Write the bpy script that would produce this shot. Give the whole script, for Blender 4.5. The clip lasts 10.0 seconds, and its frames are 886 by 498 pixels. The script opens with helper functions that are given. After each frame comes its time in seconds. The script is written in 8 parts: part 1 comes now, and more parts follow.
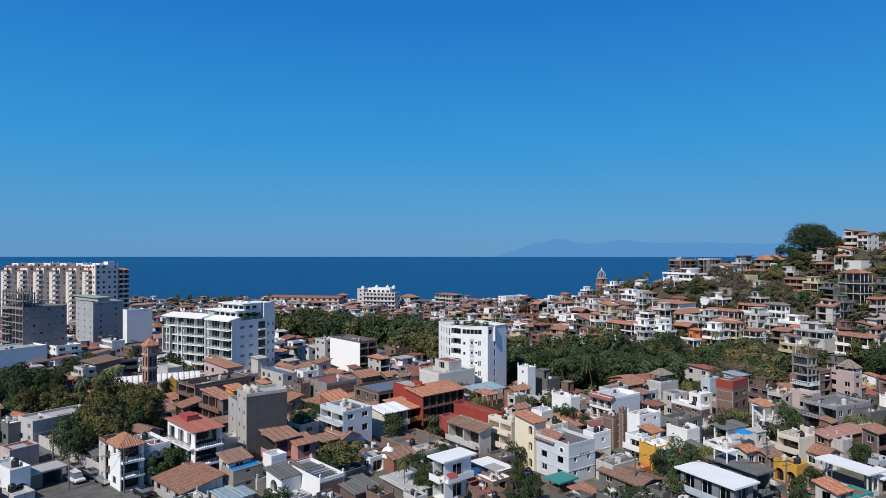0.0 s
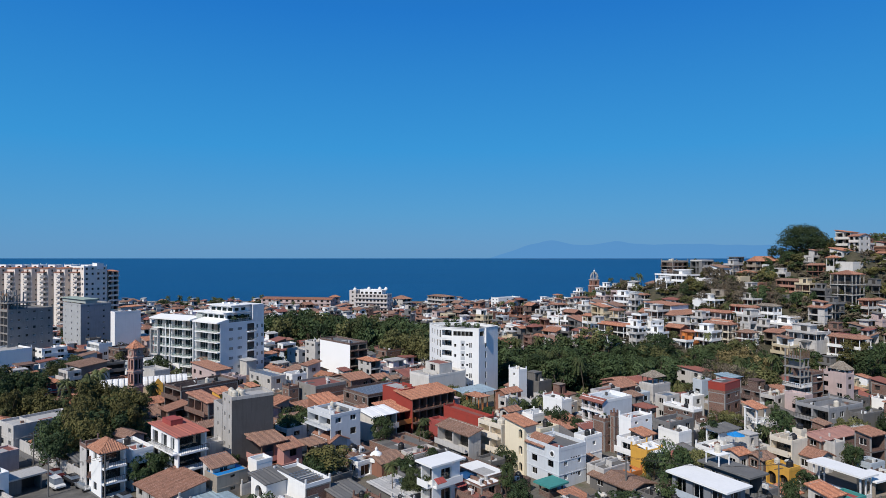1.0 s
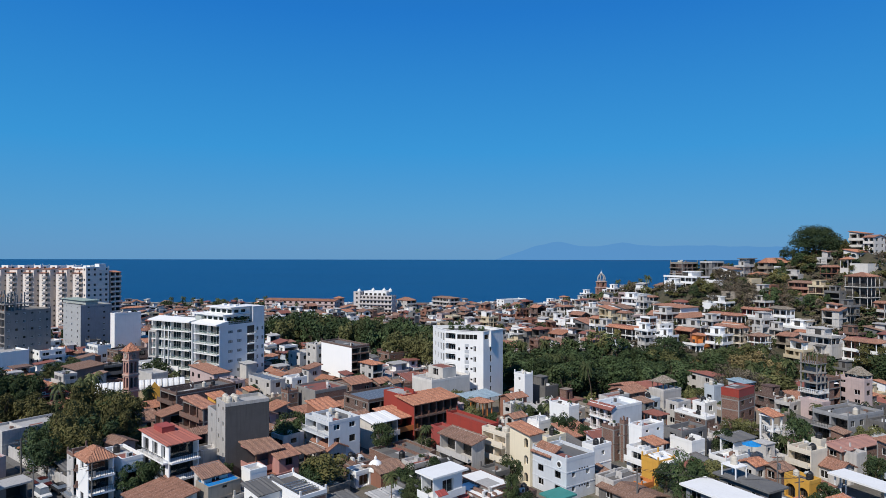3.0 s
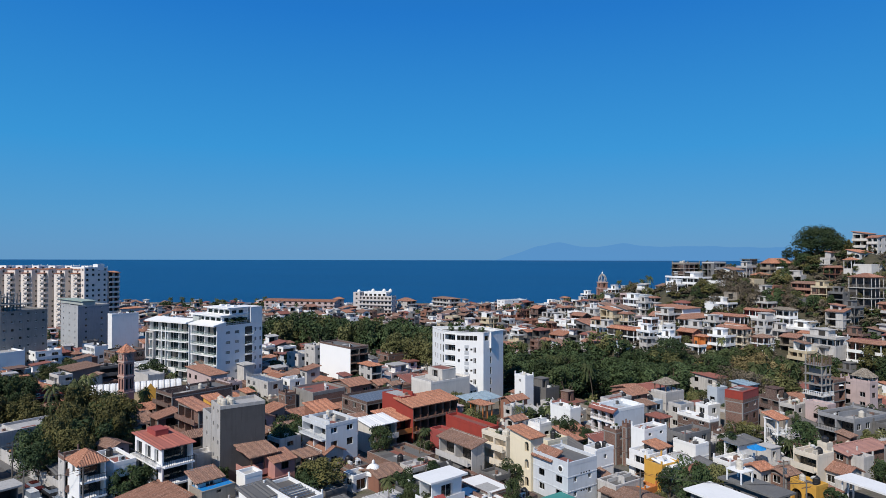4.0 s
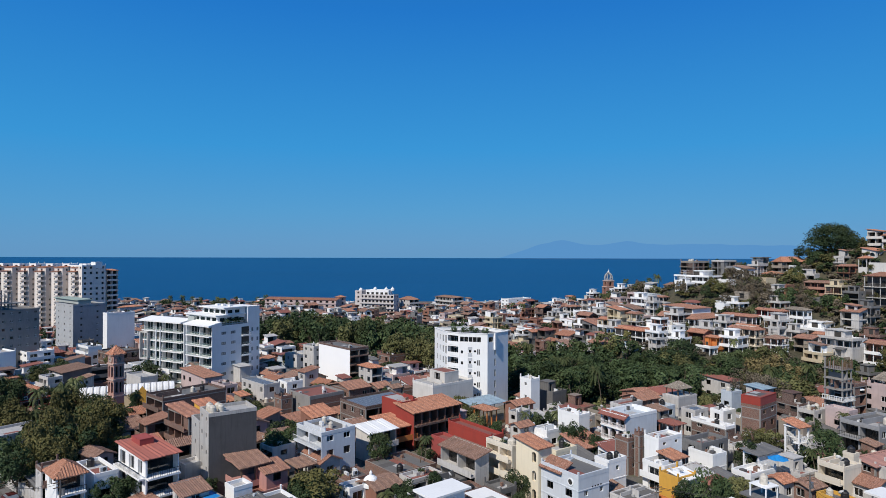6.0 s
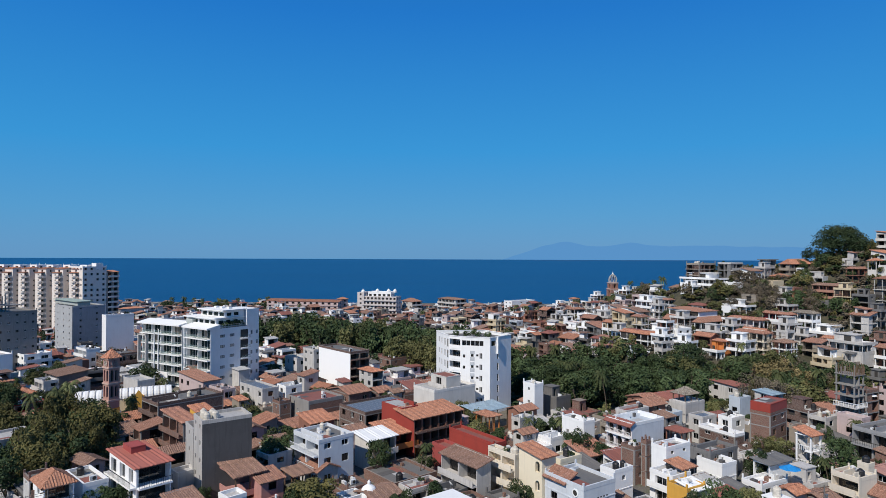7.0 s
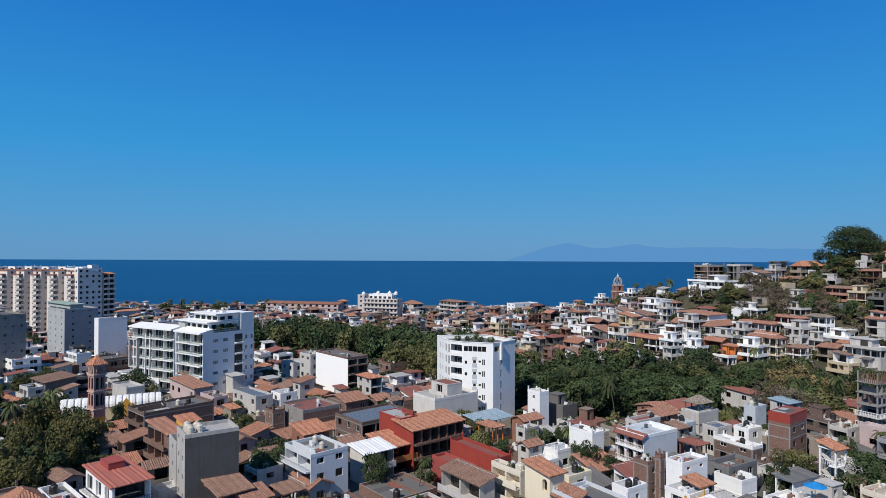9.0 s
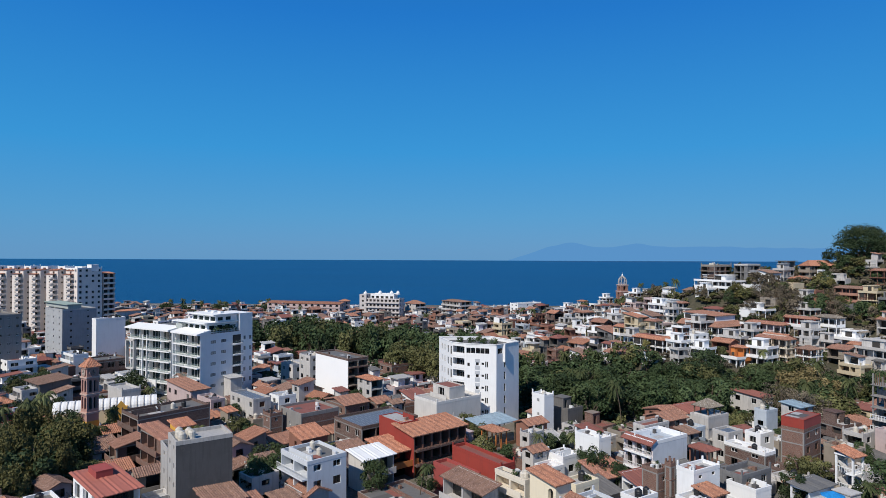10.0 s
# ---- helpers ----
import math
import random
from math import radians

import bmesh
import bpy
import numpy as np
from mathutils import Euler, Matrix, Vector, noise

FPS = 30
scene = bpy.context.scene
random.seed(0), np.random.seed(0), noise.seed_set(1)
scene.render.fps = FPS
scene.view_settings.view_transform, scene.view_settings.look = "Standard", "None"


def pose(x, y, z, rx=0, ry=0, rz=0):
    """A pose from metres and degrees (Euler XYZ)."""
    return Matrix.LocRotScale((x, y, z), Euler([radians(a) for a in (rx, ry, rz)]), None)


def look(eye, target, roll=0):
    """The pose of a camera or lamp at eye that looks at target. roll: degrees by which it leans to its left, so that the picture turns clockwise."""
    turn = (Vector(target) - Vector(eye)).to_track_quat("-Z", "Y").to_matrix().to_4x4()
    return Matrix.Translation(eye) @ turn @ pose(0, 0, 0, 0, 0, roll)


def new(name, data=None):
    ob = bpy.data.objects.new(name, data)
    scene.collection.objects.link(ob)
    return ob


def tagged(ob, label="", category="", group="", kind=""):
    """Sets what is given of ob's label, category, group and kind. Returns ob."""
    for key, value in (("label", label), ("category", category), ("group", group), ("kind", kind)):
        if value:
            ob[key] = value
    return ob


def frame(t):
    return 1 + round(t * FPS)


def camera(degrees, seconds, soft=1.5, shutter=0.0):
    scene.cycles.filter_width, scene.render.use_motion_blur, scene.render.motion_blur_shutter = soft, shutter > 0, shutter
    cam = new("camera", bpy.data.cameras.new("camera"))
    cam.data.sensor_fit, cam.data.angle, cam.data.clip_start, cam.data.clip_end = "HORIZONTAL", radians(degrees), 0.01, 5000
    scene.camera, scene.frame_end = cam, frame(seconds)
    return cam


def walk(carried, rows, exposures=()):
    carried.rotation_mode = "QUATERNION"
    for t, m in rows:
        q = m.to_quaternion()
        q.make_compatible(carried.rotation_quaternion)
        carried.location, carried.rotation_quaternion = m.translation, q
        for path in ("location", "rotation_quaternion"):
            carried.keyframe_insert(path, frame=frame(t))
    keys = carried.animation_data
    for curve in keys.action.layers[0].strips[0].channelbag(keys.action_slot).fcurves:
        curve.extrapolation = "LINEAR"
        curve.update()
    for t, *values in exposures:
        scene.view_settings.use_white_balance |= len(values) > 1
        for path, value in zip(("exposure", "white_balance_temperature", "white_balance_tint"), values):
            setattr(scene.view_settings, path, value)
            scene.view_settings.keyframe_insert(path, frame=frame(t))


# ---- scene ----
cam = camera(71.0, 10.0, soft=0.8)
PATH = [
    (0, (2.046, 3.546, 50.047), (2.023, 5.545, 50.051), 0.0),
    (0.5, (2.476, 4.357, 49.955), (2.464, 6.357, 49.962), -0.0),
    (1, (2.923, 5.24, 49.919), (2.92, 7.24, 49.928), 0.0),
    (1.5, (3.171, 6.439, 49.968), (3.167, 8.439, 49.973), 0.1),
    (2, (3.168, 7.678, 49.902), (3.16, 9.678, 49.91), 0.0),
    (2.5, (3.382, 8.947, 49.869), (3.364, 10.947, 49.88), 0.0),
    (4, (3.786, 11.993, 49.695), (3.762, 13.993, 49.71), 0.1),
    (4.5, (3.95, 13.631, 49.683), (3.926, 15.631, 49.695), 0.1),
    (5, (3.879, 15.42, 49.721), (3.852, 17.419, 49.728), 0.1),
    (5.5, (3.795, 17.005, 49.703), (3.766, 19.005, 49.71), 0.1),
    (7, (4.302, 21.559, 49.966), (4.256, 23.559, 49.978), 0.2),
    (7.5, (4.179, 23.303, 49.948), (4.133, 25.302, 49.962), 0.2),
    (8, (4.346, 24.88, 49.989), (4.297, 26.88, 50.005), 0.2),
    (8.5, (4.39, 26.684, 49.955), (4.338, 28.684, 49.97), 0.2),
    (9, (4.448, 28.256, 50.023), (4.395, 30.255, 50.04), 0.2),
    (9.5, (4.557, 30.135, 50.138), (4.5, 32.134, 50.155), 0.2),
    (10, (4.539, 32.036, 50.04), (4.477, 34.035, 50.055), 0.2),
]
walk(cam, [(t, look(eye, target, roll)) for t, eye, target, roll in PATH])

# ---------- world, sun ----------
SUN_EL, SUN_AZ = radians(45), math.atan2(-0.56, -0.83)   # azimuth from +y towards +x
world = bpy.data.worlds.new("sky")
scene.world = world
world.use_nodes = True
wn = world.node_tree.nodes
sky = wn.new("ShaderNodeTexSky")
sky.sky_type = "NISHITA"
sky.sun_disc = False
sky.sun_elevation, sky.sun_rotation = SUN_EL, SUN_AZ
sky.altitude, sky.air_density, sky.dust_density, sky.ozone_density = 0, 1.0, 0.3, 3.0
wl = world.node_tree.links
tcw, sepw, rampw = wn.new("ShaderNodeTexCoord"), wn.new("ShaderNodeSeparateXYZ"), wn.new("ShaderNodeValToRGB")
wl.new(tcw.outputs["Generated"], sepw.inputs[0])
wl.new(sepw.outputs[2], rampw.inputs[0])
SKY_S = 0.1
stops = ((0.0, (0.108, 0.298, 0.580)), (0.06, (0.075, 0.312, 0.636)), (0.16, (0.030, 0.290, 0.69)), (0.36, (0.010, 0.180, 0.61)), (0.62, (0.010, 0.095, 0.33)), (1.0, (0.015, 0.07, 0.22)))
while len(rampw.color_ramp.elements) < len(stops):
    rampw.color_ramp.elements.new(0.5)
for e, (at, c) in zip(rampw.color_ramp.elements, stops):
    e.position, e.color = at, (c[0] / 0.75, c[1] / 0.69, c[2] / 0.715, 1)
scale_up = wn.new("ShaderNodeVectorMath")
scale_up.operation = "SCALE"
scale_up.inputs[3].default_value = 0.7 / SKY_S
wl.new(rampw.outputs[0], scale_up.inputs[0])
mixw = wn.new("ShaderNodeMix")
mixw.data_type = "RGBA"
mixw.inputs[0].default_value = 0.94
wl.new(sky.outputs[0], mixw.inputs[6])
wl.new(scale_up.outputs[0], mixw.inputs[7])
wl.new(mixw.outputs[2], wn["Background"].inputs[0])
wn["Background"].inputs[1].default_value = SKY_S
sun = new("sun", bpy.data.lights.new("sun", "SUN"))
sun.data.energy, sun.data.angle, sun.data.color = 4.3, radians(0.55), (1.0, 0.945, 0.86)
sun_dir = Vector((math.sin(SUN_AZ) * math.cos(SUN_EL), math.cos(SUN_AZ) * math.cos(SUN_EL), math.sin(SUN_EL)))
sun.matrix_world = look(sun_dir * 100, (0, 0, 0))
scene.view_settings.exposure = 0.0

# ---------- materials ----------
MATS = {}


def base_mat(name):
    m = bpy.data.materials.new(name)
    m.use_nodes = True
    return m, m.node_tree.nodes, m.node_tree.links, m.node_tree.nodes["Principled BSDF"]


def nnode(n, kind, **kw):
    d = n.new(kind)
    for k, v in kw.items():
        d.inputs[k.replace("_", " ")].default_value = v
    return d


def mixed(n, l, a, b, fac, blend="MIX"):
    d = n.new("ShaderNodeMix")
    d.data_type, d.blend_type = "RGBA", blend
    for s, v in ((6, a), (7, b), (0, fac)):
        if isinstance(v, (tuple, float, int)):
            d.inputs[s].default_value = (*v, 1) if isinstance(v, tuple) else v
        else:
            l.new(v, d.inputs[s])
    return d.outputs[2]


def ramp(n, l, src, lo, hi, c0=0.0, c1=1.0):
    d = n.new("ShaderNodeMapRange")
    d.inputs[1].default_value, d.inputs[2].default_value = lo, hi
    d.inputs[3].default_value, d.inputs[4].default_value = c0, c1
    l.new(src, d.inputs[0])
    return d.outputs[0]


def coords(n, l, scale=(1, 1, 1)):
    g = n.new("ShaderNodeNewGeometry")
    mp = n.new("ShaderNodeMapping")
    mp.inputs["Scale"].default_value = scale
    l.new(g.outputs["Position"], mp.inputs["Vector"])
    return mp.outputs[0]


def noise_tex(n, l, vec, scale, detail=4, rough=0.6):
    d = nnode(n, "ShaderNodeTexNoise", Scale=scale, Detail=detail, Roughness=rough)
    l.new(vec, d.inputs["Vector"])
    return d.outputs["Fac"]


def bump(n, l, b, h, strength=0.3, dist=0.05):
    d = nnode(n, "ShaderNodeBump", Strength=strength, Distance=dist)
    l.new(h, d.inputs["Height"])
    l.new(d.outputs[0], b.inputs["Normal"])


def plaster(name, rgb, dirt=0.5, rough=0.85):
    """Painted render with patchy fading, rain streaks and fine grain."""
    if name in MATS:
        return MATS[name]
    m, n, l, b = base_mat(name)
    p = coords(n, l)
    big = noise_tex(n, l, p, 0.35, 5)
    streak = noise_tex(n, l, coords(n, l, (1.6, 1.6, 0.16)), 1.5, 5, 0.65)
    fine = noise_tex(n, l, p, 9, 3)
    mid = noise_tex(n, l, p, 1.7, 6, 0.75)
    obj = n.new("ShaderNodeObjectInfo")
    dark = tuple(c * 0.42 + 0.02 for c in rgb)
    c = mixed(n, l, rgb, tuple(c_ * 0.80 for c_ in rgb), ramp(n, l, obj.outputs["Random"], 0, 1, 0, min(0.8, dirt * 2)))
    c = mixed(n, l, c, dark, ramp(n, l, streak, 0.50, 0.74, 0, dirt))
    c = mixed(n, l, c, tuple(c_ * 0.70 for c_ in rgb), ramp(n, l, big, 0.45, 0.7, 0, min(0.6, dirt * 1.4)))
    c = mixed(n, l, c, (rgb[0] * 0.5 + 0.08, rgb[1] * 0.5 + 0.07, rgb[2] * 0.5 + 0.06), ramp(n, l, mid, 0.58, 0.72, 0, dirt * 0.8))
    l.new(c, b.inputs["Base Color"])
    b.inputs["Roughness"].default_value = rough
    bump(n, l, b, fine, 0.25, 0.02)
    MATS[name] = m
    return m


def tile_mat(name, rgb):
    """Clay roof tile: each strip and patch fired to a different tone, lichen stains."""
    if name in MATS:
        return MATS[name]
    m, n, l, b = base_mat(name)
    p = coords(n, l)
    geo = n.new("ShaderNodeNewGeometry")
    patch = noise_tex(n, l, p, 0.9, 6, 0.75)
    spots = noise_tex(n, l, p, 4.2, 3, 0.6)
    fine = noise_tex(n, l, coords(n, l, (1.0, 1.0, 1.0)), 7.5, 2, 0.5)
    obj = n.new("ShaderNodeObjectInfo")
    c = mixed(n, l, rgb, tuple(x * 0.38 for x in rgb), ramp(n, l, patch, 0.48, 0.66, 0, 0.75))
    c = mixed(n, l, c, (min(1, rgb[0] * 1.45 + 0.05), rgb[1] * 1.7 + 0.04, rgb[2] * 1.9 + 0.04), ramp(n, l, spots, 0.53, 0.62, 0, 0.75))
    c = mixed(n, l, c, tuple(x * 0.3 for x in rgb), ramp(n, l, fine, 0.55, 0.66, 0, 0.7))
    c = mixed(n, l, c, (0.16, 0.12, 0.09), ramp(n, l, obj.outputs["Random"], 0, 1, 0, 0.3))
    c = mixed(n, l, c, tuple(x * 0.4 for x in rgb), ramp(n, l, geo.outputs["Random Per Island"], 0.4, 1, 0, 0.5))
    l.new(c, b.inputs["Base Color"])
    b.inputs["Roughness"].default_value = 0.85
    bump(n, l, b, spots, 0.5, 0.06)
    MATS[name] = m
    return m


def brick_mat(name, rgb, mortar=(0.26, 0.22, 0.19)):
    if name in MATS:
        return MATS[name]
    m, n, l, b = base_mat(name)
    tc = n.new("ShaderNodeTexCoord")
    mp = n.new("ShaderNodeMapping")
    sep, comb = n.new("ShaderNodeSeparateXYZ"), n.new("ShaderNodeCombineXYZ")
    l.new(tc.outputs["Object"], sep.inputs[0])
    add = n.new("ShaderNodeMath")
    l.new(sep.outputs[0], add.inputs[0]), l.new(sep.outputs[1], add.inputs[1])
    l.new(add.outputs[0], comb.inputs[0]), l.new(sep.outputs[2], comb.inputs[1])
    bt = nnode(n, "ShaderNodeTexBrick", Scale=1.0, Mortar_Size=0.008, Brick_Width=0.26, Row_Height=0.085)
    bt.inputs["Color1"].default_value = (*rgb, 1)
    bt.inputs["Color2"].default_value = (*(c * 0.62 for c in rgb), 1)
    bt.inputs["Mortar"].default_value = (*mortar, 1)
    l.new(comb.outputs[0], bt.inputs["Vector"])
    big = noise_tex(n, l, coords(n, l), 0.5, 5)
    c = mixed(n, l, bt.outputs["Color"], (0.12, 0.09, 0.08), ramp(n, l, big, 0.45, 0.75, 0, 0.6))
    l.new(c, b.inputs["Base Color"])
    b.inputs["Roughness"].default_value = 0.9
    bump(n, l, b, bt.outputs["Fac"], -0.4, 0.03)
    MATS[name] = m
    return m


def metal_mat(name, rgb, rough=0.45, metallic=0.0):
    if name in MATS:
        return MATS[name]
    m, n, l, b = base_mat(name)
    f = noise_tex(n, l, coords(n, l), 2.0, 5)
    l.new(mixed(n, l, rgb, tuple(c * 0.65 for c in rgb), ramp(n, l, f, 0.4, 0.75)), b.inputs["Base Color"])
    b.inputs["Roughness"].default_value, b.inputs["Metallic"].default_value = rough, metallic
    MATS[name] = m
    return m


def glass_mat(name, tint=(0.55, 0.62, 0.66)):
    if name in MATS:
        return MATS[name]
    m = bpy.data.materials.new(name)
    m.use_nodes = True
    n, l = m.node_tree.nodes, m.node_tree.links
    n.clear()
    out, mix = n.new("ShaderNodeOutputMaterial"), n.new("ShaderNodeMixShader")
    tr, gl, fr = n.new("ShaderNodeBsdfTransparent"), n.new("ShaderNodeBsdfGlossy"), n.new("ShaderNodeFresnel")
    tr.inputs[0].default_value = (*tint, 1)
    gl.inputs["Roughness"].default_value = 0.03
    fr.inputs[0].default_value = 1.7
    l.new(fr.outputs[0], mix.inputs[0]), l.new(tr.outputs[0], mix.inputs[1]), l.new(gl.outputs[0], mix.inputs[2])
    l.new(mix.outputs[0], out.inputs[0])
    MATS[name] = m
    return m


def leaf_mat(name, rgb, rgb2):
    if name in MATS:
        return MATS[name]
    m, n, l, b = base_mat(name)
    geo, obj = n.new("ShaderNodeNewGeometry"), n.new("ShaderNodeObjectInfo")
    clump = noise_tex(n, l, coords(n, l), 0.55, 3)
    c = mixed(n, l, rgb, rgb2, ramp(n, l, clump, 0.36, 0.64))
    c = mixed(n, l, c, tuple(x * 1.5 for x in rgb2), ramp(n, l, geo.outputs["Random Per Island"], 0.5, 1, 0, 0.45))
    c = mixed(n, l, c, tuple(x * 0.5 for x in rgb), ramp(n, l, obj.outputs["Random"], 0, 1, 0, 0.5))
    stand = noise_tex(n, l, coords(n, l), 0.11, 2)
    c = mixed(n, l, c, tuple(x * 1.9 + 0.012 for x in rgb2), ramp(n, l, stand, 0.54, 0.66, 0, 0.55))
    c = mixed(n, l, c, (0.12, 0.10, 0.035), ramp(n, l, noise_tex(n, l, coords(n, l), 0.045, 3), 0.55, 0.75, 0, 0.35))
    l.new(c, b.inputs["Base Color"])
    b.inputs["Roughness"].default_value = 0.75
    b.inputs["Specular IOR Level"].default_value = 0.25
    MATS[name] = m
    return m


WHITE = plaster("white_plaster", (0.580, 0.555, 0.530), 0.7)
BRIGHT = plaster("bright_white_plaster", (0.830, 0.830, 0.825), 0.13)
CREAM = plaster("cream_plaster", (0.620, 0.520, 0.360), 0.3)
BEIGE = plaster("beige_plaster", (0.320, 0.275, 0.225), 0.5)
GREYP = plaster("grey_cement_render", (0.185, 0.182, 0.182), 0.7)
CONC = plaster("raw_concrete", (0.155, 0.147, 0.140), 0.8)
CONCL = plaster("pale_cement_beam", (0.280, 0.265, 0.250), 0.6)
DARKC = plaster("dark_weathered_concrete", (0.115, 0.108, 0.105), 0.6)
PINK = plaster("pink_plaster", (0.50, 0.25, 0.22), 0.5)
PALEPINK = plaster("pale_pink_plaster", (0.550, 0.430, 0.415), 0.45)
RED = plaster("red_plaster", (0.330, 0.045, 0.030), 0.35)
DKRED = plaster("dark_red_plaster", (0.36, 0.07, 0.06), 0.35)
ORANGE = plaster("orange_plaster", (0.60, 0.20, 0.05), 0.3)
OCHRE = plaster("ochre_plaster", (0.66, 0.36, 0.06), 0.3)
BLUE = plaster("pale_blue_plaster", (0.500, 0.555, 0.610), 0.45)
TERRA = plaster("terracotta_plaster", (0.290, 0.135, 0.092), 0.5)
TEAL = plaster("teal_paint", (0.050, 0.270, 0.250), 0.3)
ROOFW = plaster("white_roof_coating", (0.470, 0.460, 0.450), 0.7)
ROOFG = plaster("grey_roof_screed", (0.160, 0.156, 0.152), 0.7)
ROOFR = plaster("red_roof_sealer", (0.270, 0.100, 0.078), 0.5)
SALMON = plaster("salmon_sheet_roof", (0.430, 0.140, 0.100), 0.35)
# Near-black colour that paints the shade inside rooms, recesses and vents.
DARKIN = plaster("painted_interior_shade", (0.045, 0.04, 0.036), 0.3)
TILE = tile_mat("clay_tile", (0.360, 0.165, 0.108))
TILE2 = tile_mat("weathered_clay_tile", (0.280, 0.155, 0.110))
TILE3 = tile_mat("orange_clay_tile", (0.470, 0.195, 0.112))
THATCH = tile_mat("palm_thatch", (0.24, 0.20, 0.16))
BRICK = brick_mat("red_brick", (0.220, 0.105, 0.075))
BRICK2 = brick_mat("brown_brick", (0.130, 0.066, 0.052))
FRAME = metal_mat("white_window_frame", (0.75, 0.75, 0.74), 0.4)
FRAMED = metal_mat("dark_window_frame", (0.05, 0.045, 0.04), 0.4)
IRON = metal_mat("dark_iron", (0.03, 0.03, 0.032), 0.5, 0.6)
STEEL = metal_mat("galvanised_steel", (0.45, 0.47, 0.50), 0.4, 0.8)
ZINC = metal_mat("blue_grey_sheet_metal", (0.30, 0.40, 0.47), 0.45)
CYAN = metal_mat("bright_blue_tarpaulin", (0.02, 0.25, 0.62), 0.5)
WOOD = metal_mat("weathered_wood", (0.17, 0.10, 0.06), 0.8)
GLASS = glass_mat("window_glass")
GREENGL = metal_mat("frosted_green_balcony_glass", (0.22, 0.33, 0.31), 0.08)
GREENGL.node_tree.nodes["Principled BSDF"].inputs["Alpha"].default_value = 0.2
DARKGL = metal_mat("dark_green_tinted_glass", (0.02, 0.036, 0.036), 0.12)
DARKGL.node_tree.nodes["Principled BSDF"].inputs["Specular IOR Level"].default_value = 0.25
SOLAR = metal_mat("solar_cell", (0.17, 0.20, 0.24), 0.35)
TANKB = metal_mat("black_polyethylene", (0.02, 0.02, 0.022), 0.5)
TANKW = metal_mat("beige_polyethylene", (0.62, 0.57, 0.49), 0.55)
BARK = metal_mat("bark", (0.12, 0.09, 0.065), 0.9)
LEAF_D = leaf_mat("dark_broad_leaves", (0.020, 0.038, 0.015), (0.041, 0.064, 0.025))
LEAF_M = leaf_mat("green_leaves", (0.031, 0.055, 0.020), (0.060, 0.088, 0.034))
LEAF_O = leaf_mat("olive_brown_leaves", (0.07, 0.07, 0.023), (0.14, 0.125, 0.042))
LEAF_P = leaf_mat("magenta_blossom", (0.42, 0.02, 0.13), (0.55, 0.05, 0.2))
LEAF_Y = leaf_mat("yellowish_leaves", (0.075, 0.084, 0.030), (0.125, 0.125, 0.048))
LEAF_S = leaf_mat("straw_coloured_leaves", (0.15, 0.12, 0.05), (0.22, 0.175, 0.08))
LEAF_B = leaf_mat("dry_brown_twigs", (0.105, 0.088, 0.064), (0.16, 0.13, 0.092))
PALMG = leaf_mat("palm_fronds", (0.04, 0.062, 0.02), (0.10, 0.11, 0.042))

# ---------- mesh building ----------


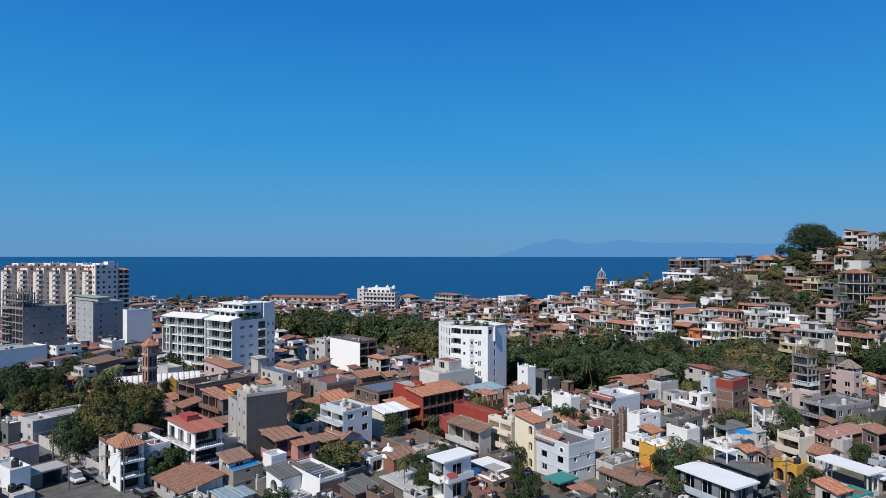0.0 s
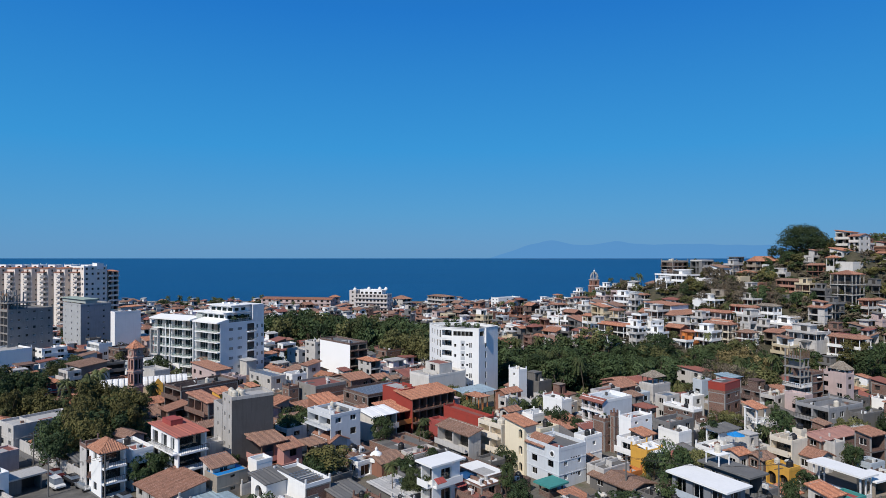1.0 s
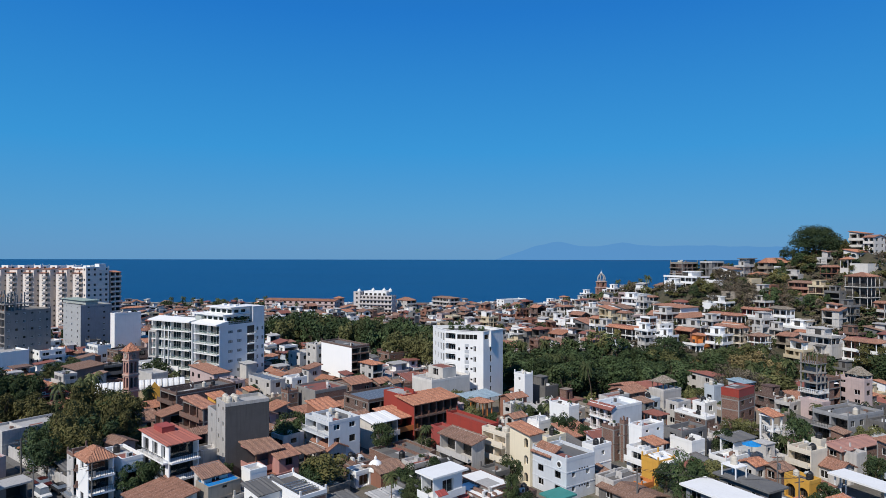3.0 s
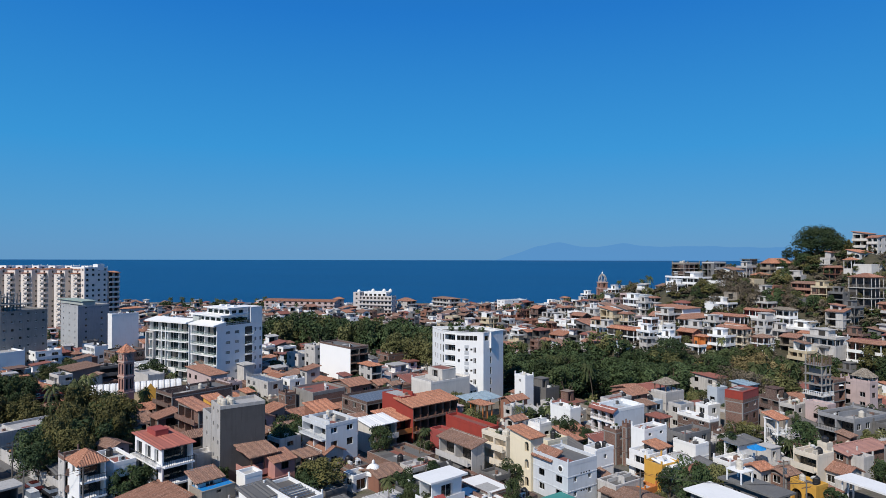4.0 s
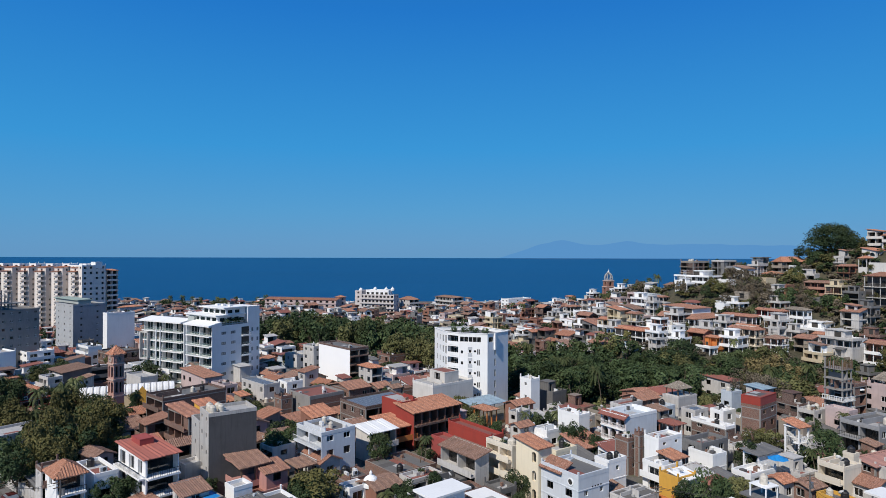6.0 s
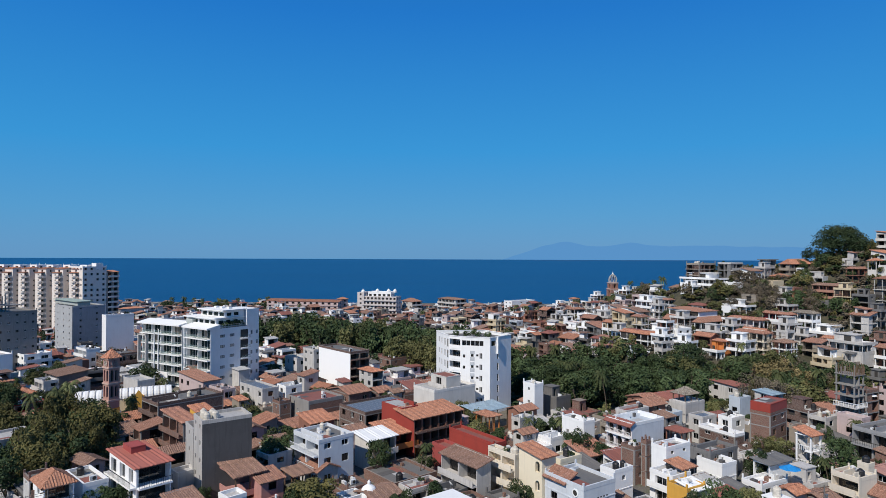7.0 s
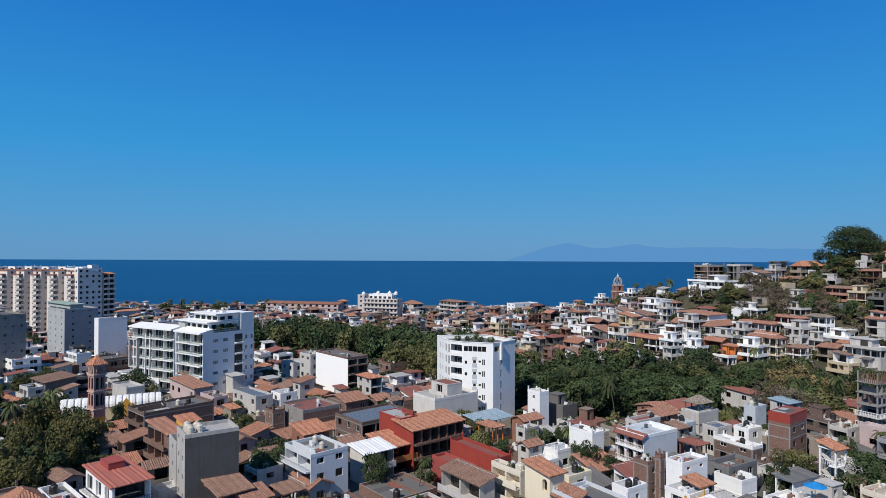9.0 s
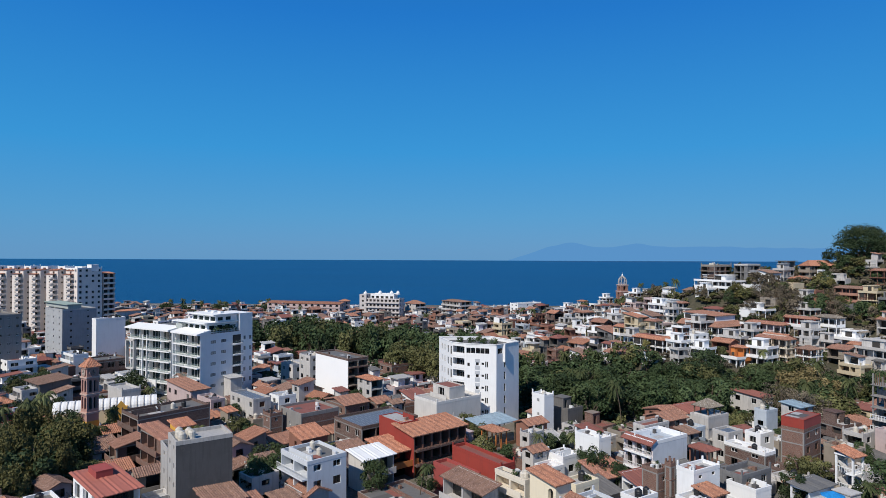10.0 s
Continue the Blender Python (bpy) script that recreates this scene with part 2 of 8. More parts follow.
class Geo:
    def __init__(self):
        self.v, self.f, self.m = [], [], []

    def poly(self, pts, mat=0):
        k = len(self.v)
        self.v += [tuple(p) for p in pts]
        self.f.append(tuple(range(k, k + len(pts))))
        self.m.append(mat)

    def box(self, x0, y0, z0, x1, y1, z1, mat=0):
        k = len(self.v)
        self.v += [(x, y, z) for z in (z0, z1) for x, y in ((x0, y0), (x1, y0), (x1, y1), (x0, y1))]
        for q in ((3, 2, 1, 0), (4, 5, 6, 7), (0, 1, 5, 4), (1, 2, 6, 5), (2, 3, 7, 6), (3, 0, 4, 7)):
            self.f.append(tuple(k + i for i in q))
            self.m.append(mat)

    def lathe(self, x, y, prof, n=10, mat=0, a0=0.0):
        """Rings of (radius, z)."""
        k = len(self.v)
        for r, z in prof:
            self.v += [(x + r * math.cos(a0 + 2 * math.pi * i / n), y + r * math.sin(a0 + 2 * math.pi * i / n), z) for i in range(n)]
        for j in range(len(prof) - 1):
            for i in range(n):
                a, b = k + j * n + i, k + j * n + (i + 1) % n
                self.f.append((a, b, b + n, a + n))
                self.m.append(mat)
        self.f.append(tuple(k + (len(prof) - 1) * n + i for i in range(n)))
        self.m.append(mat)

    def tube(self, a, b, r0, r1, n=6, mat=0):
        a, b = Vector(a), Vector(b)
        q = (b - a).to_track_quat("Z", "Y").to_matrix()
        k = len(self.v)
        for c, r in ((a, r0), (b, r1)):
            self.v += [tuple(c + q @ Vector((r * math.cos(2 * math.pi * i / n), r * math.sin(2 * math.pi * i / n), 0))) for i in range(n)]
        for i in range(n):
            j = (i + 1) % n
            self.f.append((k + i, k + j, k + n + j, k + n + i))
            self.m.append(mat)

    def path(self, pts, r, n=4, mat=0):
        k = len(self.v)
        for i, p in enumerate(pts):
            d = Vector(pts[min(i + 1, len(pts) - 1)]) - Vector(pts[max(i - 1, 0)])
            q = d.to_track_quat("Z", "Y").to_matrix()
            self.v += [tuple(Vector(p) + q @ Vector((r * math.cos(2 * math.pi * j / n), r * math.sin(2 * math.pi * j / n), 0))) for j in range(n)]
        for i in range(len(pts) - 1):
            for j in range(n):
                a, b = k + i * n + j, k + i * n + (j + 1) % n
                self.f.append((a, b, b + n, a + n))
                self.m.append(mat)

    def slope(self, p0, p1, p2, p3, mat=0, pitch=0.34, lift=0.09, under=0.14):
        """A tiled slope in barrel rows; p0-p1 is the eave, p3-p2 the upper edge."""
        p0, p1, p2, p3 = (Vector(p) for p in (p0, p1, p2, p3))
        nrm = (p1 - p0).cross(p3 - p0).normalized()
        if nrm.z < 0:
            nrm = -nrm
        rows = max(2, int((p1 - p0).length / (pitch if SINK[0] is None else max(pitch, 0.8))))
        k = len(self.v)
        run = p1 - p0
        s3, s2 = (p3 - p0).dot(run) / run.length_squared, (p2 - p0).dot(run) / run.length_squared
        fall = p3 - (p0 + run * s3)
        hips = s3 > 0.1 or s2 < 0.9
        for i in range(2 * rows + 1):
            t = i / (2 * rows)
            up = nrm * (lift if i % 2 else 0) + nrm * (0.03 * math.sin(i * 2.3) + 0.02 * math.sin(i * 0.7))
            foot = p0 + run * t
            reach = min(1.0, t / max(s3, 1e-4), (1 - t) / max(1 - s2, 1e-4)) if hips else 1.0
            head = foot + fall * reach if hips else p3.lerp(p2, t)
            self.v += [tuple(foot + up), tuple(head + up)]
        for i in range(2 * rows):
            a = k + 2 * i
            self.f.append((a, a + 2, a + 3, a + 1))
            self.m.append(mat)
        d = nrm * -under
        self.poly([p0 + d, p1 + d, p2 + d, p3 + d], mat)
        self.poly([p0, p1, p1 + d, p0 + d], mat)
        self.poly([p1, p2, p2 + d, p1 + d], mat)
        self.poly([p0, p3, p3 + d, p0 + d], mat)

    def weld(self):
        """Joins corners that meet."""
        at, to, v = {}, [], []
        for p in self.v:
            k = (round(p[0], 3), round(p[1], 3), round(p[2], 3))
            if k not in at:
                at[k] = len(v)
                v.append(p)
            to.append(at[k])
        fm = [(f, m) for f, m in zip(([to[i] for i in f] for f in self.f), self.m or [0] * len(self.f)) if len(set(f)) == len(f)]
        self.v, self.f, self.m = v, [tuple(f) for f, m in fm], [m for f, m in fm]
        return self

    def mesh(self, name, mats):
        if name in ("wall", "roof", "parapet", "penthouse"):
            self.weld()
        me = bpy.data.meshes.new(name)
        me.from_pydata(self.v, [], self.f)
        for m in (mats if isinstance(mats, (list, tuple)) else [mats]):
            me.materials.append(m)
        if any(self.m):
            me.polygons.foreach_set("material_index", self.m)
        me.update()
        return me


class Ghost:
    """Stands for a thing that goes into the joined far part of the town."""

    def __init__(self, m):
        self.matrix_basis = m


class Sink:
    def __init__(self):
        self.v, self.f, self.m, self.mats, self.n = [], [], [], [], 0

    def take(self, geo, mats, m):
        if isinstance(geo, bpy.types.Mesh):
            mats = list(geo.materials)
            vs = np.empty(len(geo.vertices) * 3)
            geo.vertices.foreach_get("co", vs)
            vs, fs, ms = vs.reshape(-1, 3), [tuple(p.vertices) for p in geo.polygons], [p.material_index for p in geo.polygons]
        else:
            vs, fs, ms = np.array(geo.v), geo.f, geo.m or [0] * len(geo.f)
        mats = mats if isinstance(mats, (list, tuple)) else [mats]
        slot = []
        for q in mats:
            if q not in self.mats:
                self.mats.append(q)
            slot.append(self.mats.index(q))
        mm = np.array(m)
        self.v.append(vs @ mm[:3, :3].T + mm[:3, 3])
        k = self.n
        self.f += [tuple(i + k for i in f) for f in fs]
        self.m += [slot[i] for i in ms]
        self.n += len(vs)

    def finish(self, name, label, category):
        me = bpy.data.meshes.new(name)
        me.from_pydata(np.concatenate(self.v).tolist(), [], self.f)
        for q in self.mats:
            me.materials.append(q)
        me.polygons.foreach_set("material_index", self.m)
        me.update()
        tagged(new(name, me), label, category, kind="stuff")


SINK = [None]


def part(name, geo, mats, parent=None, label="", m=None):
    """Links one mesh object under a thing or a part."""
    if isinstance(parent, Ghost):
        full = parent.matrix_basis @ (m if m is not None else Matrix.Identity(4))
        SINK[0].take(geo, mats, full)
        return Ghost(full)
    ob = new(name, geo if isinstance(geo, bpy.types.Mesh) else geo.mesh(name, mats))
    ob.parent = parent
    if m is not None:
        ob.matrix_basis = m
    return tagged(ob, label) if label else ob


def thing(name, m, label, category, group="", kind=""):
    if SINK[0] is not None:
        return Ghost(m)
    ob = new(name)
    ob.matrix_basis = m
    ob.empty_display_size = 0.5
    return tagged(ob, label, category, group, kind)


# ---------- ground ----------
HILL = ((0, 57), (60, 46), (91, 36), (103, 33), (125, 23), (150, 15), (165, 12), (200, 8), (260, 5), (2000, 5))


def lerp_table(tab, d):
    for (a, u), (b, v) in zip(tab, tab[1:]):
        if d <= b:
            return u + (v - u) * (d - a) / (b - a)
    return tab[-1][1]


def ground(x, y):
    base = lerp_table(((-3000, 9.3), (130, 9.3), (180, 8), (235, 8), (430, 2.0), (500, 1.0), (516, -1.2), (535, -6), (700, -12), (9000, -12)), y)
    dx, dy = (x - 200) if x < 200 else (x - 200) * 0.35, (y - 300) * (1.8 if y < 300 else 0.9)
    d = math.hypot(dx, dy)
    h = min(lerp_table(HILL, d), lerp_table(((-900, 34), (94, 36), (106, 42.5), (158, 45), (185, 51), (215, 56), (900, 57)), x))
    if y > 285:
        h -= min(12, (y - 285) * 0.25) * min(1, max(0, (x - 60) / 40))
    if y > 470:
        h = min(h, h * max(0, (600 - y) / 130) - (y - 470) * 0.05)
    if 52 < x < 185 and 202 < y < 275:      # terraced foot of the hill
        h = max(h, lerp_table(((202, 8), (207, 9), (217, 15.5), (230, 17.5), (240, 19.3), (250, 21.5), (275, 22)), y) - max(0, 64 - x) * 0.8 - max(0, x - 165) * 0.6)
    h -= 7 * math.exp(-((x - 147) / 14) ** 2 - ((y - 262) / 13) ** 2)       # hollow under the brick terraces
    h -= 4.5 * math.exp(-((x - 142) / 9) ** 2 - ((y - 283) / 10) ** 2)
    h += 5.0 * math.exp(-((x - 111) / 13) ** 2 - ((y - 290) / 10) ** 2)
    h = max(h, 29.5 * math.exp(-((x - 103) / 34) ** 2 - ((y - 356) / 30) ** 2))       # shoulder below the church
    h = max(h, 20 * math.exp(-((x - 80) / 30) ** 2 - ((y - 394) / 34) ** 2))       # its foot towards the shore
    h += 6 * math.exp(-((x - 173) / 11) ** 2 - ((y - 264) / 12) ** 2)       # knoll of the villas
    if x > 170 and y < 230:
        h = max(h, base)
    return max(base, h) if y < 640 else base


def build_ground():
    xs = [-3000, -1500, -800] + [-520 + 8 * i for i in range(130)] + [560, 800, 1500, 3000]
    ys = [-2500, -900, -300] + [-100 + 8 * i for i in range(102)] + [740]
    g = Geo()
    nx = len(xs)
    for y in ys:
        for x in xs:
            g.v.append((x, y, ground(x, y) + 0.1 * noise.noise((x * 0.05, y * 0.05, 0))))
    for j in range(len(ys) - 1):
        for i in range(nx - 1):
            g.f.append((j * nx + i, j * nx + i + 1, (j + 1) * nx + i + 1, (j + 1) * nx + i))
    m, n, l, b = base_mat("dusty_earth_and_paving")
    p = coords(n, l)
    f1, f2, f3 = noise_tex(n, l, p, 0.05, 4), noise_tex(n, l, p, 0.4, 5), noise_tex(n, l, p, 3, 4)
    c = mixed(n, l, (0.15, 0.128, 0.1), (0.1, 0.096, 0.092), ramp(n, l, f1, 0.4, 0.6))
    c = mixed(n, l, c, (0.08, 0.085, 0.04), ramp(n, l, f2, 0.5, 0.65, 0, 0.8))
    c = mixed(n, l, c, (0.3, 0.26, 0.2), ramp(n, l, f3, 0.5, 0.8, 0, 0.5))
    sp = n.new("ShaderNodeSeparateXYZ")
    l.new(p, sp.inputs[0])
    scrub = mixed(n, l, (0.075, 0.064, 0.04), (0.04, 0.04, 0.02), ramp(n, l, f2, 0.35, 0.6))
    scrub = mixed(n, l, scrub, (0.14, 0.11, 0.075), ramp(n, l, f3, 0.55, 0.75, 0, 0.8))
    c = mixed(n, l, c, scrub, ramp(n, l, sp.outputs[2], 9.5, 13, 0, 0.95))
    l.new(c, b.inputs["Base Color"])
    b.inputs["Roughness"].default_value = 0.95
    bump(n, l, b, f3, 0.5, 0.1)
    ob = part("ground", g, m)
    tagged(ob, "dusty earth and paved ground sloping to the sea", "ground", kind="structure")


def build_sea():
    g = Geo()
    g.poly([(-4900, 500, -2), (4900, 500, -2), (4900, 4890, -2), (-4900, 4890, -2)])
    m, n, l, b = base_mat("deep_blue_sea")
    p = coords(n, l, (1, 0.35, 1))
    swell, chop = noise_tex(n, l, p, 0.02, 6, 0.7), noise_tex(n, l, p, 0.3, 4, 0.7)
    wind = noise_tex(n, l, coords(n, l, (0.25, 1, 1)), 0.004, 5)
    l.new(mixed(n, l, (0.001, 0.045, 0.135), (0.001, 0.057, 0.162), ramp(n, l, wind, 0.35, 0.65)), b.inputs["Base Color"])
    b.inputs["Roughness"].default_value = 0.35
    b.inputs["IOR"].default_value = 1.33
    b.inputs["Specular IOR Level"].default_value = 0.18
    add = n.new("ShaderNodeMath")
    l.new(swell, add.inputs[0]), l.new(chop, add.inputs[1])
    bump(n, l, b, add.outputs[0], 0.8, 1.2)
    tagged(part("water", g, m), "deep blue open sea with faint wind streaks", "sea", kind="structure")


def build_mountains():
    """Hazy far coast beyond the bay."""
    g = Geo()
    def ridge(x):
        rise = min(1, max(0, (x - 300) / 420))
        z = 106 * rise * rise * (3 - 2 * rise)
        for cx, w, h in ((850, 120, 38), (1360, 130, 32), (1900, 300, 10)):
            z += h * math.exp(-((x - cx) / w) ** 2)
        return z - 4 + 7 * noise.noise((x * 0.008, 0, 3)) + 3 * noise.noise((x * 0.03, 0, 9))
    xs = [-3600 + 30 * i for i in range(260)]
    for x in xs:
        g.v += [(x, 4880, -3), (x, 4880, max(-2.5, ridge(x)))]
    for i in range(len(xs) - 1):
        if xs[i] > 330:
            g.f.append((2 * i, 2 * i + 2, 2 * i + 3, 2 * i + 1))
    m, n, l, b = base_mat("distant_hazy_ridge")
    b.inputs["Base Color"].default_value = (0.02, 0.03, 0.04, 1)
    # Distance haze is painted in: the ridge glows an even blue near sky colour.
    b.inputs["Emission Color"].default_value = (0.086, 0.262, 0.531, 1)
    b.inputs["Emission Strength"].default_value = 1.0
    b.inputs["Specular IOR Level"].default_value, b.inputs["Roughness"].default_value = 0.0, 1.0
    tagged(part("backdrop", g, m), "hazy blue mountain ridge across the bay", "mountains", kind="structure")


build_ground()
build_sea()
build_mountains()

# ---------- houses ----------
SHARED = {}


def window_meshes(w, h, kind):
    key = (round(w, 1), round(h, 1), kind)
    if key not in SHARED:
        w, h = key[0], key[1]
        g = Geo()
        t = 0.07
        for x0, z0, x1, z1 in ((0, 0, w, t), (0, h - t, w, h), (0, t, t, h - t), (w - t, t, w, h - t), (w / 2 - t / 2, t, w / 2 + t / 2, h - t)):
            g.box(x0, 0, z0, x1, 0.06, z1)
        p = Geo()
        p.poly([(t, 0.03, t), (w - t, 0.03, t), (w - t, 0.03, h - t), (t, 0.03, h - t)])
        # Second sheet behind the glass paints the dark of the room.
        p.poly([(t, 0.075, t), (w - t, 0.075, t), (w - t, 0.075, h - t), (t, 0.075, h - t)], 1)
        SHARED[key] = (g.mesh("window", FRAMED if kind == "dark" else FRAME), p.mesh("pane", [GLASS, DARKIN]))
    return SHARED[key]


def wall(g, o, u, n, width, z0, z1, ops, mat=0, back=1):
    """A wall sheet with recessed openings. ops: (u0, u1, za, zb, depth, arched)."""
    o, u, n = Vector(o), Vector(u), Vector(n)
    at = lambda s, z, d=0.0: o + u * s + n * -d + Vector((0, 0, z))
    us = sorted({0.0, width, *(q[0] for q in ops), *(q[1] for q in ops)})
    zs = sorted({z0, z1, *(q[2] for q in ops), *(q[3] for q in ops)})
    for a, b in zip(us, us[1:]):
        start = None
        for c, d in zip(zs, zs[1:]):
            mid = ((a + b) / 2, (c + d) / 2)
            hole = any(q[0] < mid[0] < q[1] and q[2] < mid[1] < q[3] for q in ops)
            if not hole and start is None:
                start = c
            if hole and start is not None:
                g.poly([at(a, start), at(b, start), at(b, c), at(a, c)], mat)
                start = None
        if start is not None:
            g.poly([at(a, start), at(b, start), at(b, z1), at(a, z1)], mat)
    for u0, u1, za, zb, dep, arched in ops:
        ring = [(u0, za), (u1, za), (u1, zb), (u0, zb)]
        for (p, q), (r, s) in zip(ring, ring[1:] + ring[:1]):
            g.poly([at(p, q), at(r, s), at(r, s, dep), at(p, q, dep)], mat)
        # Back sheet of the opening: by default the painted interior shade.
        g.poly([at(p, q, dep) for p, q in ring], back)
        if arched:
            rad, mid = (u1 - u0) / 2, (u0 + u1) / 2
            for s in (-1, 1):
                arc = [at(mid + s * rad * math.cos(k * math.pi / 10), zb - rad + rad * math.sin(k * math.pi / 10)) for k in range(6)]
                g.poly([at(mid + s * rad, zb)] + arc, mat)




def house(x, y, wr, wl, ztop, yaw=40, wm=None, fr="win", fl="win", roof="flat", rm=None, base=None, storey=2.75, bays=None,
          baysl=None, proud=0.35, detail=2, clutter=2, label="", wm2=None, name="house", par=0.6, rail="slab", drop=1.5, eave=None, rooms=False, cat="house", rise=None, solar=False, wmr=None, group="houses of the town"):
    """A house whose nearest corner stands at x, y; wr and wl are its sides that run off to the right and to the left of that corner."""
    wm = wm or WHITE
    rm = rm or (TILE if roof != "flat" else ROOFW)
    rnd = random.Random(int(x * 131 + y * 17 + ztop * 7))
    ca, sa = math.cos(radians(yaw)), math.sin(radians(yaw))
    far = [(x + ca * a - sa * b, y + sa * a + ca * b) for a in (0, wr) for b in (0, wl)]
    z0 = base if base is not None else min(ground(*p) for p in far)
    h = ztop - z0
    ns = max(1, round(h / storey))
    sh = h / ns
    ob = thing(name, pose(x, y, z0, 0, 0, yaw), label, cat, group)
    g = Geo()
    wallh = h - (par if roof == "flat" else 0)
    panes = []
    balc = []
    for side, style, width, o, u, n in (("r", fr, wr, (0, 0, 0), (1, 0, 0), (0, -1, 0)), ("l", fl, wl, (0, wl, 0), (0, -1, 0), (-1, 0, 0))):
        ops = []
        nb = (bays if side == "r" else baysl) or max(1, int(width / 3.1))
        if style not in ("blank", "posts") and width > 1.6:
            pitch = width / nb
            for s in range(ns):
                zf = s * sh
                ztp = min(zf + sh, wallh) - 0.25
                if ztp - zf < 1.6:
                    continue
                for k in range(nb):
                    c = (k + 0.5) * pitch
                    if style == "win":
                        if rnd.random() < 0.12:
                            continue
                        w = min(pitch * 0.5, 1.4)
                        op = (c - w / 2, c + w / 2, zf + 0.95, min(ztp, zf + 2.25), 0.5, False)
                    elif style == "stair":
                        if k:
                            continue
                        c, w = width - 1.0, 0.95
                        op = (c - w / 2, c + w / 2, zf + 0.5, min(ztp, zf + 2.2), 0.6, True)
                    elif style == "small":
                        w = min(pitch * 0.4, 0.8)
                        op = (c - w / 2, c + w / 2, zf + 1.3, min(ztp, zf + 2.1), 0.5, False)
                    elif style == "door":
                        w = min(pitch * 0.62, 2.2)
                        op = (c - w / 2, c + w / 2, zf + 0.15, min(ztp, zf + 2.4), 0.6, False)
                    elif style == "arch":
                        w = min(pitch * 0.78, 2.2)
                        op = (c - w / 2, c + w / 2, zf + 0.15, min(ztp, zf + 2.45), 0.7, True)
                    else:  # balc, open
                        w = pitch - 0.35
                        op = (c - w / 2, c + w / 2, zf + 0.1, ztp, 1.8 if style == "balc" else 2.6, False)
                    ops.append(op)
                    if style != "open" and detail > 0:
                        panes.append((o, u, n, op, style))
                if style in ("balc", "arch", "door") and s > 0:
                    balc.append((side, zf))
        if fr != "posts":
            wall(g, o, u, n, width, -drop, wallh, ops, 2 if side == "r" else 0)
    if fr == "posts":            # an open shelter: low wall and corner posts
        g = Geo()
        g.box(0, 0, -drop, wr, wl, 0.12)
        for q in ((0, 0, wr, 0.15), (0, 0.15, 0.15, wl)):
            g.box(q[0], q[1], 0.12, q[2], q[3], 0.85)
        for a in (0.02, wr / 2 - 0.1, wr - 0.22):
            for b in (0.02, wl - 0.22):
                po = Geo()
                po.box(a, b, 0.12, a + 0.2, b + 0.2, h)
                part("post", po, wm2 or wm, ob)
    else:
        g.poly([(wr, 0, -drop), (wr, wl, -drop), (wr, wl, wallh), (wr, 0, wallh)])
        g.poly([(0, wl, -drop), (wr, wl, -drop), (wr, wl, wallh), (0, wl, wallh)])
    if eave:                     # a tiled lean-to along the head of the left-hand face
        ev = Geo()
        ev.slope((-0.9, wl + 0.2, wallh - 0.02), (-0.9, -0.3, wallh - 0.02), (0.7, -0.3, wallh + 0.85), (0.7, wl + 0.2, wallh + 0.85))
        part("eave_roof", ev, eave, ob)
    bricks = (BRICK, BRICK2)
    if SINK[0] is None and (wm in bricks or wmr in bricks) and h > 2.5:      # concrete posts and ring beams in the brickwork
        for s in range(1, ns + 1):
            zt = min(s * sh, wallh - 0.01)
            if (wmr or wm) in bricks:
                g.box(-0.02, -0.025, zt - 0.22, wr + 0.02, 0.0, zt, 3)
            if wm in bricks:
                g.box(-0.025, 0.0, zt - 0.22, 0.0, wl + 0.02, zt, 3)
        if (wmr or wm) in bricks:
            for k in (-0.02, wr - 0.2):
                g.box(k, -0.03, -drop, k + 0.24, 0.0, wallh - 0.02, 3)
        if wm in bricks:
            for k in (0.0, wl - 0.2):
                g.box(-0.03, k, -drop, 0.0, k + 0.22, wallh - 0.02, 3)
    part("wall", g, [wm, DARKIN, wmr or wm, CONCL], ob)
    # windows, set back in their openings
    for o, u, n, op, style in panes:
        if style in ("balc", "arch"):
            k = (op[1] - op[0]) * (0.12 if style == "balc" else 0.3)
            op = (op[0] + k, op[1] - k, op[2], op[3] - 0.3, op[4], False)
        w, hh = op[1] - op[0], op[3] - op[2]
        kind = "dark" if style in ("balc", "arch") or rnd.random() < 0.4 else "light"
        fm, pm = window_meshes(w, hh, kind)
        dep = 0.14 if style in ("win", "small") else op[4] - (0.25 if style == "door" else 0.09)
        q = Vector(o) + Vector(u) * op[0] - Vector(n) * dep + Vector((0, 0, op[2]))
        m = Matrix.Translation(q) @ (Matrix.Identity(4) if n[1] else Matrix.Rotation(radians(-90), 4, "Z"))
        k = (w / round(w, 1), hh / round(hh, 1))
        m = m @ Matrix.Diagonal((k[0], 1, k[1], 1))
        if detail > 1:
            wob = part("window", fm, None, ob, "", m)
            part("pane", pm, None, wob)
        else:
            part("window", pm, None, ob, "", m)
    # balconies
    for side, zf in balc:
        a = Geo()
        r = Geo()
        width = wr if side == "r" else wl
        d = proud if proud >= 0.9 else 0.45 if (fr if side == "r" else fl) == "arch" else 0.9
        if side == "r":
            a.box(0.1, -d, zf - 0.16, width - 0.1, 0.05, zf + 0.1)
            lim = (0.1, -d, width - 0.1, -d + 0.08)
        else:
            a.box(-d, 0.1, zf - 0.16, 0.05, width - 0.1, zf + 0.1)
            lim = (-d, 0.1, -d + 0.08, width - 0.1)
        bo = part("balcony", a, wm2 or wm, ob)
        if rail == "glass":
            r.box(lim[0], lim[1], zf + 0.1, lim[2], lim[3] - 0.05 if side == "r" else lim[3], zf + 1.0)
            part("glass_railing", r, GREENGL, bo)
        elif rail == "slab":
            r.box(lim[0], lim[1], zf + 0.06, lim[2], lim[3], zf + 0.95)
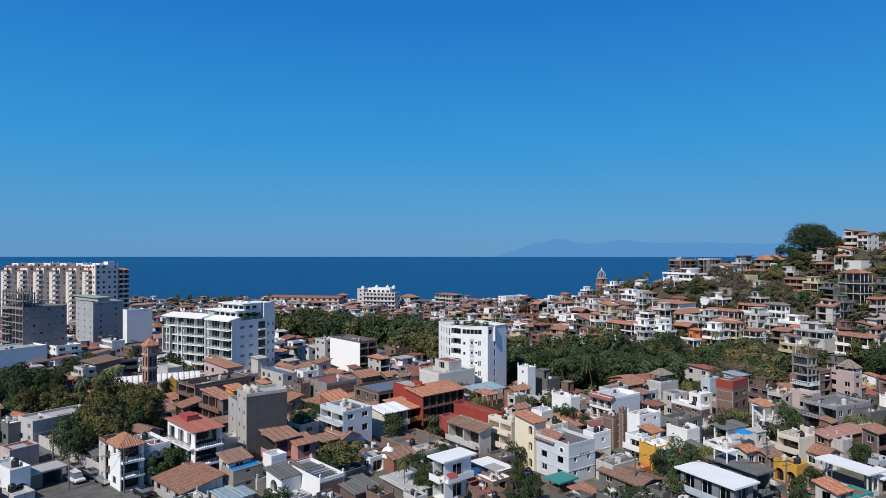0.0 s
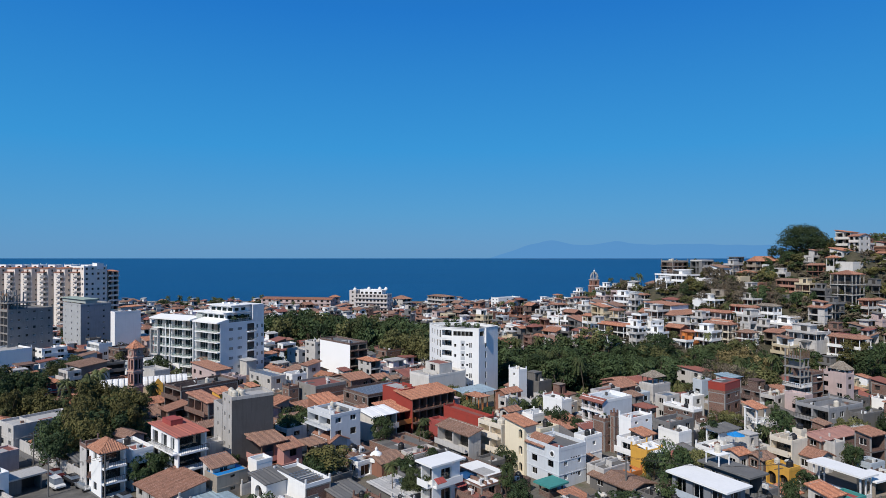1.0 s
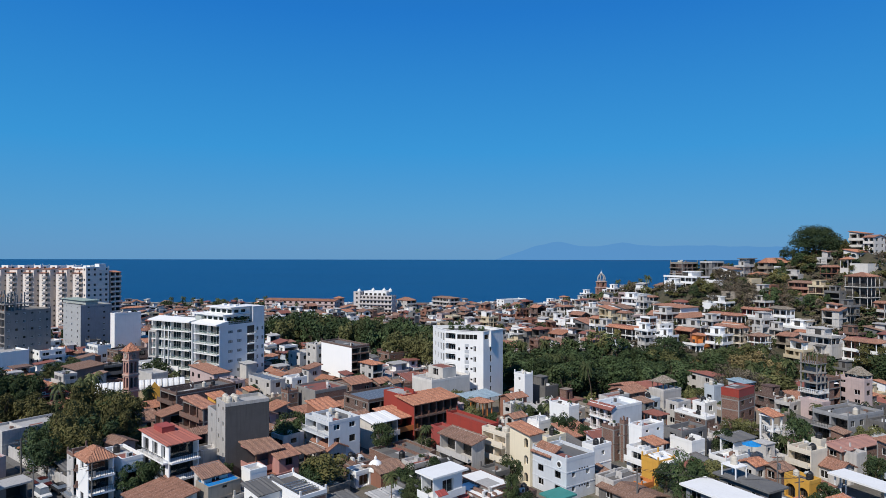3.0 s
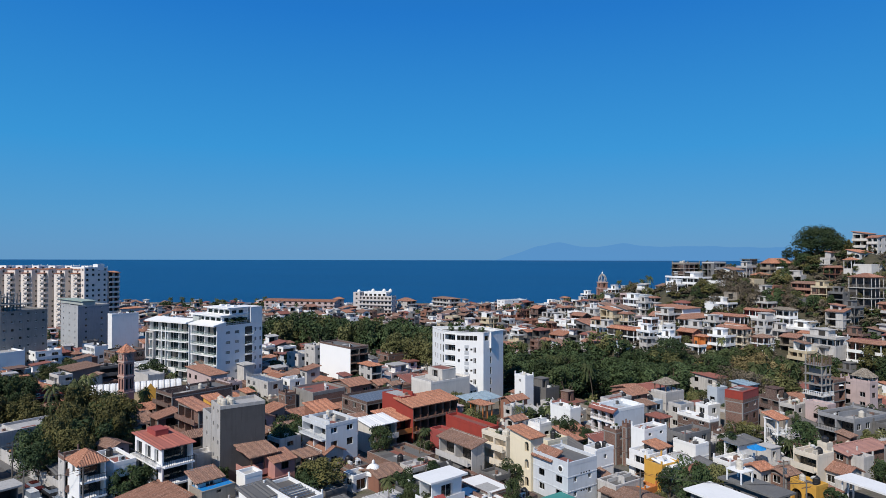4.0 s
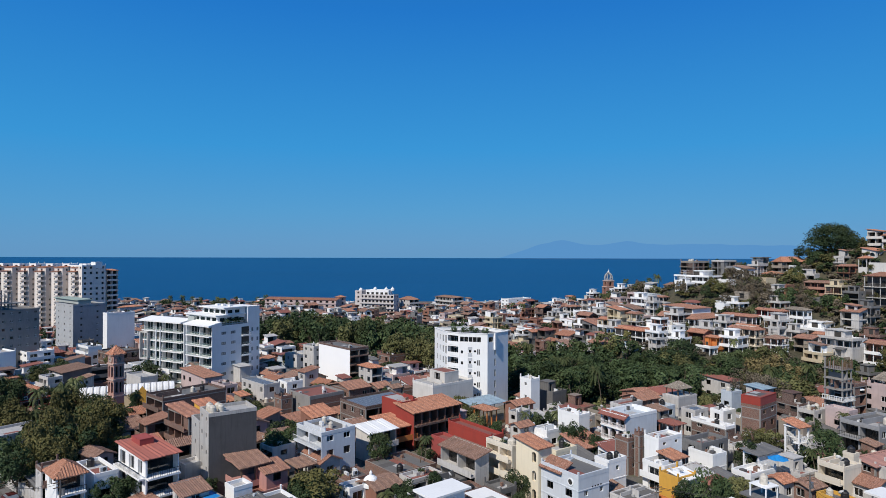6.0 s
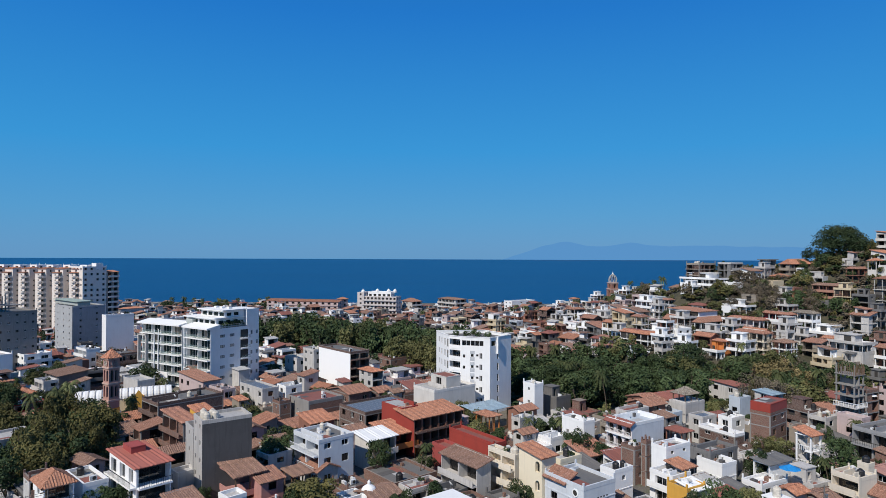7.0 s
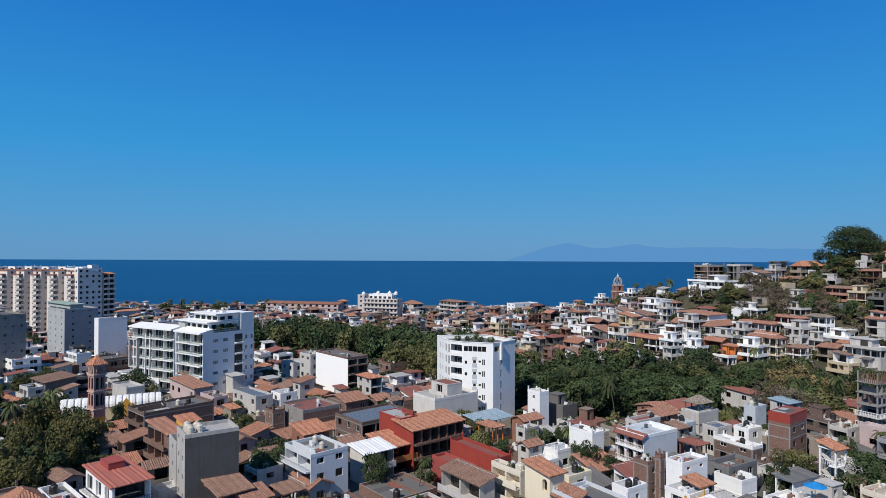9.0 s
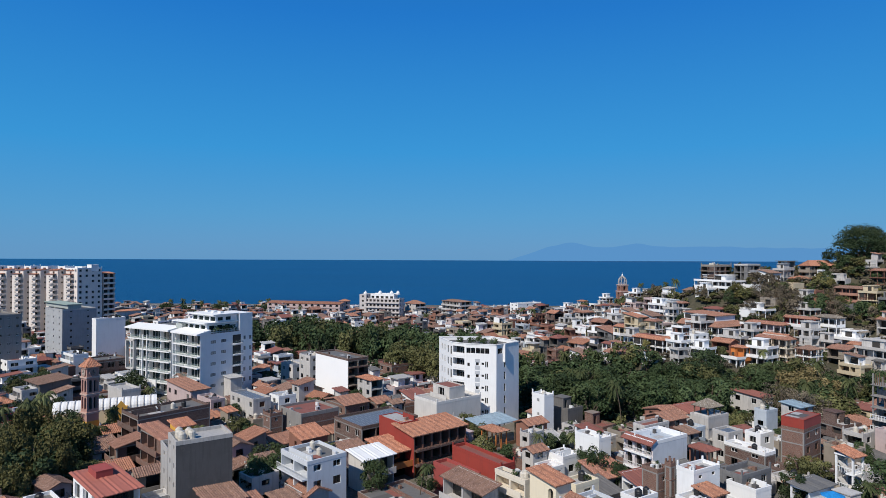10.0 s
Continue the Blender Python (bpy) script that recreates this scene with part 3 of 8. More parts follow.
            part("parapet", r, wm2 or wm, bo)
        else:
            r.box(lim[0], lim[1] + 0.02, zf + 0.95, lim[2], lim[3] - 0.02, zf + 1.02)
            nbar = int(width / 0.35)
            for i in range(nbar + 1):
                t = 0.15 + (width - 0.3) * i / nbar
                if side == "r":
                    r.box(t - 0.02, lim[1] + 0.02, zf + 0.06, t + 0.02, lim[1] + 0.05, zf + 0.96)
                else:
                    r.box(lim[0] + 0.02, t - 0.02, zf + 0.06, lim[0] + 0.05, t + 0.02, zf + 0.96)
            part("railing", r, IRON if rail == "iron" else FRAME, bo)
    if detail > 1 and y < 135 and ns > 1 and rnd.random() < 0.5 and "balc" not in (fr, fl) and "arch" not in (fr, fl):
        for s in range(1, ns):
            a = Geo()
            a.box(-0.06, -0.06, s * sh - 0.1, wr + 0.02, 0.0, s * sh + 0.06)
            a.box(-0.06, 0.0, s * sh - 0.1, 0.0, wl, s * sh + 0.06)
            part("string_course", a, wm2 or wm, ob)
    # roof
    e = 0.45
    g = Geo()
    if roof == "flat":
        p, zt = Geo(), h
        for q in ((0, 0, wr, 0.22), (0, wl - 0.22, wr, wl), (0, 0.22, 0.22, wl - 0.22), (wr - 0.22, 0.22, wr, wl - 0.22)):
            p.box(q[0] - 0.03 * (q[0] == 0), q[1] - 0.03 * (q[1] == 0), wallh, q[2] + 0.03 * (q[2] == wr), q[3] + 0.03 * (q[3] == wl), zt)
        if par > 0.3 and rnd.random() < 0.4:                       # column stubs left for another storey
            for q in ((0.0, 0.0), (wr - 0.24, 0.0), (0.0, wl - 0.24), (wr - 0.24, wl - 0.24)):
                p.box(q[0], q[1], zt, q[0] + 0.24, q[1] + 0.24, zt + rnd.uniform(0.3, 0.9))
        part("parapet", p, wm2 or wm, ob)
        g.box(0.22, 0.22, wallh - 0.2, wr - 0.22, wl - 0.22, wallh + 0.08)
        mats = rm
        if detail > 0 and SINK[0] is None and wr > 3 and wl > 3 and not solar:      # patched coatings, upstands, hatches, pipes
            mats = [rm, wm2 or wm, ROOFR, ROOFW, DARKC, TILE2]
            zr = wallh + 0.08
            for i in range(rnd.choice((1, 2, 3))):
                a, b = rnd.uniform(0.25, wr * 0.5), rnd.uniform(0.25, wl * 0.6)
                a1, b1 = min(wr - 0.25, a + rnd.uniform(1.2, 3.2)), min(wl - 0.25, b + rnd.uniform(1.2, 3.5))
                g.box(a, b, zr - 0.05, a1, b1, zr + 0.015 + 0.008 * i, rnd.choice((2, 3, 3, 4, 0)))
            for i in range(rnd.choice((0, 1, 1, 2)) if clutter else 0):
                a, b, hh = rnd.uniform(0.6, wr - 0.8), rnd.uniform(0.6, wl - 0.8), rnd.uniform(0.35, 1.3)
                if rnd.random() < 0.5:
                    g.box(a, 0.22, zr - 0.05, a + 0.15, b + 0.5, zr + hh, 1)
                else:
                    g.box(0.22, b, zr - 0.05, a + 0.5, b + 0.15, zr + hh, 1)
            for i in range(rnd.choice((1, 2, 3)) if clutter else 0):
                a, b, sz = rnd.uniform(0.4, wr - 1.3), rnd.uniform(0.4, wl - 1.3), rnd.uniform(0.3, 0.9)
                g.box(a, b, zr - 0.05, a + sz, b + sz * rnd.uniform(0.6, 1.3), zr + rnd.uniform(0.25, 0.8), rnd.choice((1, 3, 4, 5)))
        part("roof", g, mats, ob)
        top = wallh + 0.08
    else:
        rs = rise if rise is not None else 0.26 * min(wr, wl)
        a, b, c, d = (-e, -e, h), (wr + e, -e, h), (wr + e, wl + e, h), (-e, wl + e, h)
        if roof == "hip":
            k = min(wr, wl) / 2 + e
            if wr >= wl:
                r0, r1 = (k - e, wl / 2, h + rs), (wr - k + e, wl / 2, h + rs)
                g.slope(a, b, r1, r0), g.slope(c, d, r0, r1), g.slope(d, a, r0, r0), g.slope(b, c, r1, r1)
            else:
                r0, r1 = (wr / 2, k - e, h + rs), (wr / 2, wl - k + e, h + rs)
                g.slope(a, b, r0, r0), g.slope(c, d, r1, r1), g.slope(d, a, r0, r1), g.slope(b, c, r1, r0)
        elif roof == "gable":        # ridge along the right-hand side
            r0, r1 = (-e, wl / 2, h + rs), (wr + e, wl / 2, h + rs)
            g.slope(a, b, r1, r0), g.slope(c, d, r0, r1)
            for xx in (0.0, wr):
                w = Geo()
                w.poly([(xx, 0, h), (xx, wl, h), (xx, wl / 2, h + rs - 0.1)])
                part("gable_wall", w, wm, ob)
        elif roof == "gable2":
            r0, r1 = (wr / 2, -e, h + rs), (wr / 2, wl + e, h + rs)
            g.slope(d, a, r0, r1), g.slope(b, c, r1, r0)
            for yy in (0.0, wl):
                w = Geo()
                w.poly([(0, yy, h), (wr, yy, h), (wr / 2, yy, h + rs - 0.1)])
                part("gable_wall", w, wm, ob)
        elif roof in ("shed", "sheet"):   # falls towards the right-hand face
            b2, c2 = (wr + e, wl + e, h + rs), (-e, wl + e, h + rs)
            if roof == "shed":
                g.slope(a, b, b2, c2)
            else:
                g.slope(a, b, b2, c2, 0, 0.6, 0.05, 0.1)
            w = Geo()
            for xx in (0.0, wr):
                w.poly([(xx, wl, h), (xx, 0, h), (xx, wl, h + rs)])
            w.poly([(0, wl, h), (wr, wl, h), (wr, wl, h + rs), (0, wl, h + rs)])
            part("gable_wall", w, wm, ob)
        elif roof in ("shedl", "sheetl"):   # falls towards the left-hand face
            b2, c2 = (wr + e, -e, h + rs), (wr + e, wl + e, h + rs)
            g.slope(d, a, b2, c2, 0, 0.34 if roof == "shedl" else 0.6, 0.09 if roof == "shedl" else 0.05)
            w = Geo()
            for yy in (0.0, wl):
                w.poly([(0, yy, h), (wr, yy, h), (wr, yy, h + rs)])
            w.poly([(wr, 0, h), (wr, wl, h), (wr, wl, h + rs), (wr, 0, h + rs)])
            part("gable_wall", w, wm, ob)
        elif roof == "slab":
            g.box(-0.7, -0.7, h, wr + 0.7, wl + 0.7, h + 0.28)
            if wm2:
                f = Geo()
                f.box(-0.75, -0.75, h - sh - 0.3, wr + 0.75, 0.0, h - sh)
                f.box(-0.75, 0.0, h - sh - 0.3, 0.0, wl + 0.75, h - sh)
                part("fascia", f, wm2, ob)
        part("roof", g, rm, ob)
        top = None
    if solar and top is not None:
        nx_, ny_ = int((wr - 0.8) / 1.1), int((wl - 0.8) / 2.1)
        for i in range(nx_):
            for j in range(ny_):
                a, b = 0.6 + i * 1.1, 0.6 + j * 2.1
                panel(x + ca * a - sa * b, y + sa * a + ca * b, z0 + top, yaw)
    to_world = lambda a, b: (x + ca * a - sa * b, y + sa * a + ca * b)
    if rooms and top is not None and clutter > 1 and wr > 6 and wl > 6 and detail > 0 and rnd.random() < 0.45:
        rw, rl, rh = wr * rnd.uniform(0.35, 0.5), wl * rnd.uniform(0.4, 0.6), rnd.uniform(2.3, 2.8)
        a, b = wr - rw - 0.3, wl - rl - 0.3
        s = Geo()
        wall(s, (a, b, top), (1, 0, 0), (0, -1, 0), rw, 0, rh, [(rw * 0.2, rw * 0.75, 0.3, 2.0, 0.5, False)])
        wall(s, (a, b + rl, top), (0, -1, 0), (-1, 0, 0), rl, 0, rh, [(rl * 0.3, rl * 0.6, 0.6, 1.9, 0.5, False)])
        s.poly([(a + rw, b, top), (a + rw, b + rl, top), (a + rw, b + rl, top + rh), (a + rw, b, top + rh)])
        s.poly([(a, b + rl, top), (a + rw, b + rl, top), (a + rw, b + rl, top + rh), (a, b + rl, top + rh)])
        room = part("upper_room", s, [rnd.choice((wm, WHITE, wm2 or wm)), DARKIN], ob)
        t = Geo()
        t.box(a - 0.2, b - 0.2, top + rh, a + rw + 0.1, b + rl + 0.1, top + rh + 0.18)
        part("room_roof", t, rnd.choice((ROOFW, ROOFG, ROOFR)), room)
    if top is not None and clutter:
        if rooms and clutter > 1 and wr > 4.5 and wl > 4.5 and rnd.random() < 0.6:
            sw, sl = rnd.uniform(2.2, 3.2), rnd.uniform(2.2, 3.4)
            a, b = rnd.uniform(0.4, wr - sw - 0.4), rnd.uniform(wl * 0.35, max(wl * 0.36, wl - sl - 0.4))
            s = Geo()
            sh_ = rnd.uniform(2.0, 2.6)
            wall(s, (a, b, top), (1, 0, 0), (0, -1, 0), sw, 0, sh_, [(0.5, 1.4, 0.05, 1.95, 0.5, False)])
            s.poly([(a, b, top), (a, b + sl, top), (a, b + sl, top + sh_), (a, b, top + sh_)])
            s.poly([(a + sw, b, top), (a + sw, b + sl, top), (a + sw, b + sl, top + sh_), (a + sw, b, top + sh_)])
            s.poly([(a, b + sl, top), (a + sw, b + sl, top), (a + sw, b + sl, top + sh_), (a, b + sl, top + sh_)])
            so = part("stair_house", s, [wm2 or wm, DARKIN], ob)
            t = Geo()
            if rnd.random() < 0.4:
                t.slope((a - 0.3, b - 0.3, top + sh_), (a + sw + 0.3, b - 0.3, top + sh_), (a + sw + 0.3, b + sl + 0.3, top + sh_ + 0.6), (a - 0.3, b + sl + 0.3, top + sh_ + 0.6))
                part("stair_roof", t, rnd.choice((TILE, TILE3, TILE2)), so)
            else:
                t.box(a - 0.15, b - 0.15, top + sh_, a + sw + 0.15, b + sl + 0.15, top + sh_ + 0.15)
                part("stair_roof", t, wm2 or wm, so)
        for i in range(rnd.choice((0, 0, 1, 1, 2)) if clutter > 1 else rnd.choice((0, 0, 0, 1))):
            a, b = rnd.uniform(0.9, max(1, wr - 0.9)), rnd.uniform(0.9, max(1, wl - 0.9))
            water_tank(*to_world(a, b), z0 + top, rnd.choice((TANKB, TANKB, TANKW)), rnd.uniform(0.8, 1.1))
        if clutter > 1:
            for i in range(rnd.choice((1, 2, 3))):
                a, b = rnd.uniform(0.8, max(0.9, wr - 0.8)), rnd.uniform(0.8, max(0.9, wl - 0.8))
                pick = rnd.random()
                if pick < 0.4:
                    roof_unit(*to_world(a, b), z0 + top, yaw + rnd.choice((0, 90)))
                elif pick < 0.6:
                    dish(*to_world(a, b), z0 + top, rnd.uniform(100, 200))
                elif pick < 0.8:
                    shrub(*to_world(a, b), z0 + top)
                elif rooms and wr > 6 and wl > 6:
                    pergola(*to_world(wr * 0.15, wl * 0.1), z0 + top, yaw, wr * 0.5, wl * 0.4, rnd)
    return ob


def terrace_house(x, y, wr, wl, ztop, yaw=30, base=None, wm=None, sm=None, roof="shed", rm=None, label="", storey=2.7, rail="band", glazed=0.5, drop=4.0, group="terraced hillside houses"):
    """A hillside house of open terraces: thin slabs on posts, rooms set back behind them, railings and a tile or slab roof."""
    wm, sm = wm or TERRA, sm or WHITE
    rnd = random.Random(int(x * 57 + y * 31 + ztop * 11))
    z0 = ground(x, y) if base is None else base
    h = ztop - z0
    ns = max(1, round(h / storey))
    sh = h / ns
    ob = thing("house", pose(x, y, z0, 0, 0, yaw), label, "house", group)
    g = Geo()
    g.box(0.0, 0.0, -drop, wr, wl, -0.12)
    part("plinth", g, sm if rnd.random() < 0.5 else wm, ob)
    back = Geo()
    d = min(1.9, wr * 0.3, wl * 0.3)
    back.box(d, d, -0.1, wr, wl, h)
    for s in range(ns):                  # doors, windows and a wing that comes forward to the edge
        z = s * sh
        for k in range(max(1, int((wl - d) / 2.0))):
            a = d + 0.3 + k * 2.0
            if a + 1.4 < wl and rnd.random() < 0.85:
                back.box(d - 0.04, a, z + 0.1, d, a + 1.4, z + 2.1, 1 if rnd.random() < glazed else 2)
        for k in range(max(1, int((wr - d) / 2.0))):
            a = d + 0.3 + k * 2.0
            if a + 1.4 < wr and rnd.random() < 0.85:
                back.box(a, d - 0.04, z + 0.1, a + 1.4, d, z + 2.1, 1 if rnd.random() < glazed else 2)
        if rnd.random() < 0.35:
            back.box(0.1, wl * 0.62, z, d, wl - 0.05, z + sh - 0.2)
            back.box(0.06, wl * 0.68, z + 0.9, 0.1, wl - 0.5, z + 2.0, 1)
        if rnd.random() < 0.3:
            back.box(wr * 0.6, 0.1, z, wr - 0.05, d, z + sh - 0.2)
            back.box(wr * 0.66, 0.06, z + 0.9, wr - 0.5, 0.1, z + 2.0, 1)
    # Openings here are flat panels; the dark ones only colour in room shade.
    part("wall", back, [wm, DARKIN, FRAMED], ob)
    for s in range(ns):
        z = s * sh
        g = Geo()
        e = rnd.choice((0.0, 0.25, 0.5))
        g.box(-e, -e, z - 0.22, wr, d + 0.05, z)
        g.box(-e, d + 0.05, z - 0.22, d + 0.05, wl, z)
        slab = part("terrace", g, sm, ob)
        r = Geo()
        if rail == "band":
            r.box(-e, -e, z, wr, -e + 0.1, z + 0.8)
            r.box(-e, -e + 0.1, z, -e + 0.1, wl, z + 0.8)
        else:
            r.box(-e, -e, z + 0.85, wr, -e + 0.07, z + 0.93)
            r.box(-e, -e + 0.07, z + 0.85, -e + 0.07, wl, z + 0.93)
            step = 0.5 if SINK[0] is None else 0.9
            for k in range(int(wr / step) + 1):
                r.box(-e + k * step, -e, z, -e + k * step + 0.07, -e + 0.07, z + 0.86)
            for k in range(1, int(wl / step) + 1):
                r.box(-e, -e + k * step, z, -e + 0.07, -e + k * step + 0.07, z + 0.86)
        part("railing", r, sm if rail != "iron" else IRON, slab)
        n1, n2 = max(1, round(wr / 2.8)), max(1, round(wl / 2.8))
        feet = [((wr - 0.22) * k / n1, 0.02) for k in range(n1 + 1)] + [(0.02, (wl - 0.22) * k / n2) for k in range(1, n2 + 1)]
        for a, b in feet:
            p = Geo()
            p.box(a, b, z, a + 0.2, b + 0.2, z + sh - 0.2)
            part("post", p, sm, slab)
    g, e = Geo(), 0.35
    rm = rm or TILE
    if roof == "slab":
        g.box(-0.3, -0.3, h - 0.2, wr, wl, h + 0.05)
        g.box(-0.3, -0.3, h + 0.05, wr, -0.15, h + 0.6)
        g.box(-0.3, -0.15, h + 0.05, -0.15, wl, h + 0.6)
        part("roof", g, sm, ob)
        if wr > 4 and wl > 4:
            q = Geo()
            q.box(wr * 0.45, wl * 0.4, h, wr - 0.2, wl - 0.2, h + 2.2)
            q.box(wr * 0.45 - 0.03, wl * 0.5, h + 0.2, wr * 0.45, wl * 0.7, h + 1.9, 1)
            q.box(wr * 0.4, wl * 0.34, h + 2.2, wr, wl, h + 2.4)
            part("upper_room", q, [sm, DARKIN], ob)
    elif roof == "hip":
        rs, k = 0.2 * min(wr, wl), min(wr, wl) / 2
        a, b, c, f = (-e, -e, h), (wr + e, -e, h), (wr + e, wl + e, h), (-e, wl + e, h)
        r0, r1 = ((k, wl / 2, h + rs), (wr - k, wl / 2, h + rs)) if wr >= wl else ((wr / 2, k, h + rs), (wr / 2, wl - k, h + rs))
        if wr >= wl:
            g.slope(a, b, r1, r0), g.slope(c, f, r0, r1), g.slope(f, a, r0, r0), g.slope(b, c, r1, r1)
        else:
            g.slope(a, b, r0, r0), g.slope(c, f, r1, r1), g.slope(f, a, r0, r1), g.slope(b, c, r1, r0)
        part("roof", g, rm, ob)
    else:                                # two lean-to slopes that fall outwards over the terraces, round a flat middle
        rs = 0.1 * min(wr, wl) + 0.25
        m0 = d + 0.9
        g.slope((-e, wl + e, h), (-e, -e, h), (m0, m0, h + rs), (m0, wl + e, h + rs))
        g.slope((-e, -e, h), (wr + e, -e, h), (wr + e, m0, h + rs), (m0, m0, h + rs))
        part("roof", g, rm, ob)
        q = Geo()
        q.box(m0, m0, h - 0.2, wr, wl, h + rs - 0.02)
        part("roof_deck", q, rnd.choice((ROOFW, ROOFR, ROOFG, sm)), ob)
        if wr > m0 + 2.6 and wl > m0 + 2.6 and rnd.random() < 0.35:
            q = Geo()
            q.box(m0 + 0.4, m0 + 0.6, h + rs - 0.03, wr - 0.1, wl - 0.3, h + rs + 1.9)
            q.box(m0 + 0.36, m0 + 1.0, h + rs + 0.2, m0 + 0.4, wl - 0.8, h + rs + 1.7, 1)
            up = part("upper_room", q, [sm, DARKIN], ob)
            q = Geo()
            q.slope((m0 - 0.2, m0, h + rs + 1.9), (wr + 0.3, m0, h + rs + 1.9), (wr + 0.3, wl, h + rs + 2.5), (m0 - 0.2, wl, h + rs + 2.5))
            part("room_roof", q, rm, up)
    return ob


def panel(x, y, z, turn):
    if "panel" not in SHARED:
        g = Geo()
        g.poly([(0.09, 0.06, 0.13), (0.95, 0.06, 0.13), (0.95, 1.88, 0.41), (0.09, 1.88, 0.41)])
        f = Geo()
        f.box(0, 0, 0, 0.04, 0.04, 0.12), f.box(1.0, 0, 0, 1.04, 0.04, 0.12), f.box(0, 1.9, 0, 0.04, 1.94, 0.4), f.box(1.0, 1.9, 0, 1.04, 1.94, 0.4)
        f.poly([(0, 0, 0.1), (1.04, 0, 0.1), (1.04, 1.94, 0.385), (0, 1.94, 0.385)])
        SHARED["panel"] = (g.mesh("cell_sheet", SOLAR), f.mesh("frame", STEEL))
    ob = thing("solar_panel", pose(x, y, z, 0, 0, turn), "dark blue solar panel tilted on a flat roof", "solar panel", "roof solar panels")
    part("cell_sheet", SHARED["panel"][0], None, ob)
    part("frame", SHARED["panel"][1], None, ob)


def roof_unit(x, y, z, turn):
    if "unit" not in SHARED:
        g = Geo()
        g.box(-0.5, -0.2, 0.1, 0.5, 0.2, 0.8)
        g.box(-0.45, -0.18, 0, -0.35, 0.18, 0.1)
        g.box(0.35, -0.18, 0, 0.45, 0.18, 0.1)
        f = Geo()
        f.lathe(0, 0, ((0.28, 0), (0.28, 0.03), (0.08, 0.03)), 10)
        SHARED["unit"] = (g.mesh("casing", FRAME), f.mesh("fan_grille", FRAMED))
    ob = thing("air_conditioner", pose(x, y, z, 0, 0, turn), "white outdoor air conditioning unit on a roof", "air conditioner", "roof air conditioners")
    part("casing", SHARED["unit"][0], None, ob)
    part("fan_grille", SHARED["unit"][1], None, ob, "", pose(0.1, -0.2, 0.45, 90))


def dish(x, y, z, turn):
    if "dish" not in SHARED:
        g = Geo()
        g.lathe(0, 0, ((0.05, 0), (0.25, 0.05), (0.45, 0.16)), 12)
        g.f.pop(), g.m.pop()
        p = Geo()
        p.tube((0, 0, 0), (0, 0, 1.0), 0.03, 0.03, 6)
        SHARED["dish"] = (g.mesh("reflector", FRAME), p.mesh("mast", STEEL))
    ob = thing("satellite_dish", pose(x, y, z, 0, 0, turn), "small white satellite dish on a roof mast", "satellite dish", "satellite dishes")
    part("mast", SHARED["dish"][1], None, ob)
    part("reflector", SHARED["dish"][0], None, ob, "", pose(0, 0, 1.0, 60))


def shrub(x, y, z, s=0.8):
    ob = thing("shrub", pose(x, y, z + 0.75 * s, 0, 0, x * 40) @ Matrix.Diagonal((s, s, s * 0.8, 1)), "green leafy shrub in a pot on a roof terrace", "shrub", "roof shrubs")
    part("foliage", TREES["mid"][0][0][2], None, ob)


def pergola(x, y, z, turn, w, d, rnd):
    kind = rnd.choice(("tiled", "sheet", "slatted"))
    ob = thing("pergola", pose(x, y, z, 0, 0, turn), f"rooftop pergola on thin posts with a {kind} cover", "pergola", "roof pergolas")
    for a in (0.1, w - 0.1):
        for b in (0.1, d - 0.1):
            g = Geo()
            g.box(a - 0.07, b - 0.07, 0, a + 0.07, b + 0.07, 2.3)
            part("post", g, WHITE if kind != "slatted" else WOOD, ob)
    g = Geo()
    if kind == "tiled":
        g.slope((-0.3, -0.3, 2.3), (w + 0.3, -0.3, 2.3), (w + 0.3, d + 0.3, 2.9), (-0.3, d + 0.3, 2.9))
        part("cover", g, rnd.choice((TILE, TILE3, TILE2)), ob)
    elif kind == "sheet":
        g.slope((-0.2, -0.2, 2.3), (w + 0.2, -0.2, 2.3), (w + 0.2, d + 0.2, 2.5), (-0.2, d + 0.2, 2.5), 0, 0.5, 0.04, 0.05)
        part("cover", g, rnd.choice((ROOFG, ROOFW, ZINC, ROOFR)), ob)
    else:
        for i in range(int(w / 0.5)):
            g.box(i * 0.5, -0.3, 2.3, i * 0.5 + 0.1, d + 0.3, 2.42)
        part("cover", g, WOOD, ob)


def water_tank(x, y, z, mat, s=1.0):
    key = ("tank", mat.name)
    if key not in SHARED:
        g = Geo()
        g.lathe(0, 0, ((0.0, 0), (0.55, 0.0), (0.55, 0.3), (0.53, 0.34), (0.55, 0.4), (0.55, 0.75), (0.53, 0.79), (0.55, 0.85), (0.55, 1.05), (0.42, 1.22), (0.24, 1.3)), 12)
        lid = Geo()
        lid.lathe(0, 0, ((0.26, 1.3), (0.26, 1.4), (0.1, 1.45)), 10)
        SHARED[key] = (g.mesh("tank_body", mat), lid.mesh("lid", mat))
    tone = {"black_polyethylene": "black", "beige_polyethylene": "beige"}.get(mat.name, "white")
    ob = thing("water_tank", pose(x, y, z) @ Matrix.Scale(s, 4), f"{tone} ribbed plastic water tank on a flat roof", "water tank", "rooftop water tanks")
    part("tank_body", SHARED[key][0], None, ob)
    part("lid", SHARED[key][1], None, ob)


# ---------- trees ----------


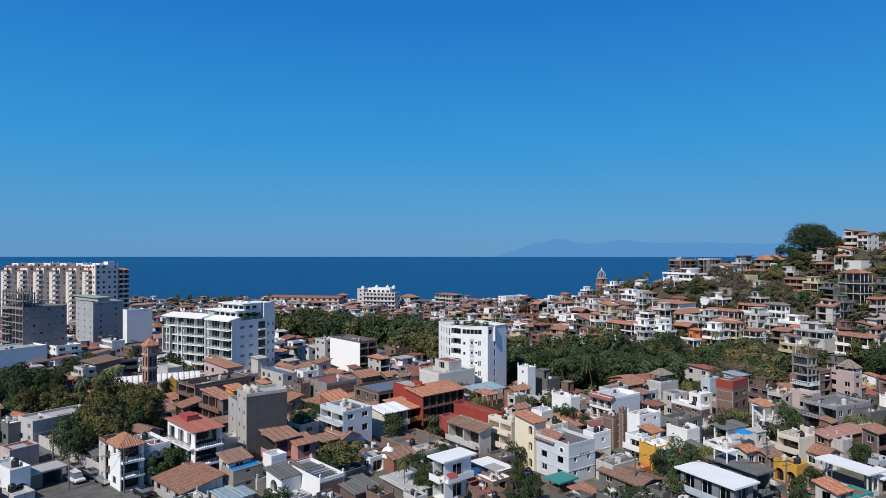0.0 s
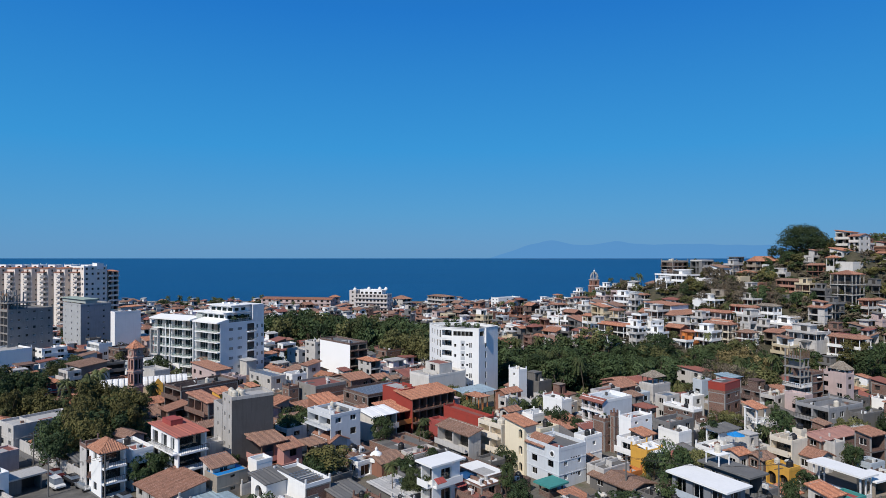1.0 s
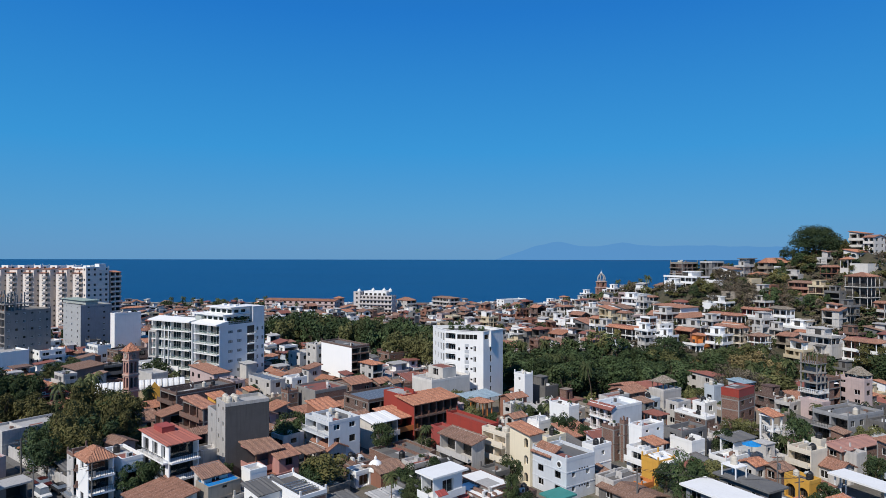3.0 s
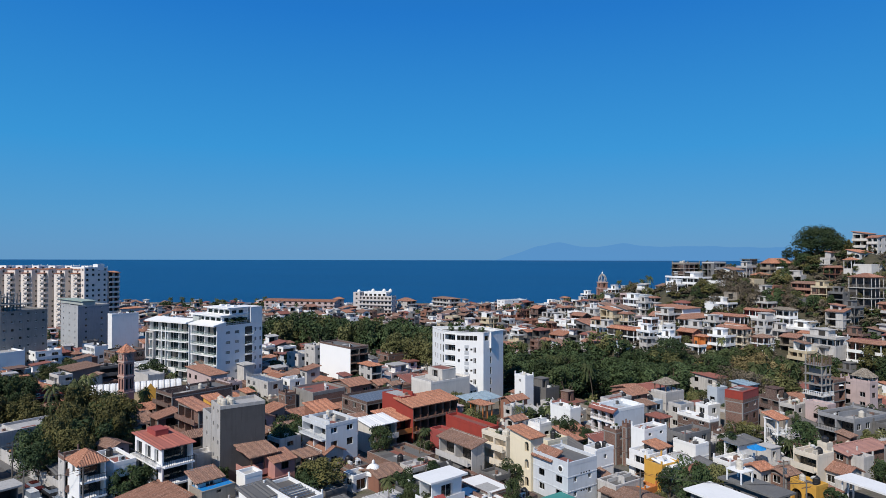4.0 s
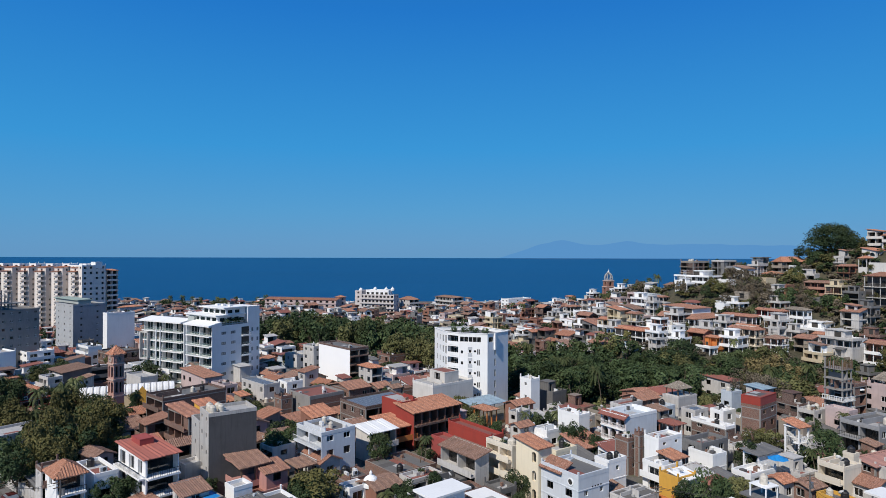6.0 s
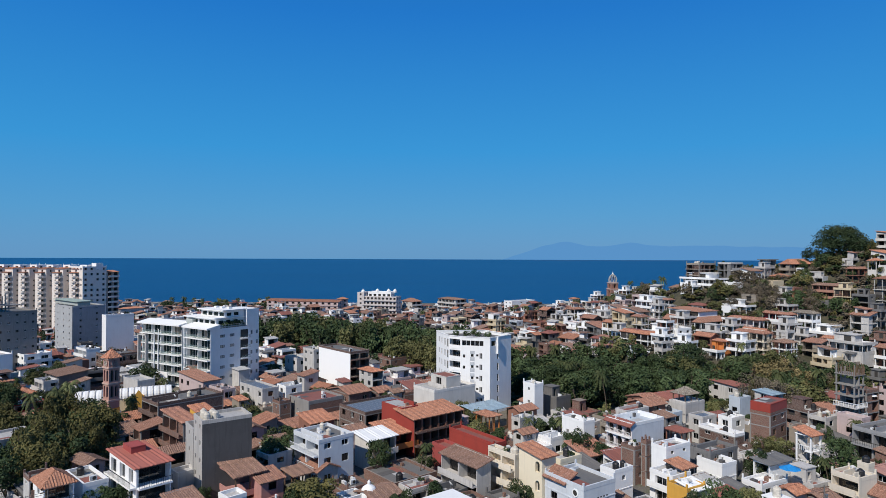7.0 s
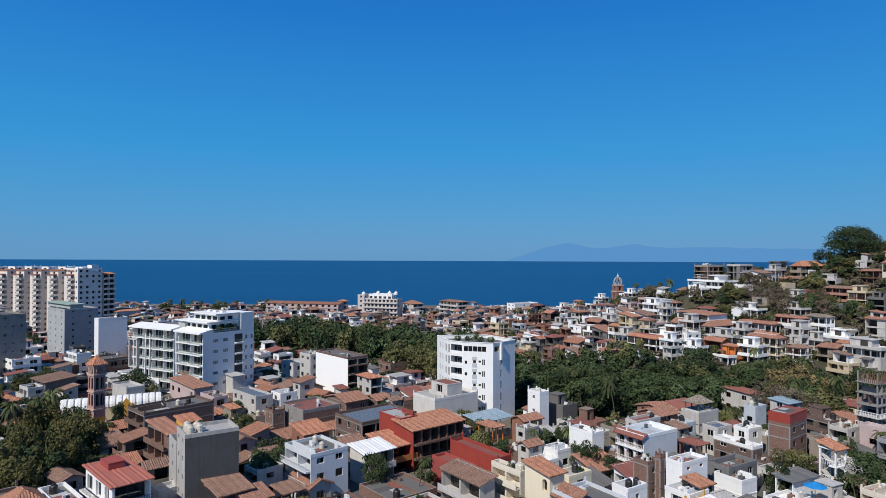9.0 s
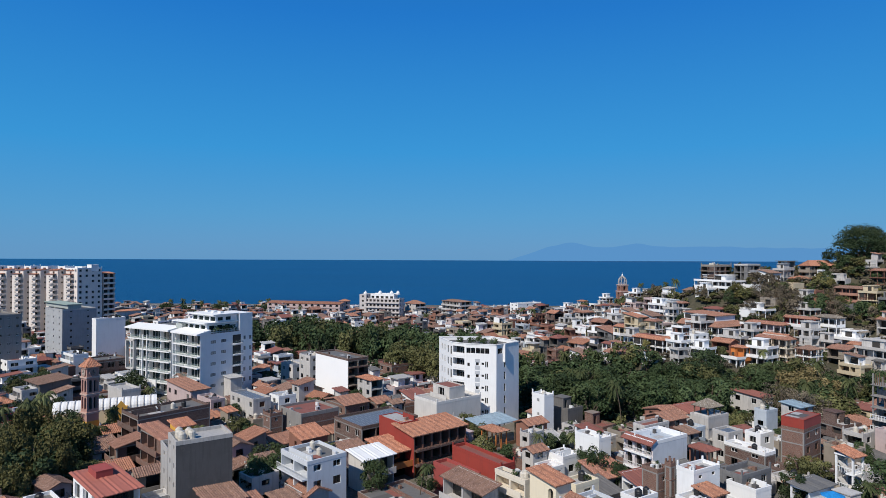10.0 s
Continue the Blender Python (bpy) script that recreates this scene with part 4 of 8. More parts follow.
def crown_mesh(key, mat, seed, lobes, leaves, size, flat=0.75):
    """A crown of overlapping leafy lobes, open towards the underside."""
    r = np.random.default_rng(seed)
    cs = []
    for i in range(lobes):
        a, zz = r.uniform(0, 6.28), r.uniform(-0.55, 0.9)
        rad = r.uniform(0.35, 0.78) * math.sqrt(max(0.05, 1 - zz * zz * 0.9))
        cs.append((rad * math.cos(a), rad * math.sin(a), zz * flat, r.uniform(0.20, 0.38)))
    v, f = [], []
    for i in range(leaves):
        cx, cy, cz, cr = cs[int(r.integers(lobes))]
        d = r.normal(size=3)
        d[2] = abs(d[2]) if r.random() < 0.6 else d[2]
        d /= np.linalg.norm(d)
        p = np.array((cx, cy, cz)) + d * cr * (r.uniform(0.8, 1.06) if r.random() < 0.9 else r.uniform(1.05, 1.3))
        nrm = d + r.normal(size=3) * 0.38
        nrm /= np.linalg.norm(nrm)
        t = np.cross(nrm, r.normal(size=3))
        t /= np.linalg.norm(t)
        b = np.cross(nrm, t)
        s = size * r.uniform(0.6, 1.3)
        k = len(v)
        for pu, pv, pn in ((-1, 0, -0.1), (-0.2, -0.6, 0.1), (0.9, -0.15, -0.15), (0.3, 0.65, 0.08)):
            v.append(tuple(p + t * pu * s + b * pv * s + nrm * pn * s))
        f.append((k, k + 1, k + 2, k + 3))
    me = bpy.data.meshes.new(key)
    me.from_pydata(v, [], f)
    me.materials.append(mat)
    me.update()
    return me


def trunk_mesh(seed):
    r = random.Random(seed)
    g = Geo()
    g.tube((0, 0, -1.3), (0.04, 0, -0.75), 0.075, 0.055, 7)
    for i in range(6):
        a = i * 1.05 + r.uniform(-0.3, 0.3)
        p = Vector((0.04, 0, -0.78 + 0.05 * i))
        q = Vector((0.34 * math.cos(a), 0.34 * math.sin(a), -0.1 + 0.12 * i))
        g.tube(p, q, 0.035, 0.02, 5)
        g.tube(q, q + Vector((0.2 * math.cos(a + 0.5), 0.2 * math.sin(a + 0.5), 0.3)), 0.02, 0.006, 4)
    return g.mesh("trunk", BARK)


TREES = {}
for kind, mat, lab in (("dark", LEAF_D, "dense dark green broadleaf tree"), ("mid", LEAF_M, "leafy green broadleaf tree"), ("yellow", LEAF_Y, "yellowish green feathery tree"), ("dry", LEAF_B, "dry brown leafless bushy tree"), ("olive", LEAF_O, "dark olive broadleaf tree"), ("straw", LEAF_S, "straw-coloured feathery tree"), ("pink", LEAF_P, "magenta flowering bougainvillea bush")):
    TREES[kind] = [(trunk_mesh(i), crown_mesh("crown", mat, 40 + i, (20, 26, 17)[i], 2600 if kind != "dry" else 1900, 0.060 if kind != "dry" else 0.040), crown_mesh("crown", mat, 40 + i, (20, 26, 17)[i], 560, 0.112)) for i in range(3)], lab
BUSH = {k: crown_mesh("bush", m, 77, 8, 70, 0.30) for k, m in (("dark", LEAF_D), ("mid", LEAF_M), ("yellow", LEAF_Y), ("dry", LEAF_B), ("olive", LEAF_O), ("straw", LEAF_S), ("pink", LEAF_P))}
TREE_R = random.Random(11)


def tree(x, y, r, h=None, kind="mid", z=None, where="among the houses", group="trees"):
    """A tree with crown radius r and whole height h."""
    h = h or r * 2.0
    sh, lab = TREES[kind]
    tm, cm, low = TREE_R.choice(sh)
    if SINK[0] is not None:
        cm = low if h > 3.5 else BUSH[kind]
    z = ground(x, y) if z is None else z
    sz = h / 2.0
    m = pose(x, y, z + 0.95 * sz, 0, 0, TREE_R.uniform(0, 360)) @ Matrix.Diagonal((r, r, sz, 1))
    ob = thing("tree", m, f"{lab} {where}", "tree", group)
    part("trunk", tm, None, ob)
    part("crown", cm, None, ob)


def great_tree(x, y, z):
    """The broad domed tree on the hilltop."""
    ob = thing("tree", pose(x, y, z), "huge dark green domed fig tree standing on the hilltop", "tree", "trees")
    g = Geo()
    g.tube((0, 0, -1.5), (0.3, 0, 3.2), 1.0, 0.7, 9)
    for i in range(9):
        a = i * 0.7
        q = Vector((5.2 * math.cos(a), 5.2 * math.sin(a), 5.5 + (i % 3)))
        g.tube((0.3, 0, 2.4 + 0.1 * i), q, 0.4, 0.2, 6)
        g.tube(q, q + Vector((2.6 * math.cos(a + 0.5), 2.6 * math.sin(a + 0.5), 2.4)), 0.2, 0.05, 5)
    part("trunk", g, BARK, ob)
    me = crown_mesh("crown", LEAF_D, 5, 70, 15000, 0.030, 0.62)
    part("crown", me, None, ob, "", pose(0, 0, 7.2) @ Matrix.Diagonal((11.4, 10.5, 9.6, 1)))
    for dx, dy, r, h in ((-11, 3, 4.6, 5.0), (9.5, 2, 4.0, 4.6), (-6, -3, 3.2, 3.6)):
        part("side_crown", crown_mesh("side_crown", LEAF_D, 8, 20, 2600, 0.05, 0.7), None, ob, "", pose(dx, dy, h * 0.55) @ Matrix.Diagonal((r, r, h * 0.75, 1)))


def palm_meshes():
    r = random.Random(3)
    t = Geo()
    pts = [Vector((0.25 * (k / 6) ** 2, 0, k / 6)) for k in range(7)]
    for k in range(6):
        t.tube(pts[k], pts[k + 1], 0.022 - 0.0015 * k, 0.0205 - 0.0015 * k, 7)
    c = Geo()
    for i in range(22):
        a, up = i * 2.4, r.uniform(-0.25, 1.1)
        d = Vector((math.cos(a), math.sin(a), 0))
        side = Vector((-d.y, d.x, 0))
        length = r.uniform(0.30, 0.4)
        rows = [pts[-1] + d * length * (k / 6) + Vector((0, 0, length * (up * k / 6 - 0.95 * (k / 6) ** 2))) for k in range(7)]
        for k in range(6):
            w0, w1 = 0.055 * math.sin(math.pi * (0.12 + 0.8 * k / 6)), 0.055 * math.sin(math.pi * (0.12 + 0.8 * (k + 1) / 6))
            for s in (-1, 1):
                dr = Vector((0, 0, -0.035))
                for j in range(2):
                    p, q = rows[k].lerp(rows[k + 1], j / 2), rows[k].lerp(rows[k + 1], j / 2 + 0.36)
                    c.poly([p, q, q + side * s * w1 + dr + d * 0.02, p + side * s * w0 + dr + d * 0.02])
    return t.mesh("trunk", BARK), c.mesh("fronds", PALMG)


PALM = palm_meshes()


def palm(x, y, h=10, z=None, wide=1.0):
    z = ground(x, y) if z is None else z
    m = pose(x, y, z - 0.2, 0, 0, TREE_R.uniform(0, 360)) @ Matrix.Diagonal(((h * 0.36 + 2.2) * wide, (h * 0.36 + 2.2) * wide, h, 1))
    ob = thing("palm_tree", m, "tall coconut palm with arching fronds", "palm tree", "palm trees")
    part("trunk", PALM[0], None, ob)
    part("fronds", PALM[1], None, ob)

# ---------- the named houses ----------
house(-146.9, 200.7, 18.3, 12.2, 17.5, 57, label='tall white house with blank rendered walls', wm=BRIGHT, fr='blank')
house(-137.4, 222.0, 8.2, 6.7, 16.0, 54, label='small white flat-roofed house with wide windows', wm=BRIGHT, fr='door', clutter=1)
house(-109.4, 180.7, 3.9, 10.4, 12.6, 54, label='low house with a red tiled hip roof', roof='hip', rm=TILE3, rise=1.2)
house(-105.3, 184.0, 3.6, 6.3, 15.5, 53, label='narrow white house with stacked balconies', fl='balc', fr='balc')
house(-106.4, 192.2, 7.6, 10.0, 15.2, 53, label='grey rendered house with a weathered tile roof', wm=CONC, roof='shedl', rm=TILE2, fr='blank', rise=0.8)
house(-102.3, 169.0, 7.1, 6.6, 12.8, 54, label='brick house with a red-edged flat roof', wm=BRICK, wm2=RED, rm=ROOFG, fr='door', par=0.25)
house(-124.6, 234.9, 4.6, 10.6, 16.0, 52, label='white house with long shaded balconies', fl='balc', wm=BRIGHT)
house(-115.6, 231.9, 10.5, 9.6, 14.5, 51, label='brown house with a flat cluttered roof', wm=BRICK2, rm=ROOFG, fr='door')
house(-70.0, 104.5, 3.0, 7.3, 14.0, 56, label='white house with an arched window and flat roof', wm=BRIGHT, fr='arch', fl='blank')
house(-67.4, 101.7, 3.0, 5.4, 10.9, 55, label='low white house with a roof parapet', wm=WHITE, fr='blank', clutter=1, base=8.5)
house(-69.3, 107.3, 5.6, 3.0, 12.0, 55, label='open carport under a grey sheet roof', roof='slab', rm=ROOFW, fr='open', fl='open', wm=GREYP, detail=0)
house(-79.1, 117.1, 4.9, 4.3, 13.2, 56, label='peeling pink rendered house with a red tile verge', wm=PALEPINK, rm=ROOFR, fr='blank', clutter=0, par=0.3)
house(-90.9, 133.2, 3.0, 7.3, 13.5, 56, label='grey-white house with a flat roof', wm=GREYP, rm=BRIGHT, fr='small')
house(-84.7, 131.7, 12.3, 7.4, 14.5, 55, label='long white commercial building with a flat white roof', clutter=1, fr='blank', wm=WHITE)
house(-85.7, 133.5, 3.8, 6.8, 12.0, 55, label='white shop with blue and white boards', wm=BRIGHT, wm2=BLUE, fr='door', clutter=0)
house(-53.2, 107.0, 3.8, 5.4, 16.9, 48, label='white corner house with an orange tiled hip roof and dark balconies', wm=BRIGHT, roof='hip', rm=TILE3, fr='balc', fl='win', rail='iron', rise=1.7)
house(-57.6, 110.3, 3.0, 3.0, 17.2, 48, label='slim white house with a brick roof edge', fr='balc', fl='small', wm2=BRICK, rm=ROOFG, clutter=0)
house(-49.9, 110.8, 3.4, 8.3, 16.2, 48, label='white house with dark balconies and a cluttered roof terrace', fr='balc', rail='iron', wm=BRIGHT, rm=ROOFG)
house(-42.6, 111.7, 5.1, 10.9, 18.2, 48, label='white house with a sloping red roof above arched balconies', wm=BRIGHT, roof='sheet', rm=SALMON, fr='balc', fl='door', rail='iron', rise=0.5)
house(-40.7, 121.1, 3.3, 3.0, 14.2, 48, label='small white annex with a flat roof', wm=WHITE, fr='door', clutter=1)
# One cement split in colour: pale lit left side, near-black shaded, stained right side.
house(-36.0, 119.2, 7.9, 5.6, 23.2, 36, label='tall bare grey cement-rendered block with water tanks', wm=plaster("light_cement",(0.46,0.44,0.42),0.7), wmr=plaster("stained_shaded_cement",(0.085,0.083,0.086),0.9), clutter=0, fr='blank', fl='small', baysl=2, detail=1)
for a, b in ((1.2, 2.0), (1.1, 3.4), (2.6, 2.3), (2.5, 3.7), (1.3, 4.6)):
    water_tank(-36.0 + 0.809 * a - 0.588 * b, 119.2 + 0.588 * a + 0.809 * b, 22.62, TANKW, 1.0)
# Repeats the main block's painted lit and shaded faces.
house(-39.35, 123.75, 4.0, 5.6, 20.6, 36, label='lower back part of a bare grey cement block', wm=MATS['light_cement'], wmr=MATS['stained_shaded_cement'], clutter=0, fr='blank', fl='small', baysl=1, rm=ROOFG, detail=1)
house(-27.4, 114.6, 5.5, 13.5, 11.9, 45, label='pink house with a railed roof terrace', wm=PINK, rm=TERRA, fr='win', fl='win', clutter=0, par=0.7, detail=2)
house(-29.8, 116.8, 4.9, 6.7, 15.2, 45, label='open timber terrace under weathered tiles', wm=PINK, wm2=WOOD, roof='shed', rm=TILE2, fr='posts', fl='posts', rise=1.2, base=11.9, drop=0.1, detail=0)
house(-25.9, 117.3, 3.8, 3.7, 14.2, 45, label='pink rendered house with a clay tile roof', wm=PINK, roof='shed', rm=TILE, fr='win', fl='blank', rise=0.9)
house(-33.8, 105.9, 5.5, 4.2, 13.5, 48, label='beige house with a bright blue tarpaulin roof', wm=BEIGE, rm=CYAN, fr='small', fl='blank', clutter=0, par=0.12)
house(-35.1, 107.5, 4.0, 3.3, 14.3, 48, label='small house with a weathered tile roof', roof='shed', rm=TILE2, rise=1.0)
house(-40.3, 101.2, 6.9, 10.0, 11.7, 49, label='white house with a long weathered tile roof and green fascia', roof='shedl', rm=TILE, wm=plaster("stained_white", (0.5, 0.48, 0.46), 0.9), fr='blank', fl='win', rise=1.2)
house(-32.9, 101.0, 4.4, 11.9, 10.6, 48, label='low house with a blue-grey sheet roof', roof='sheet', rm=ZINC, rise=0.5, detail=0, fr='blank')
house(-29.2, 111.9, 3.0, 3.0, 14.0, 46, label='small plain white rooftop house', wm=BRIGHT, fr='blank', clutter=1)
house(-25.6, 105.2, 4.9, 4.9, 12.6, 46, label='white house with a pale sheet roof and an arched window', wm=BRIGHT, roof='sheet', rm=ROOFG, fl='arch', fr='blank', rise=0.6)
house(-30.7, 108.6, 3.0, 3.0, 11.2, 47, label='low white house with yard walls', wm=WHITE, fr='blank', fl='blank', clutter=0)
house(-60.7, 155.5, 15.2, 8.5, 16.9, 49, label='dark brown brick apartment block with small balconies', wm=BRICK2, fr='blank', fl='balc', rm=ROOFG)
house(-47.9, 139.3, 3.0, 9.4, 17.3, 48, label='brick house with open terraces under a tile roof', wm=BRICK, roof='shed', rm=TILE, fr='open', fl='balc', rise=0.9)
house(-47.1, 143.9, 3.0, 3.5, 18.2, 48, label='small ochre rooftop house with an orange tile roof', wm=OCHRE, roof='shed', rm=TILE3, fr='win', rise=0.7)
house(-83.2, 190.1, 4.7, 9.4, 14.5, 50, label='plain white hall with a flat roof', wm=WHITE, fr='blank', fl='blank', clutter=0)
house(-64.5, 188.7, 4.9, 14.9, 14.8, 48, label='house with a low red-brown tile roof', roof='shed', rm=TILE, wm=PALEPINK, rise=0.8)
house(-56.6, 181.9, 3.6, 7.8, 14.2, 47, label='pale pink house with a flat roof', wm=PALEPINK, fr='door')
house(-46.3, 182.4, 4.7, 12.4, 14.3, 46, label='white house with solar panels on its flat roof', rm=ROOFG, fr='win', clutter=0, solar=True)
house(-41.5, 187.3, 4.9, 4.8, 14.0, 45, label='white modern house with a flat roof', wm=BRIGHT, fr='win')
house(-37.7, 168.2, 3.0, 3.4, 14.5, 45, label='small brick house with square openings', wm=BRICK, fr='small', fl='small')
house(-75.2, 206.4, 9.4, 3.9, 14.5, 48, label='low house with a brown tile roof', roof='gable', rm=TILE2)
house(-61.0, 206.6, 3.4, 7.4, 14.5, 47, label='low pale house with an arched sheet roof', roof='sheet', rm=ROOFW, rise=0.4)
def unfinished_block():
    ob = house(-146.9, 218.3, 14.3, 18.0, 30.0, 55, label='large unfinished grey concrete building with open floors', wm=CONCL, fr='small', fl='open', rm=ROOFG, clutter=0, baysl=6, bays=6)
    h = 30.0 - ob.matrix_basis.translation.z - 0.55
    for i in range(7):
        for j in range(3):
            g = Geo()
            a, b = 0.05 + 2.9 * j, 0.1 + 2.9 * i
            g.box(a, b, h, a + 0.32, b + 0.32, h + 5.0 + (1.2, 0.4, 1.7)[(i + j) % 3])
            part("column", g, CONCL, ob)
    g = Geo()
    g.box(-0.3, -0.2, h + 2.5, 4.6, 17.9, h + 2.75)
    g.box(4.6, -0.2, h + 2.5, 9.6, 6.4, h + 2.75)
    g.box(-0.3, 2.6, h + 5.0, 4.6, 17.9, h + 5.2)
    part("slab", g, CONCL, ob)
    g = Geo()
    g.box(1.6, 3.2, h, 1.75, 9.0, h + 2.5)
    part("infill_wall", g, BRICK, ob)
    for i in range(6):
        g = Geo()
        g.box(0.02, 0.3 + 3.0 * i, h + 5.2, 0.14, 1.9 + 3.0 * i, h + 6.1)
        part("shuttering_board", g, WOOD, ob)
    for i in range(5):           # a column of landings on poles against the open face
        g = Geo()
        g.box(-1.5, 9.0, h - 3.0 * i - 0.4, -0.1, 17.6, h - 3.0 * i - 0.2)
        part("scaffold_deck", g, CONCL, ob)


unfinished_block()
# Right face takes a darker, bluer grey that carries its shade as colour.
house(-156.5, 277.7, 13.0, 18.0, 27.0, 53, label='grey and white apartment block with small square windows', wm=plaster("light_grey_render",(0.40,0.41,0.42),0.3), wmr=plaster("shaded_grey_render",(0.28,0.30,0.33),0.4), fr='small', fl='small', rm=ROOFG, bays=2, baysl=3)
house(-156.3, 281.0, 5.0, 24.9, 28.5, 52, label='green-roofed penthouse on a grey apartment block', wm=plaster("grey_green_stone", (0.42, 0.45, 0.43), 0.3), roof='slab', rm=plaster("pale_green_roof",(0.36,0.44,0.38),0.3), fr='door', fl='door', base=27.0, drop=0.1, detail=0)
house(-132.9, 261.5, 10.6, 4.0, 25.1, 51, label='white block with a blank rendered wall', wm=BRIGHT, fr='blank', fl='blank')
house(-194.5, 384.0, 13.9, 13.5, 16.0, 51, label='low building with a broad red tiled hip roof', roof='hip', rm=TILE3, rise=1.5, detail=0)
house(-19.5, 128.5, 7.2, 8.6, 17.5, 44, label='pale blue-white apartment house with recessed balconies', wm=plaster("bluish_white",(0.620, 0.650, 0.690),0.25), fl='balc', fr='win', rail='white', rm=ROOFG, baysl=2)
house(-12.0, 137.3, 6.2, 5.0, 14.8, 42, label='white three-storey house under a white sheet roof', roof='sheet', rm=BRIGHT, fr='balc', fl='blank', rise=0.7, wm=plaster("pale_render",(0.66,0.62,0.56),0.4))
house(-4.2, 145.8, 12.7, 6.3, 16.6, 41, label='red apartment house with dark balconies and a broad tile roof', roof='shed', rm=TILE3, wm=RED, wmr=TERRA, wm2=BRICK2, fr='balc', fl='blank', rail='iron', rise=1.0, storey=2.45, bays=6)
house(-7.1, 150.4, 4.2, 7.4, 17.7, 41, label='red rendered block with tanks on its flat roof', wm=RED, rm=ROOFW, fr='blank', fl='blank', clutter=1, par=0.2)
house(-8.2, 143.8, 5.7, 7.8, 14.0, 41, label='orange rendered house with a tile roof', wm=ORANGE, roof='shed', rm=TILE3, fr='balc', rise=0.8)
house(-15.9, 158.7, 14.5, 10.8, 14.6, 42, label='brick house with a flat roof covered in solar panels', wm=BRICK2, rm=ROOFG, fr='open', clutter=0, solar=True)
house(1.7, 175.4, 4.6, 6.2, 19.2, 40, label='tall grey-white stepped house with a red flat roof', wm=plaster("grey_white",(0.58,0.55,0.51),0.4), rm=ROOFR, fr='blank', fl='door', baysl=1, par=0.25, clutter=0)
house(-1.1, 171.5, 13.2, 8.5, 16.7, 40, label='low off-white wing with rounded walls', wm=plaster("warm_white", (0.70, 0.67, 0.63), 0.3), fr='blank', fl='blank', clutter=0)
house(11.0, 133.6, 3.0, 13.2, 15.7, 38, label='bright red rendered house with blank walls', wm=RED, rm=ROOFR, fr='blank', fl='blank', clutter=1)
house(5.4, 134.2, 3.0, 9.2, 13.6, 39, label='low dark red rendered house', wm=DKRED, rm=ROOFR, fr='blank', fl='blank', clutter=1)
house(7.6, 121.8, 3.0, 9.4, 15.4, 39, label='white house with long balconies and a sloping tile roof', roof='shedl', rm=TILE2, fl='balc', baysl=2, fr='blank', rise=0.9)
house(13.8, 123.0, 1.7, 6.4, 17.1, 40, label='cream apartment house with stacked balconies', wm=plaster("pale_cream", (0.74, 0.66, 0.54), 0.3), fl='balc', fr='blank', rm=ROOFG)
house(17.5, 118.0, 3.0, 5.2, 18.3, 37, label='cream stair tower with arched balconies and an orange roof', wm=plaster("light_cream",(0.80,0.70,0.52),0.15), roof='shed', rm=TILE3, fl='stair', fr='blank', rise=0.8)
house(21.5, 125.0, 5.0, 3.0, 15.8, 36, label='cream rendered house with a flat roof', wm=plaster("light_cream",(0.80,0.70,0.52),0.15))
house(22.6, 111.6, 6.7, 8.1, 16.3, 35, label='white three-storey house with barred windows', wm=plaster("bluish_white",(0.620, 0.650, 0.690),0.25), fl='win', fr='small', rm=ROOFG, baysl=2)
house(29.2, 120.1, 4.3, 3.0, 15.8, 35, label='white house with black water tanks on the roof', wm=BRIGHT, fr='small', fl='blank')
house(20.3, 107.6, 3.2, 2.4, 11.2, 36, label='small terrace under a teal awning', wm=BRICK2, roof='slab', rm=TEAL, fr='posts', fl='posts', detail=0)
house(9.9, 109.0, 4.9, 7.8, 12.3, 38, label='low house with a bright white coated roof', wm=BRICK2, rm=BRIGHT, clutter=0, par=0.15)
house(9.0, 105.5, 4.5, 7.6, 12.0, 38, label='low house with a white roof and a black tank', wm=BRICK, rm=BRIGHT, par=0.15)
house(8.5, 102.2, 3.6, 7.3, 11.2, 38, label='brick house with a red roof cap', wm=BRICK, rm=ROOFR, fr='blank')
house(23.6, 103.9, 3.0, 3.0, 10.6, 35, label='small shed with a striped orange sheet roof', roof='sheet', rm=TILE3, rise=0.4, detail=0)
house(-19.0, 103.7, 4.7, 10.2, 13.0, 44, label='white and brick house with a steel rack on its dark roof', wm=BRIGHT, wmr=BRICK, rm=DARKC, fr='blank', fl='blank', clutter=0)
house(-19.5, 127.9, 4.0, 6.9, 12.2, 44, label='low white house with a clay tile roof', roof='gable2', rm=TILE, rise=1.2)
house(-22.5, 124.3, 3.0, 3.8, 12.8, 44, label='wooden terrace frame under tiles', roof='shed', rm=TILE2, wm=WOOD, fr='posts', fl='posts', rise=0.3, detail=0)
house(-6.2, 126.5, 9.3, 9.5, 11.0, 41, label='low brick-walled yard building with a flat grey roof', wm=BRICK, rm=ROOFG, fr='blank', fl='blank', clutter=1)
house(-8.2, 116.5, 5.0, 5.0, 12.0, 42, label='terracotta house with a weathered tile roof', wm=TERRA, roof='gable', rm=TILE2, rise=0.8)
house(-12.5, 116.7, 3.4, 3.0, 12.2, 43, label='small white roof terrace house', wm=BRIGHT, clutter=0, fr='door')
house(-13.1, 103.1, 4.9, 5.3, 11.0, 43, label='brick shed with a grey sheet roof', wm=BRICK2, roof='sheet', rm=ROOFG, rise=0.5, detail=0)
house(-4.3, 104.0, 5.1, 8.0, 10.9, 41, label='low yard under a white corrugated canopy', wm=CONC, roof='sheet', rm=ROOFW, rise=0.3, detail=0, fr='open')
